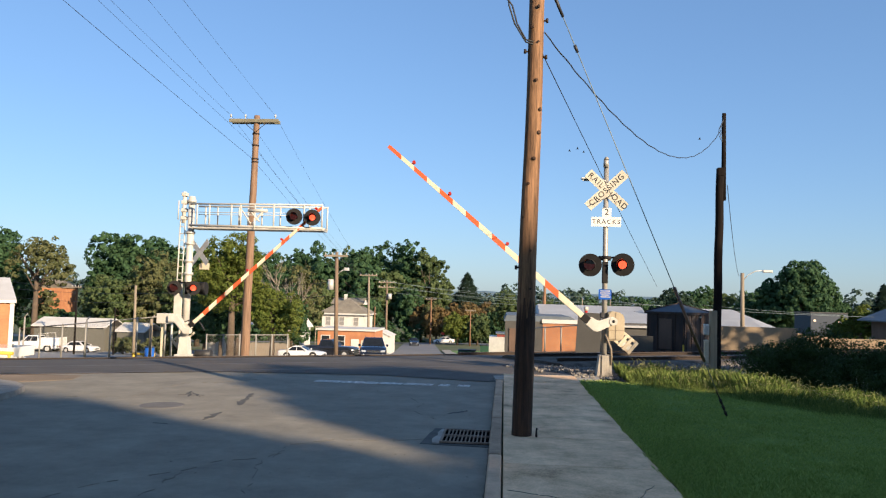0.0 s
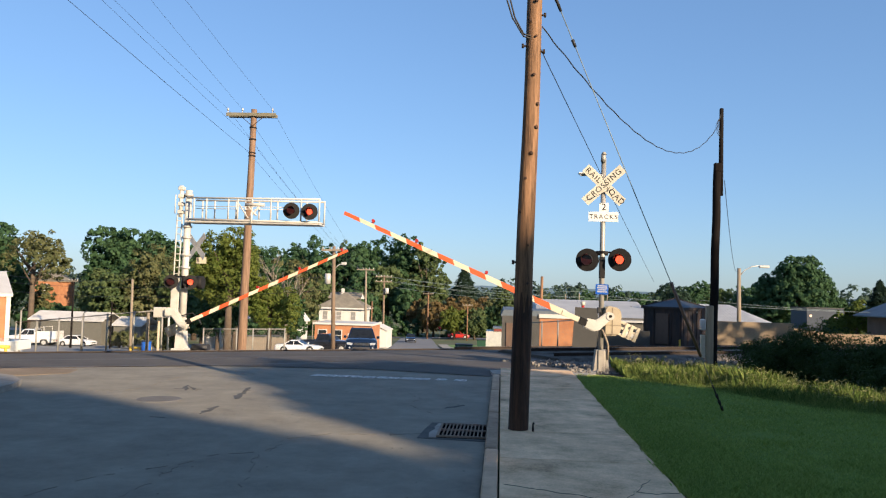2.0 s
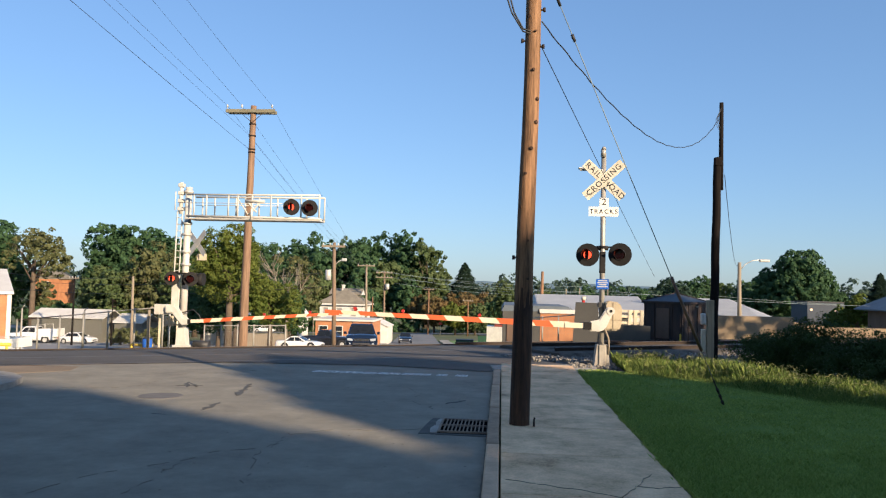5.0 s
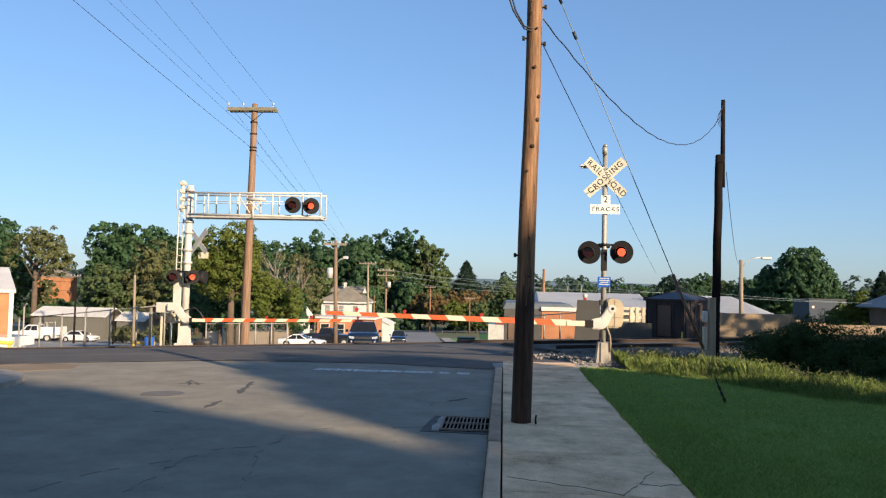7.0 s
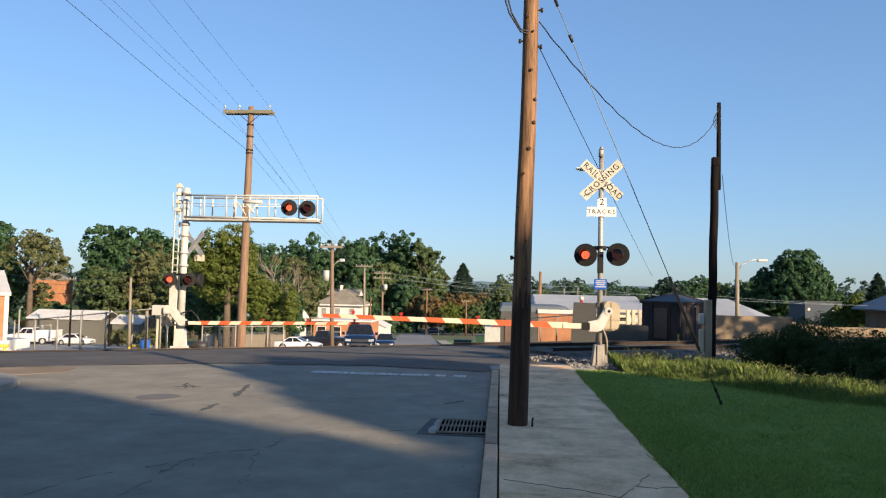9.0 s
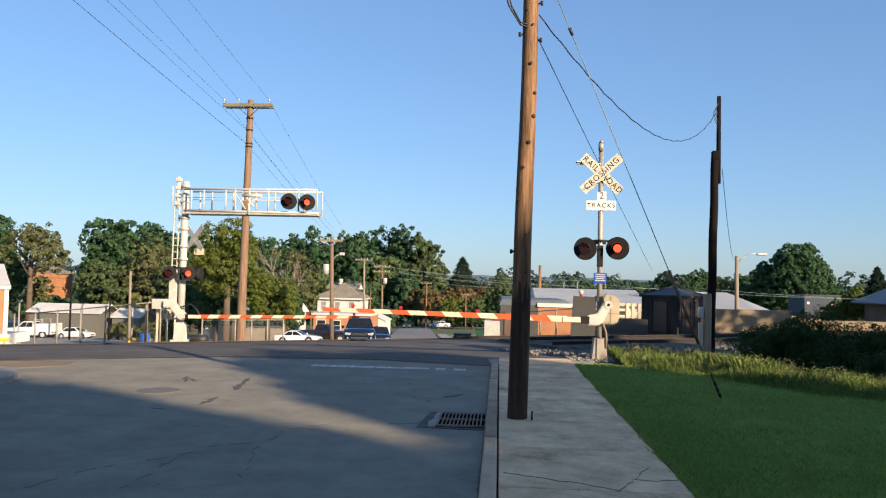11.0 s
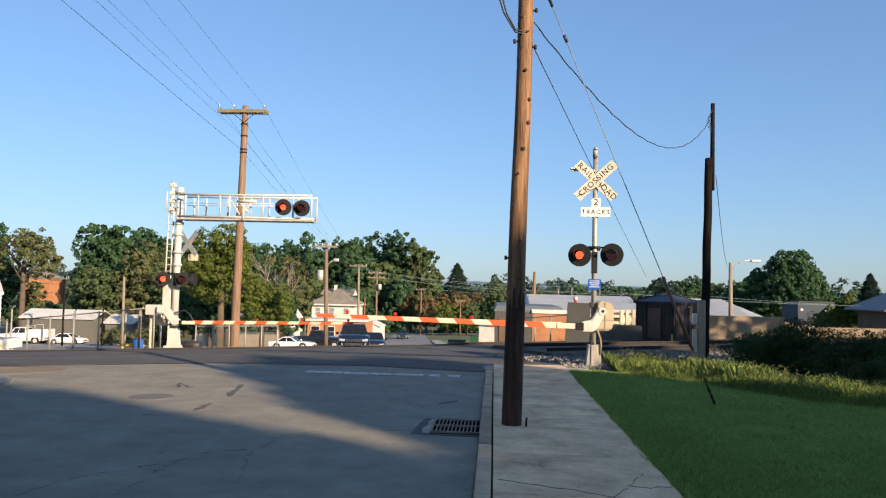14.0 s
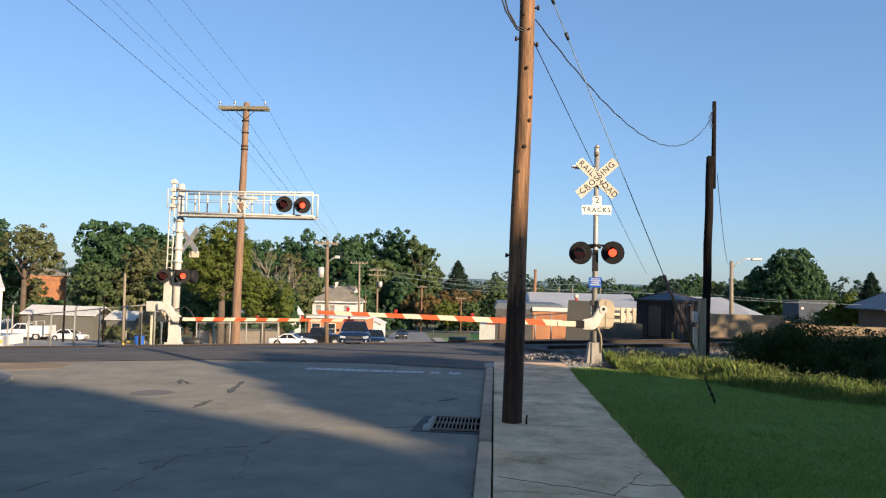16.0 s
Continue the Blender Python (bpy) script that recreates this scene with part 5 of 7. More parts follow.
for i, (x, y, top, w) in enumerate(((48.0, 140, 6.5, 9), (51.2, 138, 10.0, 11), (55.5, 142, 7.2, 9), (59.0, 144, 3.6, 7), (45.0, 146, 3.0, 8))):
    tree(x, y, top, w, DG, LEAF_DARK, 90 + i, leaves=9500, size=0.4, crown_from=0.08)
for i, (x, y, top, w) in enumerate(((50, 205, 6.8, 10), (57, 210, 6.0, 10), (63, 205, 5.6, 10), (43, 212, 4.0, 9), (20, 190, 3.2, 8), (12, 200, 2.6, 9), (28, 200, 3.4, 9), (6, 205, 2.2, 8), (35, 195, 3.2, 8))):
    tree(x, y, top, w, MG, LEAF_MID if i % 2 else LEAF_DARK, 100 + i, leaves=5000, size=0.4, crown_from=0.02)
tree(23.5, 110, 3.5, 7.5, "dark reddish spreading tree", LEAF_PINE, 120, leaves=5000, size=0.3, crown_from=0.25)
for i, (x, y, top, w) in enumerate(((33.6, 80, 0.9, 2.8), (35.6, 80, 2.1, 3.0), (37.2, 84, 1.5, 3.0))):
    tree(x, y, top, w, "yellow-green young tree beside the house", LEAF_BRIGHT, 130 + i, leaves=4000, size=0.18, crown_from=0.1)

for i, (x, y, top, w) in enumerate(((-45.8, 90, -4.1, 2.4), (-43.6, 88, -3.9, 2.2), (-47.5, 93, -4.6, 2.2), (-40.0, 86, -3.8, 2.6), (-36.0, 80, -3.2, 3.0), (-30.5, 70, -2.3, 2.6))):
    tree(x, y, top, w, "low olive shrub growing in the yard", LEAF_OLIVE, 140 + i, leaves=2600, size=0.22, crown_from=0.0, name="yard_shrub", group="yard shrubs")

# dark shrub by the lawn
bush = thing("shrub", (6.9, 14.65, 0.0), "large dark green spreading shrub behind the weeds", "shrub")
rngb = np.random.default_rng(9)
ls = []
for k in range(84):
    f = rngb.uniform(-1, 1)
    rise = 1 - (0.75 * ((f - 0.42) / 0.58) ** 2 if f > 0.42 else min(0.85, 0.62 * ((0.42 - f) / 0.75) ** 2))
    side = rngb.uniform(-0.85, 0.85)
    ls.append((-1.3 * f + 0.88 * side, 2.5 * f + 0.46 * side, 0.14 + rngb.uniform(0.02, 0.80) * rise * (1 - 0.25 * abs(side)), rngb.uniform(0.36, 0.62), rngb.uniform(0.29, 0.42)))
cloud("foliage", leaf_cloud(ls, 112000, 0.022, 5, sink=0.5, per=60), 4, LEAF_BUSH, bush)
bm = B()
for k in range(14):
    a = rngb.uniform(-2.2, 2.2)
    rod(bm, (-0.3 * a, 0.55 * a, 0.0), (-0.5 * a + rngb.uniform(-0.4, 0.4), 0.9 * a, 0.6), 0.02, 0.008, 5)
tagged(part("stems", bm, BARK, bush), kind="stuff")

# trees behind the viewer that shade the foreground
def sun_spot(u, w):
    return (u + w) / math.sqrt(2), (u - w) / math.sqrt(2)


for i, (u, w, top, width, base) in enumerate(((8.95, 26, 13.2, 7.3, 0.30), (-1.9, 26, 14.3, 14.65, 0.15), (1.9, 30, 14.2, 5.75, 0.58), (10.9, 28, 13.6, 3.9, 0.6), (-13.0, 27, 14.5, 13.0, 0.15), (4.9, 28, 10.85, 9.0, 0.02), (9.0, 24, 9.0, 6.4, 0.02), (-22, 27, 14.0, 12.0, 0.1), (17.2, 26, 14.2, 7.0, 0.1), (24.6, 27, 14.5, 9.2, 0.1), (31.5, 4, 8.8, 6.0, 0.55), (25.6, 10, 11.0, 5.5, 0.5))):
    x, y = sun_spot(u, w)
    tree(x, y, top, width, "tall leafy yard tree shading the road behind the viewer", LEAF_MID, 150 + i, z0=0.0, leaves=(145 if w < 20 else 9400), size=0.59, crown_from=base, lobes=56, group="yard trees", full=True)

# unseen trees added to hold sky light off the near road
for i, (x, y, top) in enumerate(((-14.0, 3.0, 18.0), (-14.0, -6.5, 18.0), (-19.5, 9.5, 13.0), (-9.5, -4.0, 14.0))):
    tree(x, y, top, 10.0 if x < -10 else 12.5, "unseen leafy tree added to block sky light from the road", LEAF_MID, 170 + i, z0=0.0, leaves=5000, size=0.7, crown_from=0.12 if x < -10 else 0.36, lobes=40, group="yard trees", full=True)

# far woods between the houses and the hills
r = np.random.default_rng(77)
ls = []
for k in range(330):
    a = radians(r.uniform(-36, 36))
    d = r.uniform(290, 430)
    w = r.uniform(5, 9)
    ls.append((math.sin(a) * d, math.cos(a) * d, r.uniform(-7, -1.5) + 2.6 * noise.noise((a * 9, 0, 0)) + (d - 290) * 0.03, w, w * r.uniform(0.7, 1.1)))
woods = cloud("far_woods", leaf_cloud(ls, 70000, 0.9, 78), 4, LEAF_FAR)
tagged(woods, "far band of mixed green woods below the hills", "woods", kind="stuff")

r = np.random.default_rng(91)
ls = []
for k in range(120):
    x = r.uniform(-75, 12)
    if -20.5 < x < -13.5:
        continue
    w = r.uniform(1.6, 3.0)
    ls.append((x, r.uniform(177, 184), r.uniform(-9.2, -6.4), w, w))
brush = cloud("roadside_brush", leaf_cloud(ls, 26000, 0.34, 92), 4, LEAF_DARK)
tagged(brush, "dark green brush along the far cross street", "brush", kind="stuff")

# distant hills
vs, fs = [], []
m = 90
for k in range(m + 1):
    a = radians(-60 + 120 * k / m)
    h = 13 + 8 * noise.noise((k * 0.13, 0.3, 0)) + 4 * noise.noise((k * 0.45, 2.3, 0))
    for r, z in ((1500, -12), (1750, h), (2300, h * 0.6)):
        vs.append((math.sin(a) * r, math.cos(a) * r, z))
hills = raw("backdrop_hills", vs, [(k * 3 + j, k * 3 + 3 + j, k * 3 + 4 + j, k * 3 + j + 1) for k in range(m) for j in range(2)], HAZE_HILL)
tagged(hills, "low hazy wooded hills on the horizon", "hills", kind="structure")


# ---- buildings ----
def gable(bm, x0, x1, y0, y1, z0, z1, along="x", over=0.3, th=0.12):
    """A gabled roof shell with its ridge along x or y."""
    if along == "x":
        ym = (y0 + y1) / 2
        prism(bm, [(y0 - over, z0), (ym, z1), (y1 + over, z0), (y1 + over, z0 + th), (ym, z1 + th), (y0 - over, z0 + th)], "x", x0 - over, x1 + over)
    else:
        xm = (x0 + x1) / 2
        prism(bm, [(x0 - over, z0), (xm, z1), (x1 + over, z0), (x1 + over, z0 + th), (xm, z1 + th), (x0 - over, z0 + th)], "y", y0 - over, y1 + over)


def hip(bm, x0, x1, y0, y1, z0, z1, over=0.4, ridge=0.35):
    xm, ym = (x0 + x1) / 2, (y0 + y1) / 2
    a = [bm.verts.new(p) for p in ((x0 - over, y0 - over, z0), (x1 + over, y0 - over, z0), (x1 + over, y1 + over, z0), (x0 - over, y1 + over, z0))]
    h = (x1 - x0) / 2 * ridge
    r = [bm.verts.new((xm - h, ym, z1)), bm.verts.new((xm + h, ym, z1))]
    for q in ((a[0], a[1], r[1], r[0]), (a[1], a[2], r[1]), (a[2], a[3], r[0], r[1]), (a[3], a[0], r[0]), (a[3], a[2], a[1], a[0])):
        bm.faces.new(q)


def window(parent, x, y, z, w, h, frame_mat=HOUSE_WHITE, glass=WINDOW_DARK):
    bm = B()
    for x0, x1, z0, z1 in ((-w / 2 - 0.08, -w / 2, -0.08, h + 0.08), (w / 2, w / 2 + 0.08, -0.08, h + 0.08), (-w / 2, w / 2, -0.08, 0), (-w / 2, w / 2, h, h + 0.08), (-w / 2, w / 2, h / 2 - 0.02, h / 2 + 0.02)):
        box(bm, x0, x1, -0.05, 0.0, z0, z1)
    win = part("window", bm, frame_mat, parent, m=pose(x, y, z))
    part("pane", box(B(), -w / 2, w / 2, -0.02, -0.004, 0, h), glass, win)
    return win


CURTAIN = mat("curtained window glass", (0.30, 0.29, 0.27), (0.22, 0.21, 0.20), 0.2, bump=0)
# white house on the hill
hx, hy = -23.2, 110.0
hz = fall(hx, hy) - 0.1
house = thing("house", (hx, hy, hz), "white two-storey house with a brown hipped roof", "house", "houses")
H = -1.0 - hz
part("wall", box(B(), -3.1, 3.1, 0, 7, 0, H), HOUSE_WHITE, house)
bm = B()
hip(bm, -3.1, 3.1, 0, 6.6, H, H + 2.15, 0.5, 0.05)
roof = part("roof", bm, SHINGLE, house)
bm = B()
gable(bm, -2.5, 2.1, 3.6, 7.4, H + 1.25, H + 2.1, "x", 0.15, 0.10)
part("rear_roof", bm, SHINGLE, roof)
for x in (-2.55, 2.15):
    bm = B()
    prism(bm, [(3.6, H + 1.22), (7.4, H + 1.22), (5.5, H + 2.05)], "x", x - 0.06, x + 0.06)
    part("gable_end", bm, HOUSE_WHITE, roof, "white gable end")
bm = B()
box(bm, -0.75, -0.35, 3.9, 4.3, H + 1.5, H + 2.75, 0.02)
box(bm, -0.82, -0.28, 3.83, 4.37, H + 2.6, H + 2.7, 0.02)
part("chimney", bm, HOUSE_WHITE, roof, "pale plastered chimney")
bm = B()
for x0, x1, y0, y1 in ((-3.62, 3.62, -0.56, -0.48), (-3.62, -3.54, -0.5, 7.1), (3.54, 3.62, -0.5, 7.1)):
    box(bm, x0, x1, y0, y1, H - 0.22, H - 0.02)
part("gutter", bm, HOUSE_WHITE, roof)
for x in (-2.2, -0.2, 1.9):
    window(house, x, -0.004, H - 1.75, 0.7, 1.15, glass=CURTAIN)
bm = B()
box(bm, -3.7, -2.9, -1.4, 0, H - 2.1, H - 1.95)
for x in (-3.65, -2.95):
    rod(bm, (x, -1.35, 0), (x, -1.35, H - 2.1), 0.06, 0.06, 6)
part("porch", bm, WOOD_GREY, house)
# low brick building and garage
bz = fall(-18.5, 85)
b = thing("brick_building", (-17.55, 85, bz - 0.05), "low orange brick building with a white roof edge", "building", "buildings")
part("wall", box(B(), -3.2, 3.2, 0, 6, 0, 2.9), BRICK, b)
part("roof", box(B(), -3.4, 3.4, -0.25, 6.3, 2.9, 3.12, 0.03), HOUSE_WHITE, b)
for x in (-2.3, -0.6):
    window(b, x, -0.004, 1.2, 0.9, 1.1)
part("door", box(B(), 0.6, 1.5, -0.05, 0, 0, 2.0), HOUSE_WHITE, b)
part("notice_board", box(B(), 1.75, 2.35, -0.04, 0, 1.0, 1.9), SIGN_WHITE, b, "small white notice board")
gz = fall(-16.4, 101)
b = thing("garage", (-16.3, 101, gz - 0.05), "small white gabled garage", "garage", "buildings")
part("wall", box(B(), -1.3, 1.3, 0, 5, 0, 2.3), HOUSE_WHITE, b)
bm = B()
gable(bm, -1.3, 1.3, 0, 5, 2.3, 2.95, "y", 0.15)
prism(bm, [(-1.3, 2.3), (1.3, 2.3), (0, 2.9)], "y", -0.004, 0.05)
part("roof", bm, HOUSE_WHITE, b)
part("door", box(B(), -0.4, 0.5, -0.04, 0, 0, 1.7), GALV, b)
# shed, red-edged building, dumpsters beyond the crossing
sz = fall(-0.4, 70)
b = thing("shed", (-0.5, 70, sz - 0.1), "small pale grey shed with a dark red fascia", "shed", "buildings")
part("wall", box(B(), -0.8, 0.8, 0, 3, 0, 2.1), GALV, b)
part("fascia", box(B(), -0.1, 1.6, -0.05, 3, 2.1, 2.35), mat("dark red fascia", (0.25, 0.05, 0.04), (0.18, 0.04, 0.03)), b)
part("roof", box(B(), -0.2, 1.7, -0.15, 3.1, 2.35, 2.45), BLUE_ROOF, b)
for x, y, w, h in ((-3.55, 76, 1.7, 0.75), (-1.7, 77, 1.2, 1.2)):
    b = thing("dumpster", (x, y, fall(x, y)), "dark green steel dumpster on the grass", "dumpster", "dumpsters")
    bm = B()
    prism(bm, [(-w / 2 + 0.1, 0.05), (w / 2 - 0.1, 0.05), (w / 2, h), (-w / 2, h)], "y", -0.6, 0.6)
    part("bin", bm, GREEN_BIN, b)
    part("lid", box(B(), -w / 2 - 0.03, w / 2 + 0.03, -0.63, 0.63, h, h + 0.07, 0.01), BLACK, b)

# warehouse row beyond the tracks
wz = fall(3, 55)
b = thing("workshop", (2.7, 55, wz - 0.1), "low workshop with blue-grey flat roof and orange brick end", "building", "buildings")
part("wall", box(B(), -2.6, 0.05, 0.02, 14, 0, 3.0), GREY_SHEET, b)
part("end_wall", box(B(), 0.06, 2.5, 0, 14, 0, 0.12 - wz + 0.1), BRICK, b)
part("fascia", box(B(), 0.0, 2.6, -0.12, -0.004, 0.02 - wz + 0.1, 0.30 - wz + 0.1), HOUSE_WHITE, b)
bm = B()
prism(bm, [(-2.7, 0.20 - wz), (-2.5, 0.62 - wz), (2.0, 0.62 - wz), (2.6, 0.26 - wz)], "y", 0.0, 14)
part("roof", bm, BLUE_ROOF, b)
for x in (-2.0, -1.1):
    part("door", box(B(), x - 0.3, x + 0.3, -0.05, 0.015, 0, 2.2), BROWN_WALL, b)
wz = fall(8, 62)
b = thing("warehouse", (7.5, 60, wz - 0.1), "long warehouse with a pale ribbed metal roof", "building", "buildings")
Z = -wz + 0.1
part("wall", box(B(), -4.5, 4.2, 0.3, 16, 0, 0.05 + Z), GREY_SHEET, b)
bm = B()
prism(bm, [(0.0, -0.15 + Z), (8.0, 1.3 + Z), (16.3, -0.15 + Z), (16.3, -0.27 + Z), (0.0, -0.27 + Z)], "x", -4.6, 4.3)
roof = part("roof", bm, METAL_ROOF, b)
bm = B()
for k in range(44):
    x = -4.5 + k * 0.2
    prism(bm, [(0.0, -0.155 + Z), (8.0, 1.295 + Z), (8.0, 1.315 + Z), (0.0, -0.135 + Z)], "x", x - 0.015, x + 0.015)
part("ribs", bm, METAL_ROOF, roof)
bm = B()
prism(bm, [(0.0, -0.25 + Z), (8.0, 1.2 + Z), (16, -0.25 + Z)], "x", -4.72, -4.6)
part("gable_trim", bm, HOUSE_WHITE, roof)
wz = fall(18, 60)
b = thing("warehouse", (18.4, 60, wz - 0.1), "tan warehouse with a pale ribbed metal hip roof", "building", "buildings")
Z = -wz + 0.1
part("wall", box(B(), -2.6, 2.2, 0.3, 12, 0, -0.12 + Z), HOUSE_WHITE, b)
bm = B()
hip(bm, -4.6, 2.1, 0.0, 12, -0.1 + Z, 1.28 + Z, 0.3, 0.55)
roof = part("roof", bm, METAL_ROOF, b)
bm = B()
for k in range(22):
    x = -4.6 + k * 0.27
    f = min(1.0, max(0.0, (2.4 - x) / 2.0))
    prism(bm, [(-0.3, -0.08 + Z), (6.0 * f - 0.3 * (1 - f), -0.08 + 1.36 * f + Z), (6.0 * f - 0.3 * (1 - f), -0.065 + 1.36 * f + Z), (-0.3, -0.065 + Z)], "x", x - 0.013, x + 0.013)
part("ribs", bm, METAL_ROOF, roof)
# the workshop row stands close behind the tracks
for ob in [o for o in bpy.data.objects if o.name.startswith(("workshop", "warehouse")) and o.parent is None]:
    ob.matrix_basis = Matrix.Translation(EYE) @ Matrix.Scale(0.76, 4) @ Matrix.Translation([-c for c in EYE]) @ ob.matrix_basis
# long tan yard walls
bm = B()
z = fall(10, 34)
box(bm, 7.7, 12.5, 34.0, 34.3, z - 0.3, 0.74)
tagged(part("yard_wall", bm, TAN_WALL), "long plain tan stucco yard wall", "wall", "yard walls", "structure")
bm = B()
prism(bm, [(12.5, -1.0), (30, -1.6), (30, -0.75), (24, -0.72), (12.5, 0.55)], "y", 36, 36.3)
tagged(part("yard_wall", bm, TAN_WALL), "long plain tan stucco yard wall", "wall", "yard walls", "structure")
bm = B()
box(bm, 20, 60, 60, 60.3, -3.5, -0.62)
tagged(part("yard_wall", bm, TAN_WALL), "long plain tan stucco yard wall", "wall", "yard walls", "structure")
bm = B()
box(bm, 3.2, 5.6, 29.5, 29.7, -1.0, 0.40)
tagged(part("low_wall", bm, mat("grey-tan block wall", (0.115, 0.104, 0.085), (0.085, 0.076, 0.062), 0.9, scale=1.5, fine=14, bump=0.15)), "low shaded tan wall beside the tracks", "wall", kind="structure")
b = thing("sheet_panel", (2.9, 27.0, fall(2.9, 27)), "leaning dark grey steel sheet beside the tracks", "panel")
bm = B()
prism(bm, [(-0.43, -0.1), (0.42, -0.1), (0.46, 1.42), (-0.33, 1.44)], "y", 0, 0.05)
part("sheet", bm, mat("dark grey steel sheet", (0.060, 0.058, 0.053), (0.045, 0.043, 0.040), 0.75, scale=1.5, fine=18, bump=0.1), b)
# bungalow with pyramid roof
zb = fall(6.6, 30) - 0.1
b = thing("signal_bungalow", pose(6.70, 29.2, zb, 0, 0, 44), "dark rusty steel signal bungalow with a low pyramid roof", "equipment hut")
Z = -zb
part("wall", box(B(), 0, 1.7, 0, 1.7, 0, 1.33 + Z, 0.02), RUST_SHED, b)
bm = B()
hip(bm, 0, 1.7, 0, 1.7, 1.33 + Z, 1.66 + Z, 0.06, 0.02)
roof = part("roof", bm, mat("dark blue-grey roof sheet", (0.045, 0.055, 0.072), (0.03, 0.038, 0.05), 0.5, scale=2, fine=18, bump=0.1), b)
bm = B()
for x0, x1, y0, y1 in ((-0.07, 1.77, -0.07, -0.055), (-0.07, -0.055, -0.055, 1.77)):
    box(bm, x0, x1, y0, y1, 1.25 + Z, 1.335 + Z)
for x, y in ((-0.06, -0.06), (1.76, -0.06), (-0.06, 1.76)):
    rod(bm, (x, y, 1.345 + Z), (0.85, 0.85, 1.675 + Z), 0.018, 0.018, 6)
part("roof_edge", bm, RUST_SHED, roof)
for k in range(6):
    part("seam", box(B(), 0.1 + k * 0.3, 0.13 + k * 0.3, -0.02, 0, 0.05, 1.25 + Z), RUST_SHED, b)
for y in (0.06, 0.42, 1.20, 1.62):
    part("seam", box(B(), -0.022, 0, y, y + 0.03, 0.05, 1.25 + Z), RUST_SHED, b)
part("door", box(B(), -0.035, 0, 0.55, 1.12, 0.25, 1.08 + Z, 0.01), BROWN_WALL, b, "rusty brown door")
for y in (0.02, 1.62):
    part("latch", box(B(), -0.045, -0.022, y, y + 0.06, 0.12, 0.46), YELLOW, b, "yellow marker strip")
# small pale round sign on the hut's right face
part("vent_lamp", rod(B(), (0.95, -0.06, 1.16 + Z), (0.95, 0, 1.16 + Z), 0.03, 0.03, 10), SIGN_WHITE, b)
# right brown house and blue building
b = thing("house", (35.8, 70, fall(33, 70) - 0.1), "brown house with a grey gabled roof", "house", "houses")
Z = -(fall(33, 70) - 0.1)
part("wall", box(B(), -1.1, 5, 0, 6, 0, 0.6 + Z), BROWN_WALL, b)
bm = B()
gable(bm, -1.1, 7, 0, 6, 0.5 + Z, 2.5 + Z, "y", 0.9)
part("roof", bm, BLUE_ROOF, b)
part("trim", box(B(), -1.25, -1.1, -0.05, 0.1, 0, 0.55 + Z), HOUSE_WHITE, b)
window(b, 1.2, -0.004, 0.9, 0.9, 1.1)
b = thing("store_building", (44.8, 110, fall(44, 110) - 0.1), "blue-grey store building with two glowing wall discs", "building", "buildings")
Z = -(fall(44, 110) - 0.1)
part("wall", box(B(), -2.6, 2.6, 0, 6, 0, 0.9 + Z), mat("dark navy cladding", (0.055, 0.065, 0.085), (0.04, 0.05, 0.065)), b)
part("parapet", box(B(), -2.7, 2.7, -0.1, 6.1, 0.9 + Z, 1.0 + Z), GREY_SHEET, b)
# two round discs given a warm glow of their own
for x in (-2.1, 1.0):
    part("wall_lamp", rod(B(), (x, -0.06, -0.15 + Z), (x, -0.01, -0.15 + Z), 0.17, 0.17, 18), GLOW_DISC, b, "round wall disc with a warm glow")
# far left brick building, white sheds, hillside houses
b = thing("brick_building", pose(-20.05, 30, fall(-20, 30) - 0.1, 0, 0, 38), "orange brick building with a white gabled roof edge", "building", "buildings")
Z = -(fall(-20, 30) - 0.1)
part("wall", box(B(), -7, 0, 0, 8, -0.4, 0.95 + Z), BRICK, b)
bm = B()
gable(bm, -7, 0, 0, 8, 0.95 + Z, 1.9 + Z, "x", 0.12)
part("roof", bm, HOUSE_WHITE, b)
part("corner_trim", box(B(), -0.10, 0.06, -0.05, 0.1, -0.4, 0.95 + Z), HOUSE_WHITE, b)
for x0, x1, y, top in ((-63.6, -53.6, 100, -2.6), (-52.4, -48.6, 101, -3.1)):
    z = fall(x0, y) - 0.1
    b = thing("storage_shed", ((x0 + x1) / 2, y, z), "long low white metal shed", "building", "buildings")
    w = (x1 - x0) / 2
    part("wall", box(B(), -w, w, 0, 5, 0, top - 1.0 - z), mat("olive-grey shed wall", (0.16, 0.15, 0.12), (0.11, 0.105, 0.085)), b)
    bm = B()
    gable(bm, -w, w, 0, 5, top - 1.1 - z, top - z, "x", 0.3)
    part("roof", bm, HOUSE_WHITE, b)
for x, y, zt, w, d in ((-81.6, 132, 2.9, 5.2, 5), (-57, 150, 2.0, 4, 4), (-35.5, 95, -1.2, 4, 5), (-26.2, 96, -1.3, 1.6, 4)):
    z = fall(x, y) - 0.1
    b = thing("house", (x, y, z), "small house half hidden among the trees", "house", "houses")
    part("wall", box(B(), -w / 2, w / 2, 0, d, 0, zt - 1.4 - z), BRICK if x < -60 else HOUSE_WHITE, b)
    bm = B()
    gable(bm, -w / 2, w / 2, 0, d, zt - 1.4 - z, zt - z, "y", 0.3)
    prism(bm, [(-w / 2, zt - 1.42 - z), (w / 2, zt - 1.42 - z), (0, zt - 0.1 - z)], "y", -0.004, 0.1)
    part("roof", bm, HOUSE_WHITE if x > -60 else SHINGLE, b)
    window(b, 0, -0.004, zt - 3.0 - z, 0.9, 1.1)


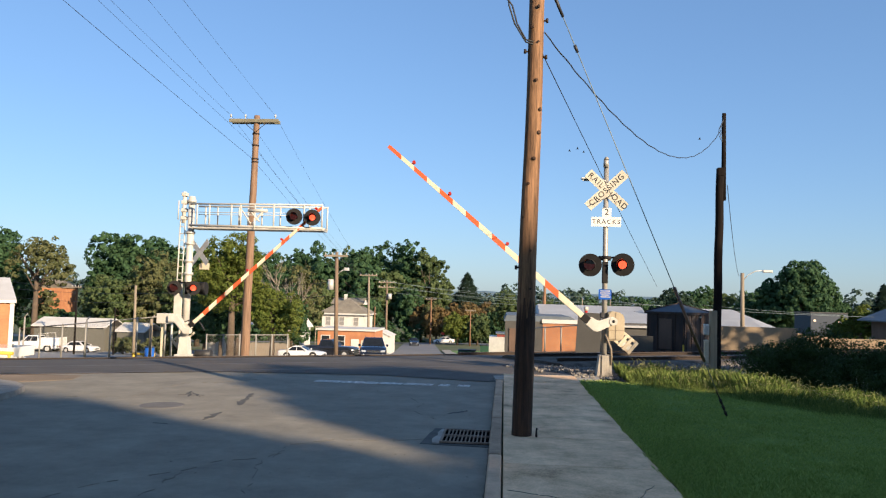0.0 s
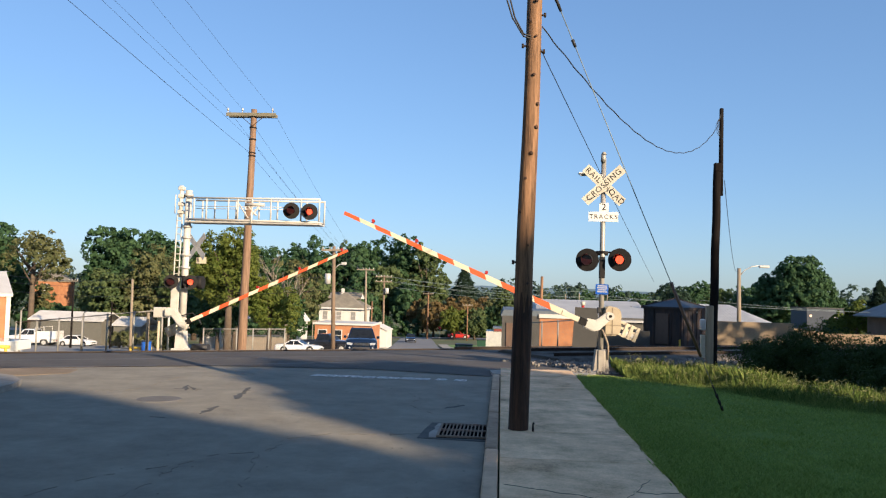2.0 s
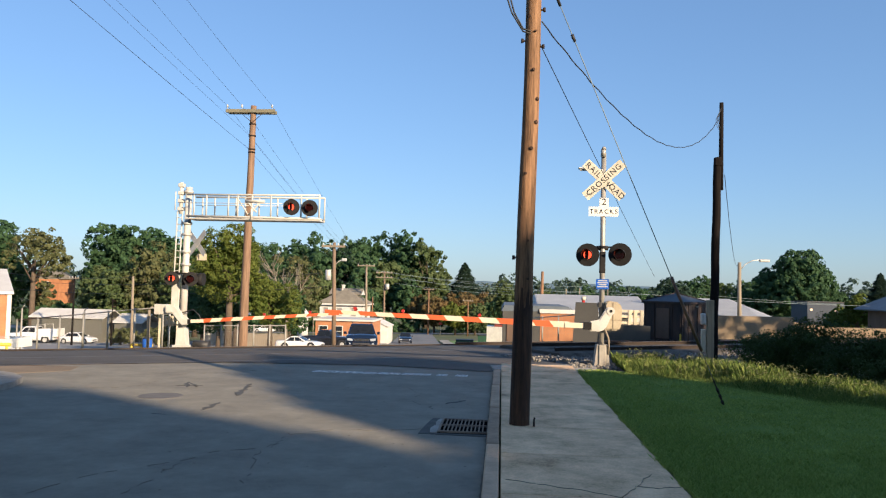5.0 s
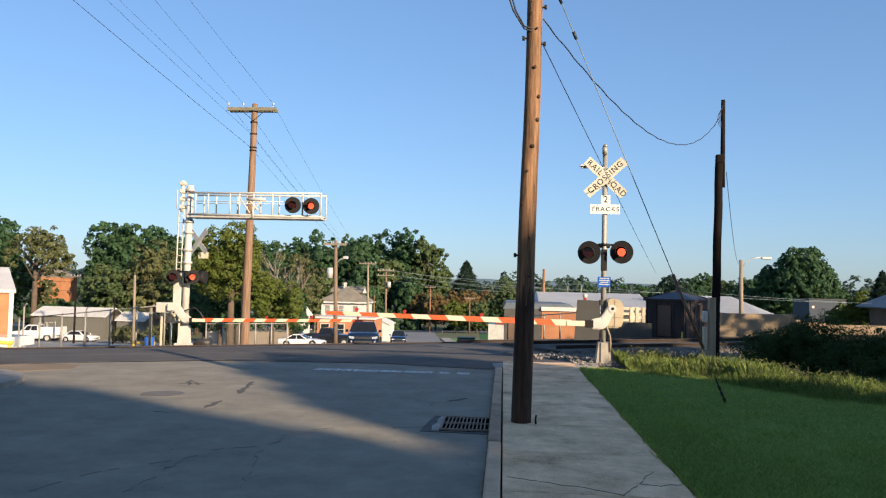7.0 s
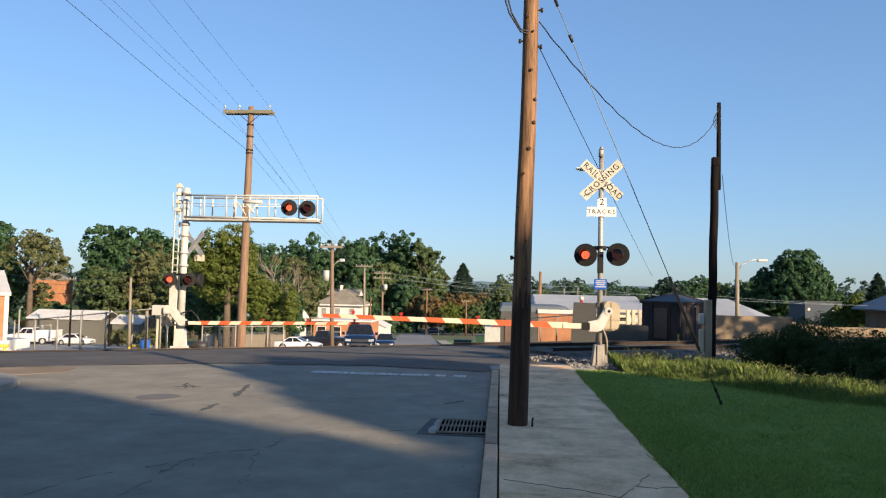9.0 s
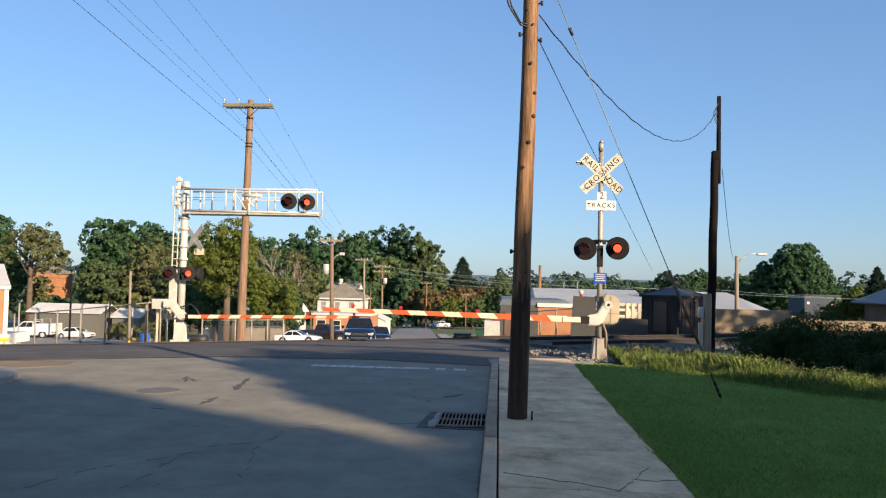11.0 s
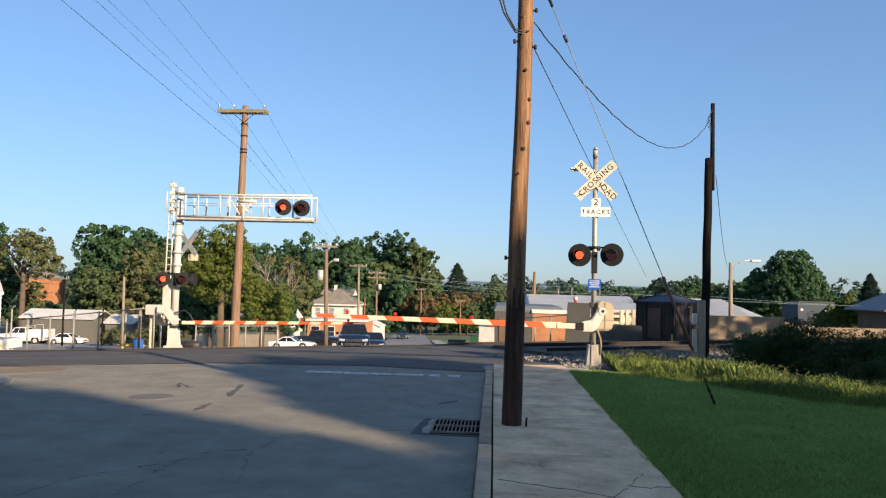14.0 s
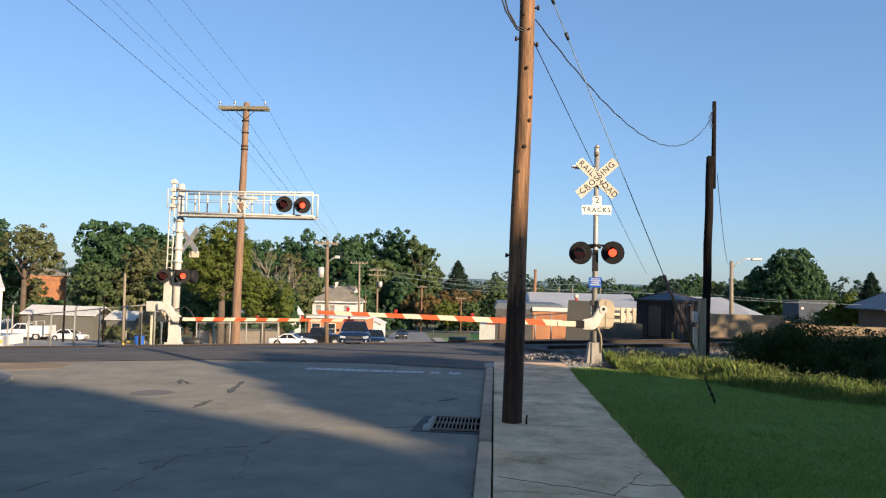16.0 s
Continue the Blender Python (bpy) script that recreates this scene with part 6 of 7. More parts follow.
# ---- street furniture ----
def thin_pole(x, y, top, r, label, arms=(), lean=0.0, material=WOOD_POLE, name="utility_pole", z0=None):
    z0 = fall(x, y) - 0.08 if z0 is None else z0
    p = thing(name, (x, y, z0), label, "utility pole", "utility poles")
    part("shaft", rod(B(), (0, 0, 0), (lean, 0, top - z0), r, r * 0.7, 12), material, p)
    for z, w in arms:
        bm = B()
        box(bm, lean - w / 2, lean + w / 2, -r - 0.12, -r, z - z0 - 0.07, z - z0 + 0.07)
        arm = part("crossarm", bm, WOOD_GREY, p)
        for f in (-0.45, -0.15, 0.2, 0.45):
            bm = rod(B(), (lean + f * w, -r - 0.06, z - z0 + 0.07), (lean + f * w, -r - 0.06, z - z0 + 0.25), 0.05, 0.03, 6)
            part("insulator", bm, GALV, arm)
    return p


p1 = thin_pole(-12.03, 55, 4.75, 0.17, "brown wooden pole with a transformer and street lamp", [(4.45, 1.7)], -0.2, POLE_GREY)
z0 = fall(-12, 55) - 0.08
part("transformer", rod(B(), (-0.55, -0.1, 2.0 - z0), (-0.55, -0.1, 2.75 - z0), 0.22, 0.22, 14), GALV, p1, "pale grey transformer can")
bm = B()
pipe(bm, [(-0.1, 0, 3.1 - z0), (0.2, 0, 3.4 - z0), (0.5, 0, 3.5 - z0)], 0.04, 6)
box(bm, 0.4, 0.75, -0.12, 0.12, 3.4 - z0, 3.62 - z0, 0.03)
part("street_lamp_head", bm, GALV, p1)
thin_pole(-16.75, 95, 4.35, 0.17, "pale wooden pole with a crossarm", [(4.15, 2.2)], -0.2, WOOD_GREY)
p3 = thin_pole(-16.8, 110, 3.9, 0.17, "brown wooden pole with two crossarms and a transformer", [(3.6, 2.4), (2.9, 2.4)], -0.15, POLE_GREY)
z0 = fall(-16.8, 110) - 0.08
part("transformer", rod(B(), (0.35, -0.3, 1.2 - z0), (0.35, -0.3, 2.0 - z0), 0.28, 0.28, 12), GALV, p3)
thin_pole(-16.9, 100, 0.2, 0.12, "short grey weathered wooden pole")
thin_pole(-15.2, 160, 1.5, 0.2, "far brown pole with crossarm", [(1.2, 2.2)])
thin_pole(-6.5, 150, -0.6, 0.15, "far thin grey wooden utility pole", [(-0.8, 2.0)])
thin_pole(-29.65, 60, 1.95, 0.13, "pale thin wooden pole in the yard", [], -0.1, WOOD_GREY)
thin_pole(-52.0, 90, 2.0, 0.13, "thin dark pole in the yard", [(1.7, 1.2)], 0, WOOD_DARK)
thin_pole(-46.0, 88, -0.6, 0.10, "thin dark pole in the yard", [], 0, WOOD_DARK)
thin_pole(2.65, 52, 2.9, 0.13, "thin brown pole behind the workshop", [], 0.05)
thin_pole(8.3, 50, 1.1, 0.08, "thin grey pole beside the warehouse", [], 0, WOOD_GREY)
for x, y, top in ((5.5, 110, 2.2), (9.5, 115, 1.9), (16, 118, 2.0), (12, 120, 2.1), (36, 150, 2.2)):
    thin_pole(x, y, top, 0.12, "far thin grey wooden utility pole", [], 0, WOOD_GREY)
# white-topped warning post
b = thing("marker_post", (4.72, 45, fall(4.72, 45)), "small post with white and red bands", "post")
zt = 0.62 - fall(4.72, 45)
part("stem", rod(B(), (0, 0, 0), (0, 0, zt), 0.05, 0.05, 10), GALV, b)
part("band", rod(B(), (0, 0, zt), (0, 0, zt + 0.5), 0.11, 0.09, 12), CAR_RED, b)
part("cap", rod(B(), (0, 0, zt + 0.5), (0, 0, zt + 0.72), 0.13, 0.13, 12), SIGN_WHITE, b)
# street lamp by the yard wall
z0 = fall(13.5, 45) - 0.08
lamp = thing("street_lamp", (13.52, 45, z0), "wooden street lamp pole with a curved arm", "street lamp")
part("shaft", rod(B(), (0, 0, 0), (-0.02, 0, 3.5 - z0), 0.13, 0.10, 12), WOOD_GREY, lamp)
bm = B()
pipe(bm, [(0.05, 0, 3.1 - z0), (0.3, 0, 3.4 - z0), (0.7, 0, 3.62 - z0), (1.2, 0, 3.68 - z0)], 0.03, 6)
part("arm", bm, GALV, lamp)
part("lamp_head", box(B(), 1.1, 1.65, -0.12, 0.12, 3.55 - z0, 3.70 - z0, 0.04), GALV, lamp)
# wires across the distance
for a, b2, s in (((-12.2, 55, 4.6), (-16.9, 95, 4.3), 0.5), ((-16.9, 95, 4.3), (-16.9, 110, 3.7), 0.3), ((-16.9, 110, 3.7), (-15.2, 160, 1.3), 0.5), ((-16.8, 95, 3.8), (20, 100, 1.4), 0.8), ((-15, 110, 3.0), (20, 118, 0.9), 0.8),
                 ((-60, 85, 1.6), (-12.2, 55, 2.6), 0.9), ((-62, 85, 0.8), (-12.1, 55, 1.6), 0.9), ((20, 80, 1.6), (60, 90, 1.2), 0.6), ((8, 70, 1.8), (60, 80, 1.8), 0.9), ((-60, 85, 2.6), (-29.7, 60, 1.9), 0.5), ((-16.0, 110, 3.6), (12, 112, 2.3), 0.5), ((-15.7, 110, 2.9), (12, 112, 1.6), 0.5), ((-15.9, 110, 2.2), (12, 112, 1.0), 0.6), ((-46, 100, 1.2), (-16.9, 110, 1.6), 0.5), ((-12.2, 55, 2.2), (-16.9, 110, 1.2), 0.4)):
    wire("far_wire", a, b2, s, 0.016, RUBBER if b2[0] < 0 else WIRE_PALE, "thin overhead wire crossing the distance", 14)


FENCE_WIRE = mat("dull fence wire", (0.26, 0.25, 0.22), (0.18, 0.17, 0.15), 0.7, bump=0)


FENCE_POST = mat("dull galvanized fence post", (0.36, 0.34, 0.30), (0.27, 0.255, 0.225), 0.6, 0.2, scale=3, fine=30, bump=0.05)


def mesh_fence(x0, y0, x1, y1, h, label, posts=8, mat_=None):
    mat_ = mat_ or FENCE_POST
    f = thing("chain_link_fence", (x0, y0, fall(x0, y0) - 0.05), label, "fence", "fences")
    z0 = fall(x0, y0) - 0.05
    d = Vector((x1 - x0, y1 - y0, 0))
    for k in range(posts):
        q = d * (k / (posts - 1))
        zz = fall(x0 + q.x, y0 + q.y) - 0.05 - z0
        part("post", rod(B(), (q.x, q.y, zz), (q.x, q.y, zz + h + 0.05), 0.035, 0.035, 8), mat_, f)
    z1 = fall(x1, y1) - 0.05 - z0
    bm = B()
    rod(bm, (0, 0, h), (d.x, d.y, h + z1), 0.025, 0.025, 6)
    rod(bm, (0, 0, 0.1), (d.x, d.y, 0.1 + z1), 0.012, 0.012, 5)
    part("rail", bm, mat_, f)
    # diamond mesh
    L = d.length
    u = d / L
    v = []
    step = 0.11
    n = int((L + h) / step)
    for s in (1, -1):
        for k in range(n):
            a0 = k * step - (h if s > 0 else 0)
            p0, p1 = (a0, 0.05), (a0 + s * h, h)
            for (aa, za), (bb, zb) in ((p0, p1),):
                ca, cb = min(max(aa, 0), L), min(max(bb, 0), L)
                if abs(ca - cb) < 0.05:
                    continue
                fa, fb = (ca - aa) / (bb - aa), (cb - aa) / (bb - aa)
                q0, q1 = u * ca + Vector((0, 0, za + (zb - za) * fa + z1 * ca / L)), u * cb + Vector((0, 0, za + (zb - za) * fb + z1 * cb / L))
                w = Vector((0, 0, 0.0022))
                v += [tuple(q0 - w), tuple(q1 - w), tuple(q1 + w), tuple(q0 + w)]
    cloud("mesh", np.array(v), 4, FENCE_WIRE, f)
    return f


mesh_fence(-14.0, 35.5, -10.6, 37.3, 1.32, "grey chain link fence below the crossing", 6)
mesh_fence(-12.2, 27.0, -21.0, 32.0, 1.6, "tall grey chain link fence along the parking lot", 7)
mesh_fence(1.2, 36.0, 4.6, 33.0, 1.3, "grey chain link fence beside the workshop", 6)
# fence post outriggers and odd posts on the left
for x, y, top, r, m in ((-19.5, 30, 0.40, 0.035, FENCE_POST), (-16.85, 30, 0.36, 0.035, FENCE_POST), (-13.2, 28, 0.55, 0.06, WOOD_GREY), (-12.4, 28, 0.5, 0.04, WHITE_PAINT), (-11.9, 28, 0.6, 0.035, BLUE_SIGN), (-10.8, 25, 0.62, 0.035, CREAM), (-11.4, 27, 0.4, 0.03, BLACK)):
    z = fall(x, y) - 0.05
    b = thing("bollard_post", (x, y, z), "thin upright post at the yard edge", "post", "yard posts")
    part("stem", rod(B(), (0, 0, 0), (0, 0, top - z), r, r, 8), m, b)
    part("cap", rod(B(), (0, 0, top - z), (0.12, 0, top - z + 0.14), r * 0.6, r * 0.4, 6), m, b)
for x, y, w in ((-18.3, 25.6, 2.6), (-15.6, 32.5, 1.0)):
    b = thing("wheel_stop", (x, y, fall(x, y)), "yellow painted steel barrier rail", "barrier", "yellow barriers")
    bm = B()
    rod(bm, (-w / 2, 0, 0.35), (w / 2, 0, 0.35), 0.06, 0.06, 8)
    for s in (-1, 0, 1):
        rod(bm, (s * w * 0.45, 0, -0.05), (s * w * 0.45, 0, 0.35), 0.05, 0.05, 8)
    part("rail", bm, YELLOW, b)
# low white trailer before the brick building
zt = fall(-19.4, 27)
b = thing("flat_trailer", (-19.5, 27.0, zt), "low white flat trailer beside the brick building", "trailer")
part("bed", box(B(), -2.0, 1.9, -0.8, 0.8, 0.30, 0.66, 0.02), CAR_WHITE, b)
part("tail_light", box(B(), 1.62, 1.74, -0.815, -0.79, 0.42, 0.54, 0.01), CAR_RED, b)
for s in (-1, 1):
    wheel = part("wheel", rod(B(), (0.3, s * 0.62, 0.26), (0.3, s * 0.82, 0.26), 0.28, 0.28, 18), TYRE, b)
    part("rim", rod(B(), (0.3, s * 0.82, 0.26), (0.3, s * 0.835, 0.26), 0.16, 0.15, 12), GALV, wheel)
part("jack_stand", rod(B(), (-1.8, 0, -0.12), (-1.8, 0, 0.32), 0.04, 0.04, 8), GALV, b)
# wooden fence by the white car
b = thing("wood_fence", (-24.0, 76, fall(-24.0, 76)), "grey weathered board fence", "fence", "fences")
bd = mesh_of("board", box(B(), -0.09, 0.09, 0, 0.03, 0, 1.5), WOOD_GREY)
for k in range(24):
    o = new("board", bd)
    o.parent, o.location = b, (-2.2 + k * 0.2, 0, random.uniform(-0.05, 0.05))


# ---- vehicles ----
CAR_KINDS = {  # stations (y, half width, sill, shoulder, top); cabin (y and half width at the belt and roof); belt, roof, wheel radius
    "sedan": ([(-2.35, 0.62, 0.34, 0.50, 0.58), (-2.28, 0.80, 0.24, 0.58, 0.68), (-1.9, 0.88, 0.20, 0.66, 0.80), (-1.0, 0.90, 0.20, 0.74, 0.92), (0.2, 0.90, 0.20, 0.78, 0.93), (1.4, 0.90, 0.20, 0.80, 0.96), (2.1, 0.87, 0.22, 0.78, 0.96), (2.32, 0.80, 0.30, 0.70, 0.88), (2.36, 0.70, 0.36, 0.62, 0.74)],
              (-1.05, -0.30, 1.05, 1.78, 0.80, 0.60), 0.92, 1.45, 0.32),
    "suv": ([(-2.30, 0.66, 0.40, 0.66, 0.74), (-2.24, 0.86, 0.30, 0.74, 0.86), (-1.9, 0.93, 0.26, 0.84, 0.98), (-1.05, 0.94, 0.26, 0.92, 1.08), (0.4, 0.94, 0.26, 0.94, 1.08), (1.6, 0.94, 0.26, 0.94, 1.08), (2.2, 0.91, 0.28, 0.92, 1.06), (2.32, 0.84, 0.40, 0.80, 0.96)],
            (-1.10, -0.42, 1.75, 2.22, 0.86, 0.66), 1.06, 1.70, 0.37),
    "sport": ([(-2.2, 0.62, 0.32, 0.44, 0.50), (-2.1, 0.78, 0.22, 0.50, 0.60), (-1.6, 0.85, 0.18, 0.58, 0.70), (-0.8, 0.86, 0.18, 0.66, 0.80), (0.4, 0.86, 0.18, 0.70, 0.82), (1.4, 0.86, 0.18, 0.72, 0.86), (2.0, 0.84, 0.22, 0.70, 0.86), (2.15, 0.78, 0.32, 0.62, 0.80)],
              (-0.85, -0.05, 0.75, 1.55, 0.76, 0.56), 0.80, 1.25, 0.31),
    "pickup": ([(-2.8, 0.76, 0.44, 0.74, 0.82), (-2.74, 0.94, 0.36, 0.84, 0.98), (-2.3, 0.97, 0.32, 0.96, 1.10), (-1.1, 0.98, 0.32, 1.06, 1.20), (0.9, 0.98, 0.32, 1.06, 1.20), (1.0, 0.98, 0.32, 1.10, 1.22), (2.7, 0.97, 0.36, 1.10, 1.22), (2.8, 0.93, 0.46, 1.0, 1.18)],
               (-1.05, -0.45, 0.75, 0.95, 0.88, 0.68), 1.18, 1.85, 0.38)}


def car(kind, paint, label, m, name="car", group="cars"):
    """A car facing -y, its wheels on z = 0: a lofted body, a cabin with set-in panes, wheels in dark arches."""
    c = thing(name, m, label, name.replace("_", " "), group)
    stations, (fr, ft, rt, rr, k, t), belt, roof, R = CAR_KINDS[kind]
    bm = B()
    rings = []
    for y, w, zs, zm, zt in stations:
        half = [(w * 0.55, zs - 0.02), (w * 0.94, zs), (w, zs + 0.12), (w, zm), (w * 0.95, zm + (zt - zm) * 0.65), (w * 0.80, zt), (w * 0.35, zt + 0.03)]
        rings.append([bm.verts.new((x, y, z)) for x, z in half] + [bm.verts.new((-x, y, z)) for x, z in half[::-1]])
    n = len(rings[0])
    for p, q in zip(rings, rings[1:]):
        for i in range(n):
            bm.faces.new((p[i], q[i], q[(i + 1) % n], p[(i + 1) % n])).smooth = True
    bm.faces.new(rings[0])
    bm.faces.new(rings[-1][::-1])
    bmesh.ops.recalc_face_normals(bm, faces=bm.faces[:])
    part("body", bm, paint, c)
    lo = [Vector(p) for p in ((-k, fr, belt - 0.06), (k, fr, belt - 0.06), (k, rr, belt - 0.06), (-k, rr, belt - 0.06))]
    hi = [Vector(p) for p in ((-t, ft, roof - 0.06), (t, ft, roof - 0.06), (t, rt, roof - 0.06), (-t, rt, roof - 0.06))]
    bm = B()
    a, b = [bm.verts.new(p) for p in lo], [bm.verts.new(p) for p in hi]
    for i in range(4):
        bm.faces.new((a[i], a[(i + 1) % 4], b[(i + 1) % 4], b[i]))
    top = [bm.verts.new((x * 0.86, y + s * 0.14, roof)) for (x, y, z), s in zip(hi, (1, 1, -1, -1))]
    for i in range(4):
        bm.faces.new((b[i], b[(i + 1) % 4], top[(i + 1) % 4], top[i]))
    bm.faces.new(top)
    part("roof", bm, paint, c)

    def pane(nm, i, u0, u1, v0=0.12, v1=0.94):
        p, q, r, s = lo[i], lo[(i + 1) % 4], hi[(i + 1) % 4], hi[i]
        at = [(p.lerp(q, u)).lerp(s.lerp(r, u), v) for u, v in ((u0, v0), (u1, v0), (u1, v1), (u0, v1))]
        nrm = (at[1] - at[0]).cross(at[3] - at[0]).normalized() * 0.008
        bm = B()
        f, g = [bm.verts.new(x - nrm * 0.5) for x in at], [bm.verts.new(x + nrm) for x in at]
        bm.faces.new(g)
        for e in range(4):
            bm.faces.new((f[e], f[(e + 1) % 4], g[(e + 1) % 4], g[e]))
        part(nm, bm, CAR_GLASS, c, "dark tinted glass")
    pane("windscreen", 0, 0.06, 0.94)
    pane("rear_window", 2, 0.07, 0.93, 0.2)
    for i, cuts in ((1, ((0.10, 0.46), (0.50, 0.90))), (3, ((0.10, 0.50), (0.54, 0.90)))):
        for u0, u1 in cuts:
            pane("side_window", i, u0, u1, 0.16, 0.92)
    y0, w0 = stations[0][0], stations[1][1]
    zt = stations[1][4]
    if kind == "suv":
        for s in (-1, 1):
            part("roof_rail", rod(B(), (s * (t - 0.06), ft + 0.25, roof + 0.05), (s * (t - 0.06), rt - 0.1, roof + 0.05), 0.022, 0.022, 6), CHROME, c)
    if kind == "pickup":
        part("bed_liner", box(B(), -0.84, 0.84, 1.05, 2.68, 1.235, 1.255), BLACK, c)
    for s in (-1, 1):
        bm = B()
        prism(bm, [(s * (w0 - 0.02), zt - 0.10), (s * (w0 - 0.36), zt - 0.14), (s * (w0 - 0.34), zt - 0.26), (s * (w0 - 0.04), zt - 0.24)], "y", y0 - 0.01, y0 + 0.16)
        part("headlight", bm, HEADLIGHT, c)
        part("fog_lamp", rod(B(), (s * (w0 - 0.18), y0 - 0.015, zt - 0.42), (s * (w0 - 0.18), y0 + 0.1, zt - 0.42), 0.05, 0.05, 10), HEADLIGHT, c)
        part("tail_light", box(B(), s * (w0 - 0.10) - 0.10, s * (w0 - 0.10) + 0.10, stations[-1][0] - 0.12, stations[-1][0] + 0.015, belt - 0.28, belt - 0.10, 0.02), CAR_RED, c)
        part("mirror", box(B(), s * (k + 0.14) - 0.09, s * (k + 0.14) + 0.09, fr + 0.15, fr + 0.26, belt - 0.03, belt + 0.13, 0.03), paint, c)
    grille = part("grille", box(B(), -w0 + 0.40, w0 - 0.40, y0 - 0.012, y0 + 0.1, zt - 0.28, zt - 0.13, 0.015), BLACK, c)
    if kind in ("suv", "pickup"):
        for z in (zt - 0.17, zt - 0.23):
            part("chrome_bar", box(B(), -w0 + 0.42, w0 - 0.42, y0 - 0.02, y0 - 0.012, z - 0.012, z + 0.012), CHROME, grille)
    part("lower_grille", box(B(), -w0 + 0.34, w0 - 0.34, y0 - 0.012, y0 + 0.1, zt - 0.48, zt - 0.37, 0.015), BLACK, c)
    w = stations[3][1]
    for s in (-1, 1):
        for yy in (y0 + 0.92, stations[-1][0] - 0.92):
            part("wheel_arch", rod(B(), (s * (w - 0.25), yy, R + 0.03), (s * (w + 0.004), yy, R + 0.03), R * 1.16, R * 1.16, 20), BLACK, c)
            wheel = part("wheel", rod(B(), (s * (w - 0.22), yy, R), (s * (w + 0.012), yy, R), R, R, 20), TYRE, c)
            part("rim", rod(B(), (s * (w + 0.012), yy, R), (s * (w + 0.024), yy, R), R * 0.64, R * 0.6, 16), GALV, wheel)
    return c


def on(x, y, turn=0.0, lift=0.02, slope=True):
    """A pose on the land for a car that faces turn degrees off -y."""
    r = radians(turn)
    f = Vector((math.sin(r), -math.cos(r), 0))
    a, b = fall(x - f.x * 1.4, y - f.y * 1.4), fall(x + f.x * 1.4, y + f.y * 1.4)
    pitch = math.degrees(math.atan2(b - a, 2.8)) if slope else 0.0
    return Matrix.Translation((x, y, fall(x, y) + lift)) @ pose(0, 0, 0, 0, 0, turn) @ pose(0, 0, 0, -pitch, 0, 0)


suv = car("suv", CAR_BLUE, "dark blue sport utility car driving up to the gate", on(-9.84, 58))
sedan = car("sedan", CAR_BLUE, "dark blue sedan driving up behind the other car", on(-17.4, 150))
sedan_late = car("sedan", CAR_BLACK, "black sedan coming along the far street", on(-18, 172))
car("sport", CAR_WHITE, "white sports coupe parked at the roadside", on(-19.0, 72, 88))
car("pickup", CAR_BLACK, "black pickup truck parked behind the coupe", on(-17.4, 77, 80), "pickup_truck")
car("sedan", CAR_MAROON, "dark red car parked beside the building", on(-16.6, 86, 20))
truck = car("pickup", CAR_WHITE, "white utility truck parked in the lot", on(-61.5, 97, -84) @ Matrix.Scale(1.18, 4), "pickup_truck")
part("service_body", box(B(), -1.0, 1.0, 1.12, 3.15, 0.72, 1.62, 0.03), CAR_WHITE, truck, "white boxy service body")
for s in (-0.9, 0.9):
    part("ladder_rack", pipe(B(), [(s, 0.9, 1.55), (s, 0.9, 2.05), (s, 1.9, 2.05), (s, 1.9, 1.6)], 0.035, 6), GALV, truck)
car("sedan", CAR_WHITE, "white sedan parked in the lot", on(-54.6, 96, 86))
car("sport", CAR_WHITE, "white car parked by the brick building", on(-33.0, 47, 90))
red_car = car("sedan", CAR_RED, "red car passing on the cross street", on(-33, 167, 90))
white_car = car("sedan", CAR_WHITE, "white car passing on the cross street", on(-13.8, 169, -90))
white_suv = car("suv", CAR_WHITE, "white sport utility car passing on the cross street", on(-50, 167, 90))
dark_car = car("sedan", CAR_BLACK, "black car passing on the cross street", on(-50, 167, 90))
white_late = car("sedan", CAR_WHITE, "white car passing on the cross street", on(20, 169, -90))
# barrel in the yard
b = thing("barrel", (-15.2, 32.2, fall(-15.2, 32.2)), "blue plastic barrel in the yard", "barrel")
part("drum", rod(B(), (0, 0, -0.05), (0, 0, 0.62), 0.2, 0.2, 16), BLUE_SIGN, b)
part("lid", rod(B(), (0, 0, 0.62), (0, 0, 0.67), 0.21, 0.2, 16), BLACK, b)
# stop sign at the cross street
b = thing("stop_sign", (-12.4, 158, fall(-12.4, 158)), "red octagonal sign on a thin post at the junction", "road sign")
part("stem", rod(B(), (0, 0, 0), (0, 0, 2.4), 0.04, 0.04, 8), GALV, b)
part("face", rod(B(), (0, -0.05, 2.4), (0, -0.08, 2.4), 0.42, 0.42, 8), CAR_RED, b)

# birds
birds = []
for k in range(4):
    b = thing("bird", (5, 60, 13), "small dark bird flying across the sky", "bird", "birds")
    bm = B()
    rod(bm, (-0.11, 0, 0), (0.07, 0, 0.01), 0.012, 0.032, 8)
    rod(bm, (0.07, 0, 0.01), (0.12, 0, 0.0), 0.032, 0.01, 8)
    part("body", bm, BLACK, b)
    for s in (-1, 1):
        bm = B()
        prism(bm, [(-0.04, 0.0), (0.045, 0.0), (0.015, s * 0.20), (-0.03, s * 0.19)], "z", 0.0, 0.008)
        part("wing", bm, BLACK, b, m=pose(0, 0, 0.02, s * 28, 0, 0))
    birds.append(b)


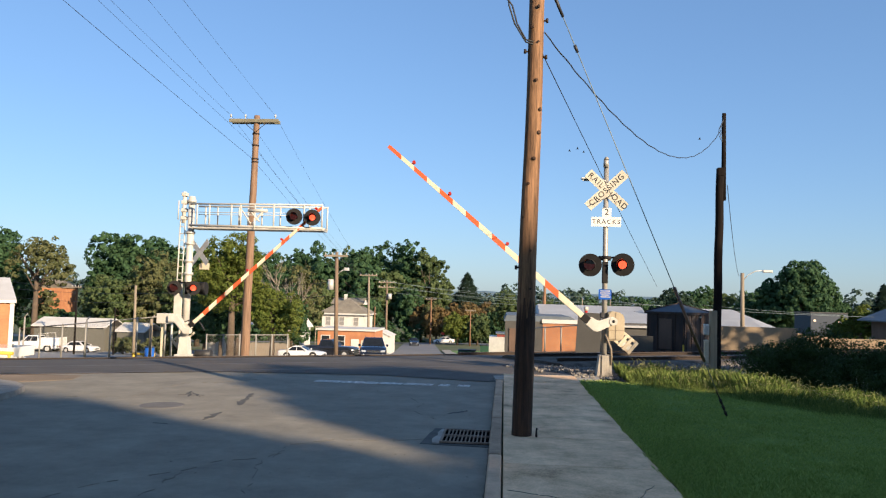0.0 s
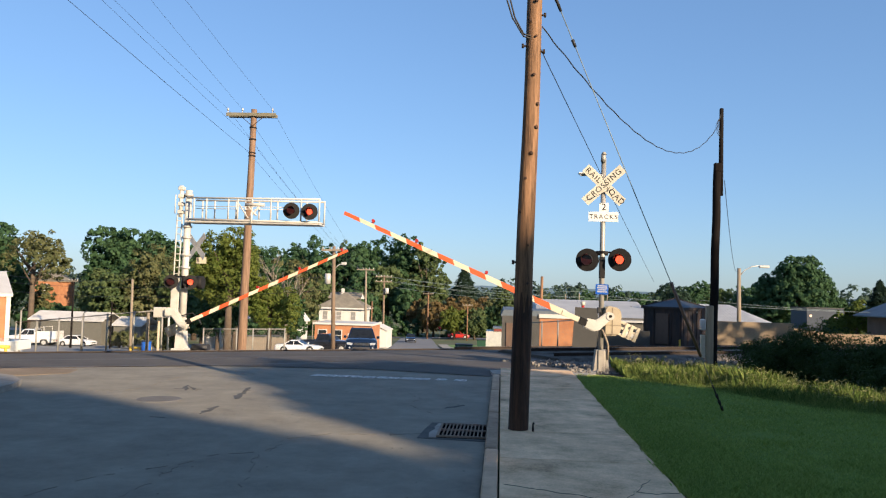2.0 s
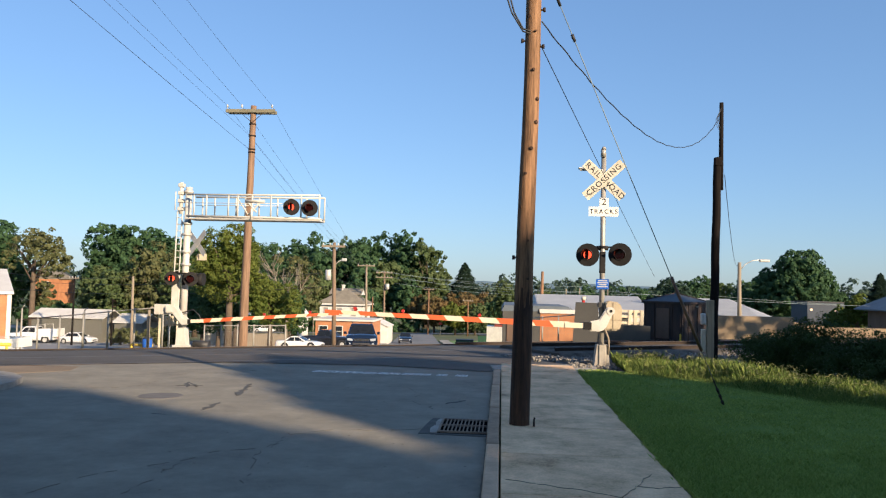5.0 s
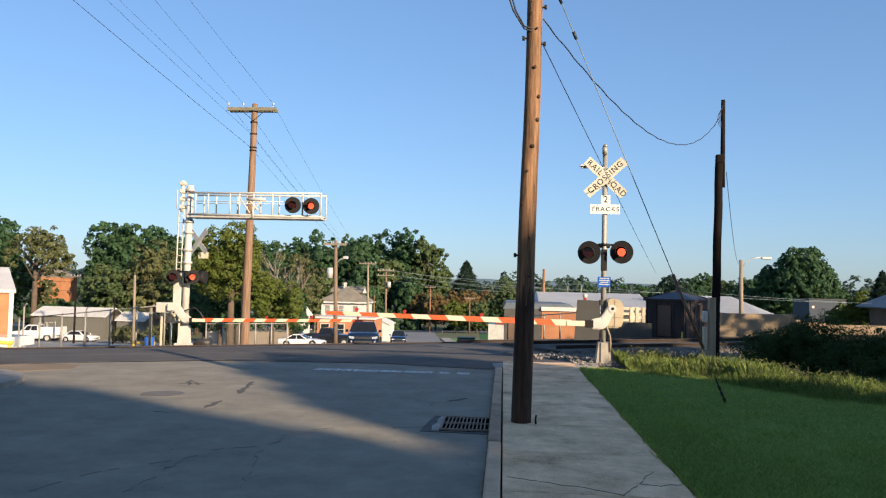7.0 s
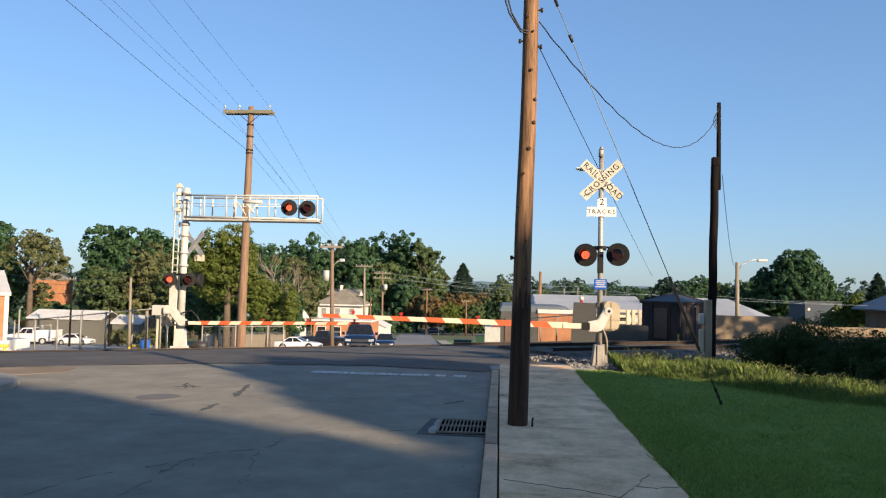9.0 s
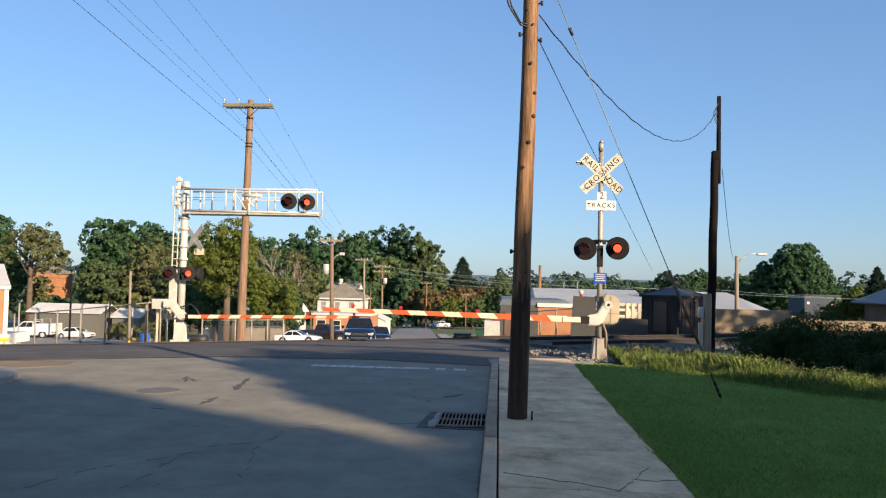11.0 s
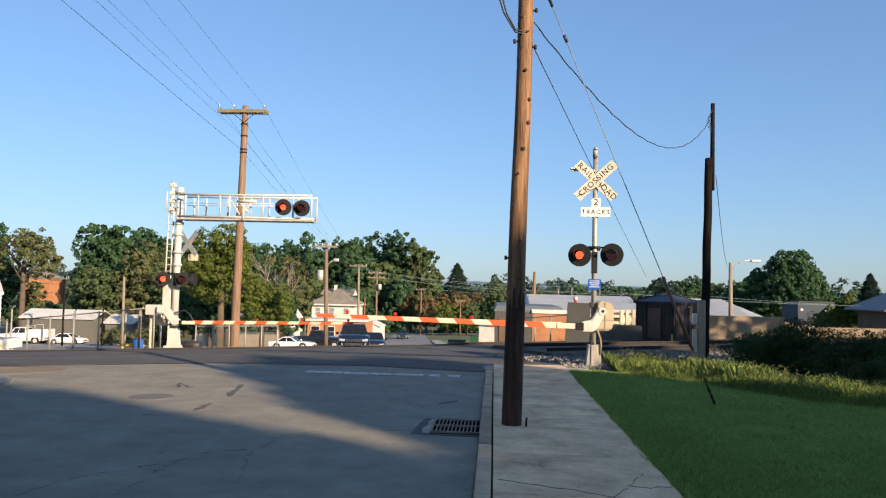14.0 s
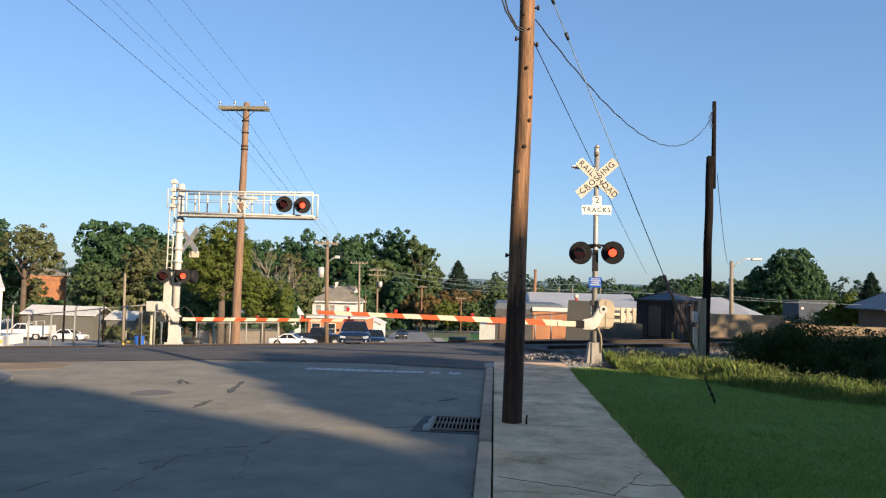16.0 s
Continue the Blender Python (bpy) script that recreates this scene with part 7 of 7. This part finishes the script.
# ---- what moves ----
def motions():
    # gate arms come down and rest
    fall_near = [(0, 39.2), (0.5, 34.5), (1, 30.06), (1.5, 26.2), (2, 22.05), (2.5, 17.9), (3, 13.95), (3.5, 10.34), (4, 6.57), (4.5, 3.1), (5.0, 0.7), (5.4, 0.0), (6, 0.0), (16, 0.0)]
    walk(gate_near, [(t, pose(2.33, MY, 1.236, 0, a, 0)) for t, a in fall_near])
    fall_far = [(0, 41.8), (0.5, 36.9), (1, 32.2), (1.5, 28.0), (2, 24.0), (2.5, 20.3), (3, 17.0), (3.5, 13.6), (4, 10.2), (4.5, 6.6), (5.0, 3.2), (5.5, 0.6), (5.9, 0.0), (6.5, 0.0), (16, 0.0)]
    walk(gate_far, [(t, pose(-9.92, CY, 0.551, 0, -a, 0)) for t, a in fall_far])
    # added flasher shutters hide the ever-lit lenses, right and left in turn
    for sh, side, turned in FLASHERS:
        rows = []
        t, state = 0.0, "R"
        switch = []
        k = -1
        while True:
            a, b = 0.6 + 1.235 * k, 0.6 + 1.235 * k + 0.68
            switch += [(a, "R"), (b, "L")]
            k += 1
            if a > 16:
                break
        def angle(s):
            return -turned if s == side else 0.0
        rows = [(0.0, angle("R"))]
        for a, s in switch:
            if 0.03 < a < 15.9:
                other = "L" if s == "R" else "R"
                rows += [(a - 0.05, angle(other)), (a + 0.05, angle(s))]
        rows.append((16.0, rows[-1][1]))
        rows = [r for i, r in enumerate(rows) if i == 0 or r[0] > rows[i - 1][0] + 0.02]
        walk(sh, [(t, pose(0, -0.14, 0, 0, 0, a)) for t, a in rows])
    # cars on the street
    walk(suv, [(t, on(x, y, 10)) for t, x, y in ((0, -9.5, 56), (0.5, -9.1, 52.6), (1, -8.8, 49.8), (1.5, -8.6, 47.9), (2.2, -8.55, 47.1), (3, -8.55, 47), (16, -8.55, 47))])
    walk(sedan, [(t, on(x, y, 8)) for t, x, y in ((0, -17.4, 150), (1.5, -16.04, 138), (3.5, -14.3, 120), (5, -13.2, 106), (6.5, -12.2, 92), (7, -11.95, 88), (8, -11.3, 80), (9, -10.7, 72), (10.2, -9.9, 64), (11.5, -9.35, 60.2), (12, -9.33, 60), (16, -9.33, 60))])
    walk(sedan_late, [(t, on(x, y, 5)) for t, x, y in ((0, -60, 168.5), (9.5, -40, 168.5), (10.5, -24, 168), (11.2, -18.6, 160), (12, -16.8, 150), (14, -15.35, 131), (16, -14.1, 118))])
    walk(red_car, [(t, on(x, 166.3, 90)) for t, x in ((0, -33.2), (1, -21.0), (1.5, -14.9), (4, 15.6), (8, 64), (16, 75))])
    walk(white_car, [(t, on(x, 169.5, -90)) for t, x in ((0, -13.0), (0.5, -16.6), (1.5, -24.3), (4, -45), (9, -80), (16, -110))])
    walk(white_suv, [(t, on(x, 166.3, 90)) for t, x in ((0, -58.6), (3, -21.1), (3.5, -14.9), (6, 16), (10, 62), (16, 72))])
    walk(dark_car, [(t, on(x, 166.3, 90)) for t, x in ((0, -100), (6, -52), (9, -13.9), (11, 12), (14, 40), (16, 60))])
    walk(white_late, [(t, on(x, 169.5, -90)) for t, x in ((0, 74), (6, 40), (11, -13), (12, -23), (14, -45), (16, -70))])
    for b, (x, z, dz) in zip(birds, ((4.83, 13.33, 0.4), (5.44, 13.51, 0.5), (5.93, 13.25, 0.7), (14.76, 14.37, 0.2))):
        walk(b, [(0, pose(x, 60, z)), (1.5, pose(x + 20.0, 60, z + dz)), (16, pose(x + 213, 60, z + dz * 10))])


motions()
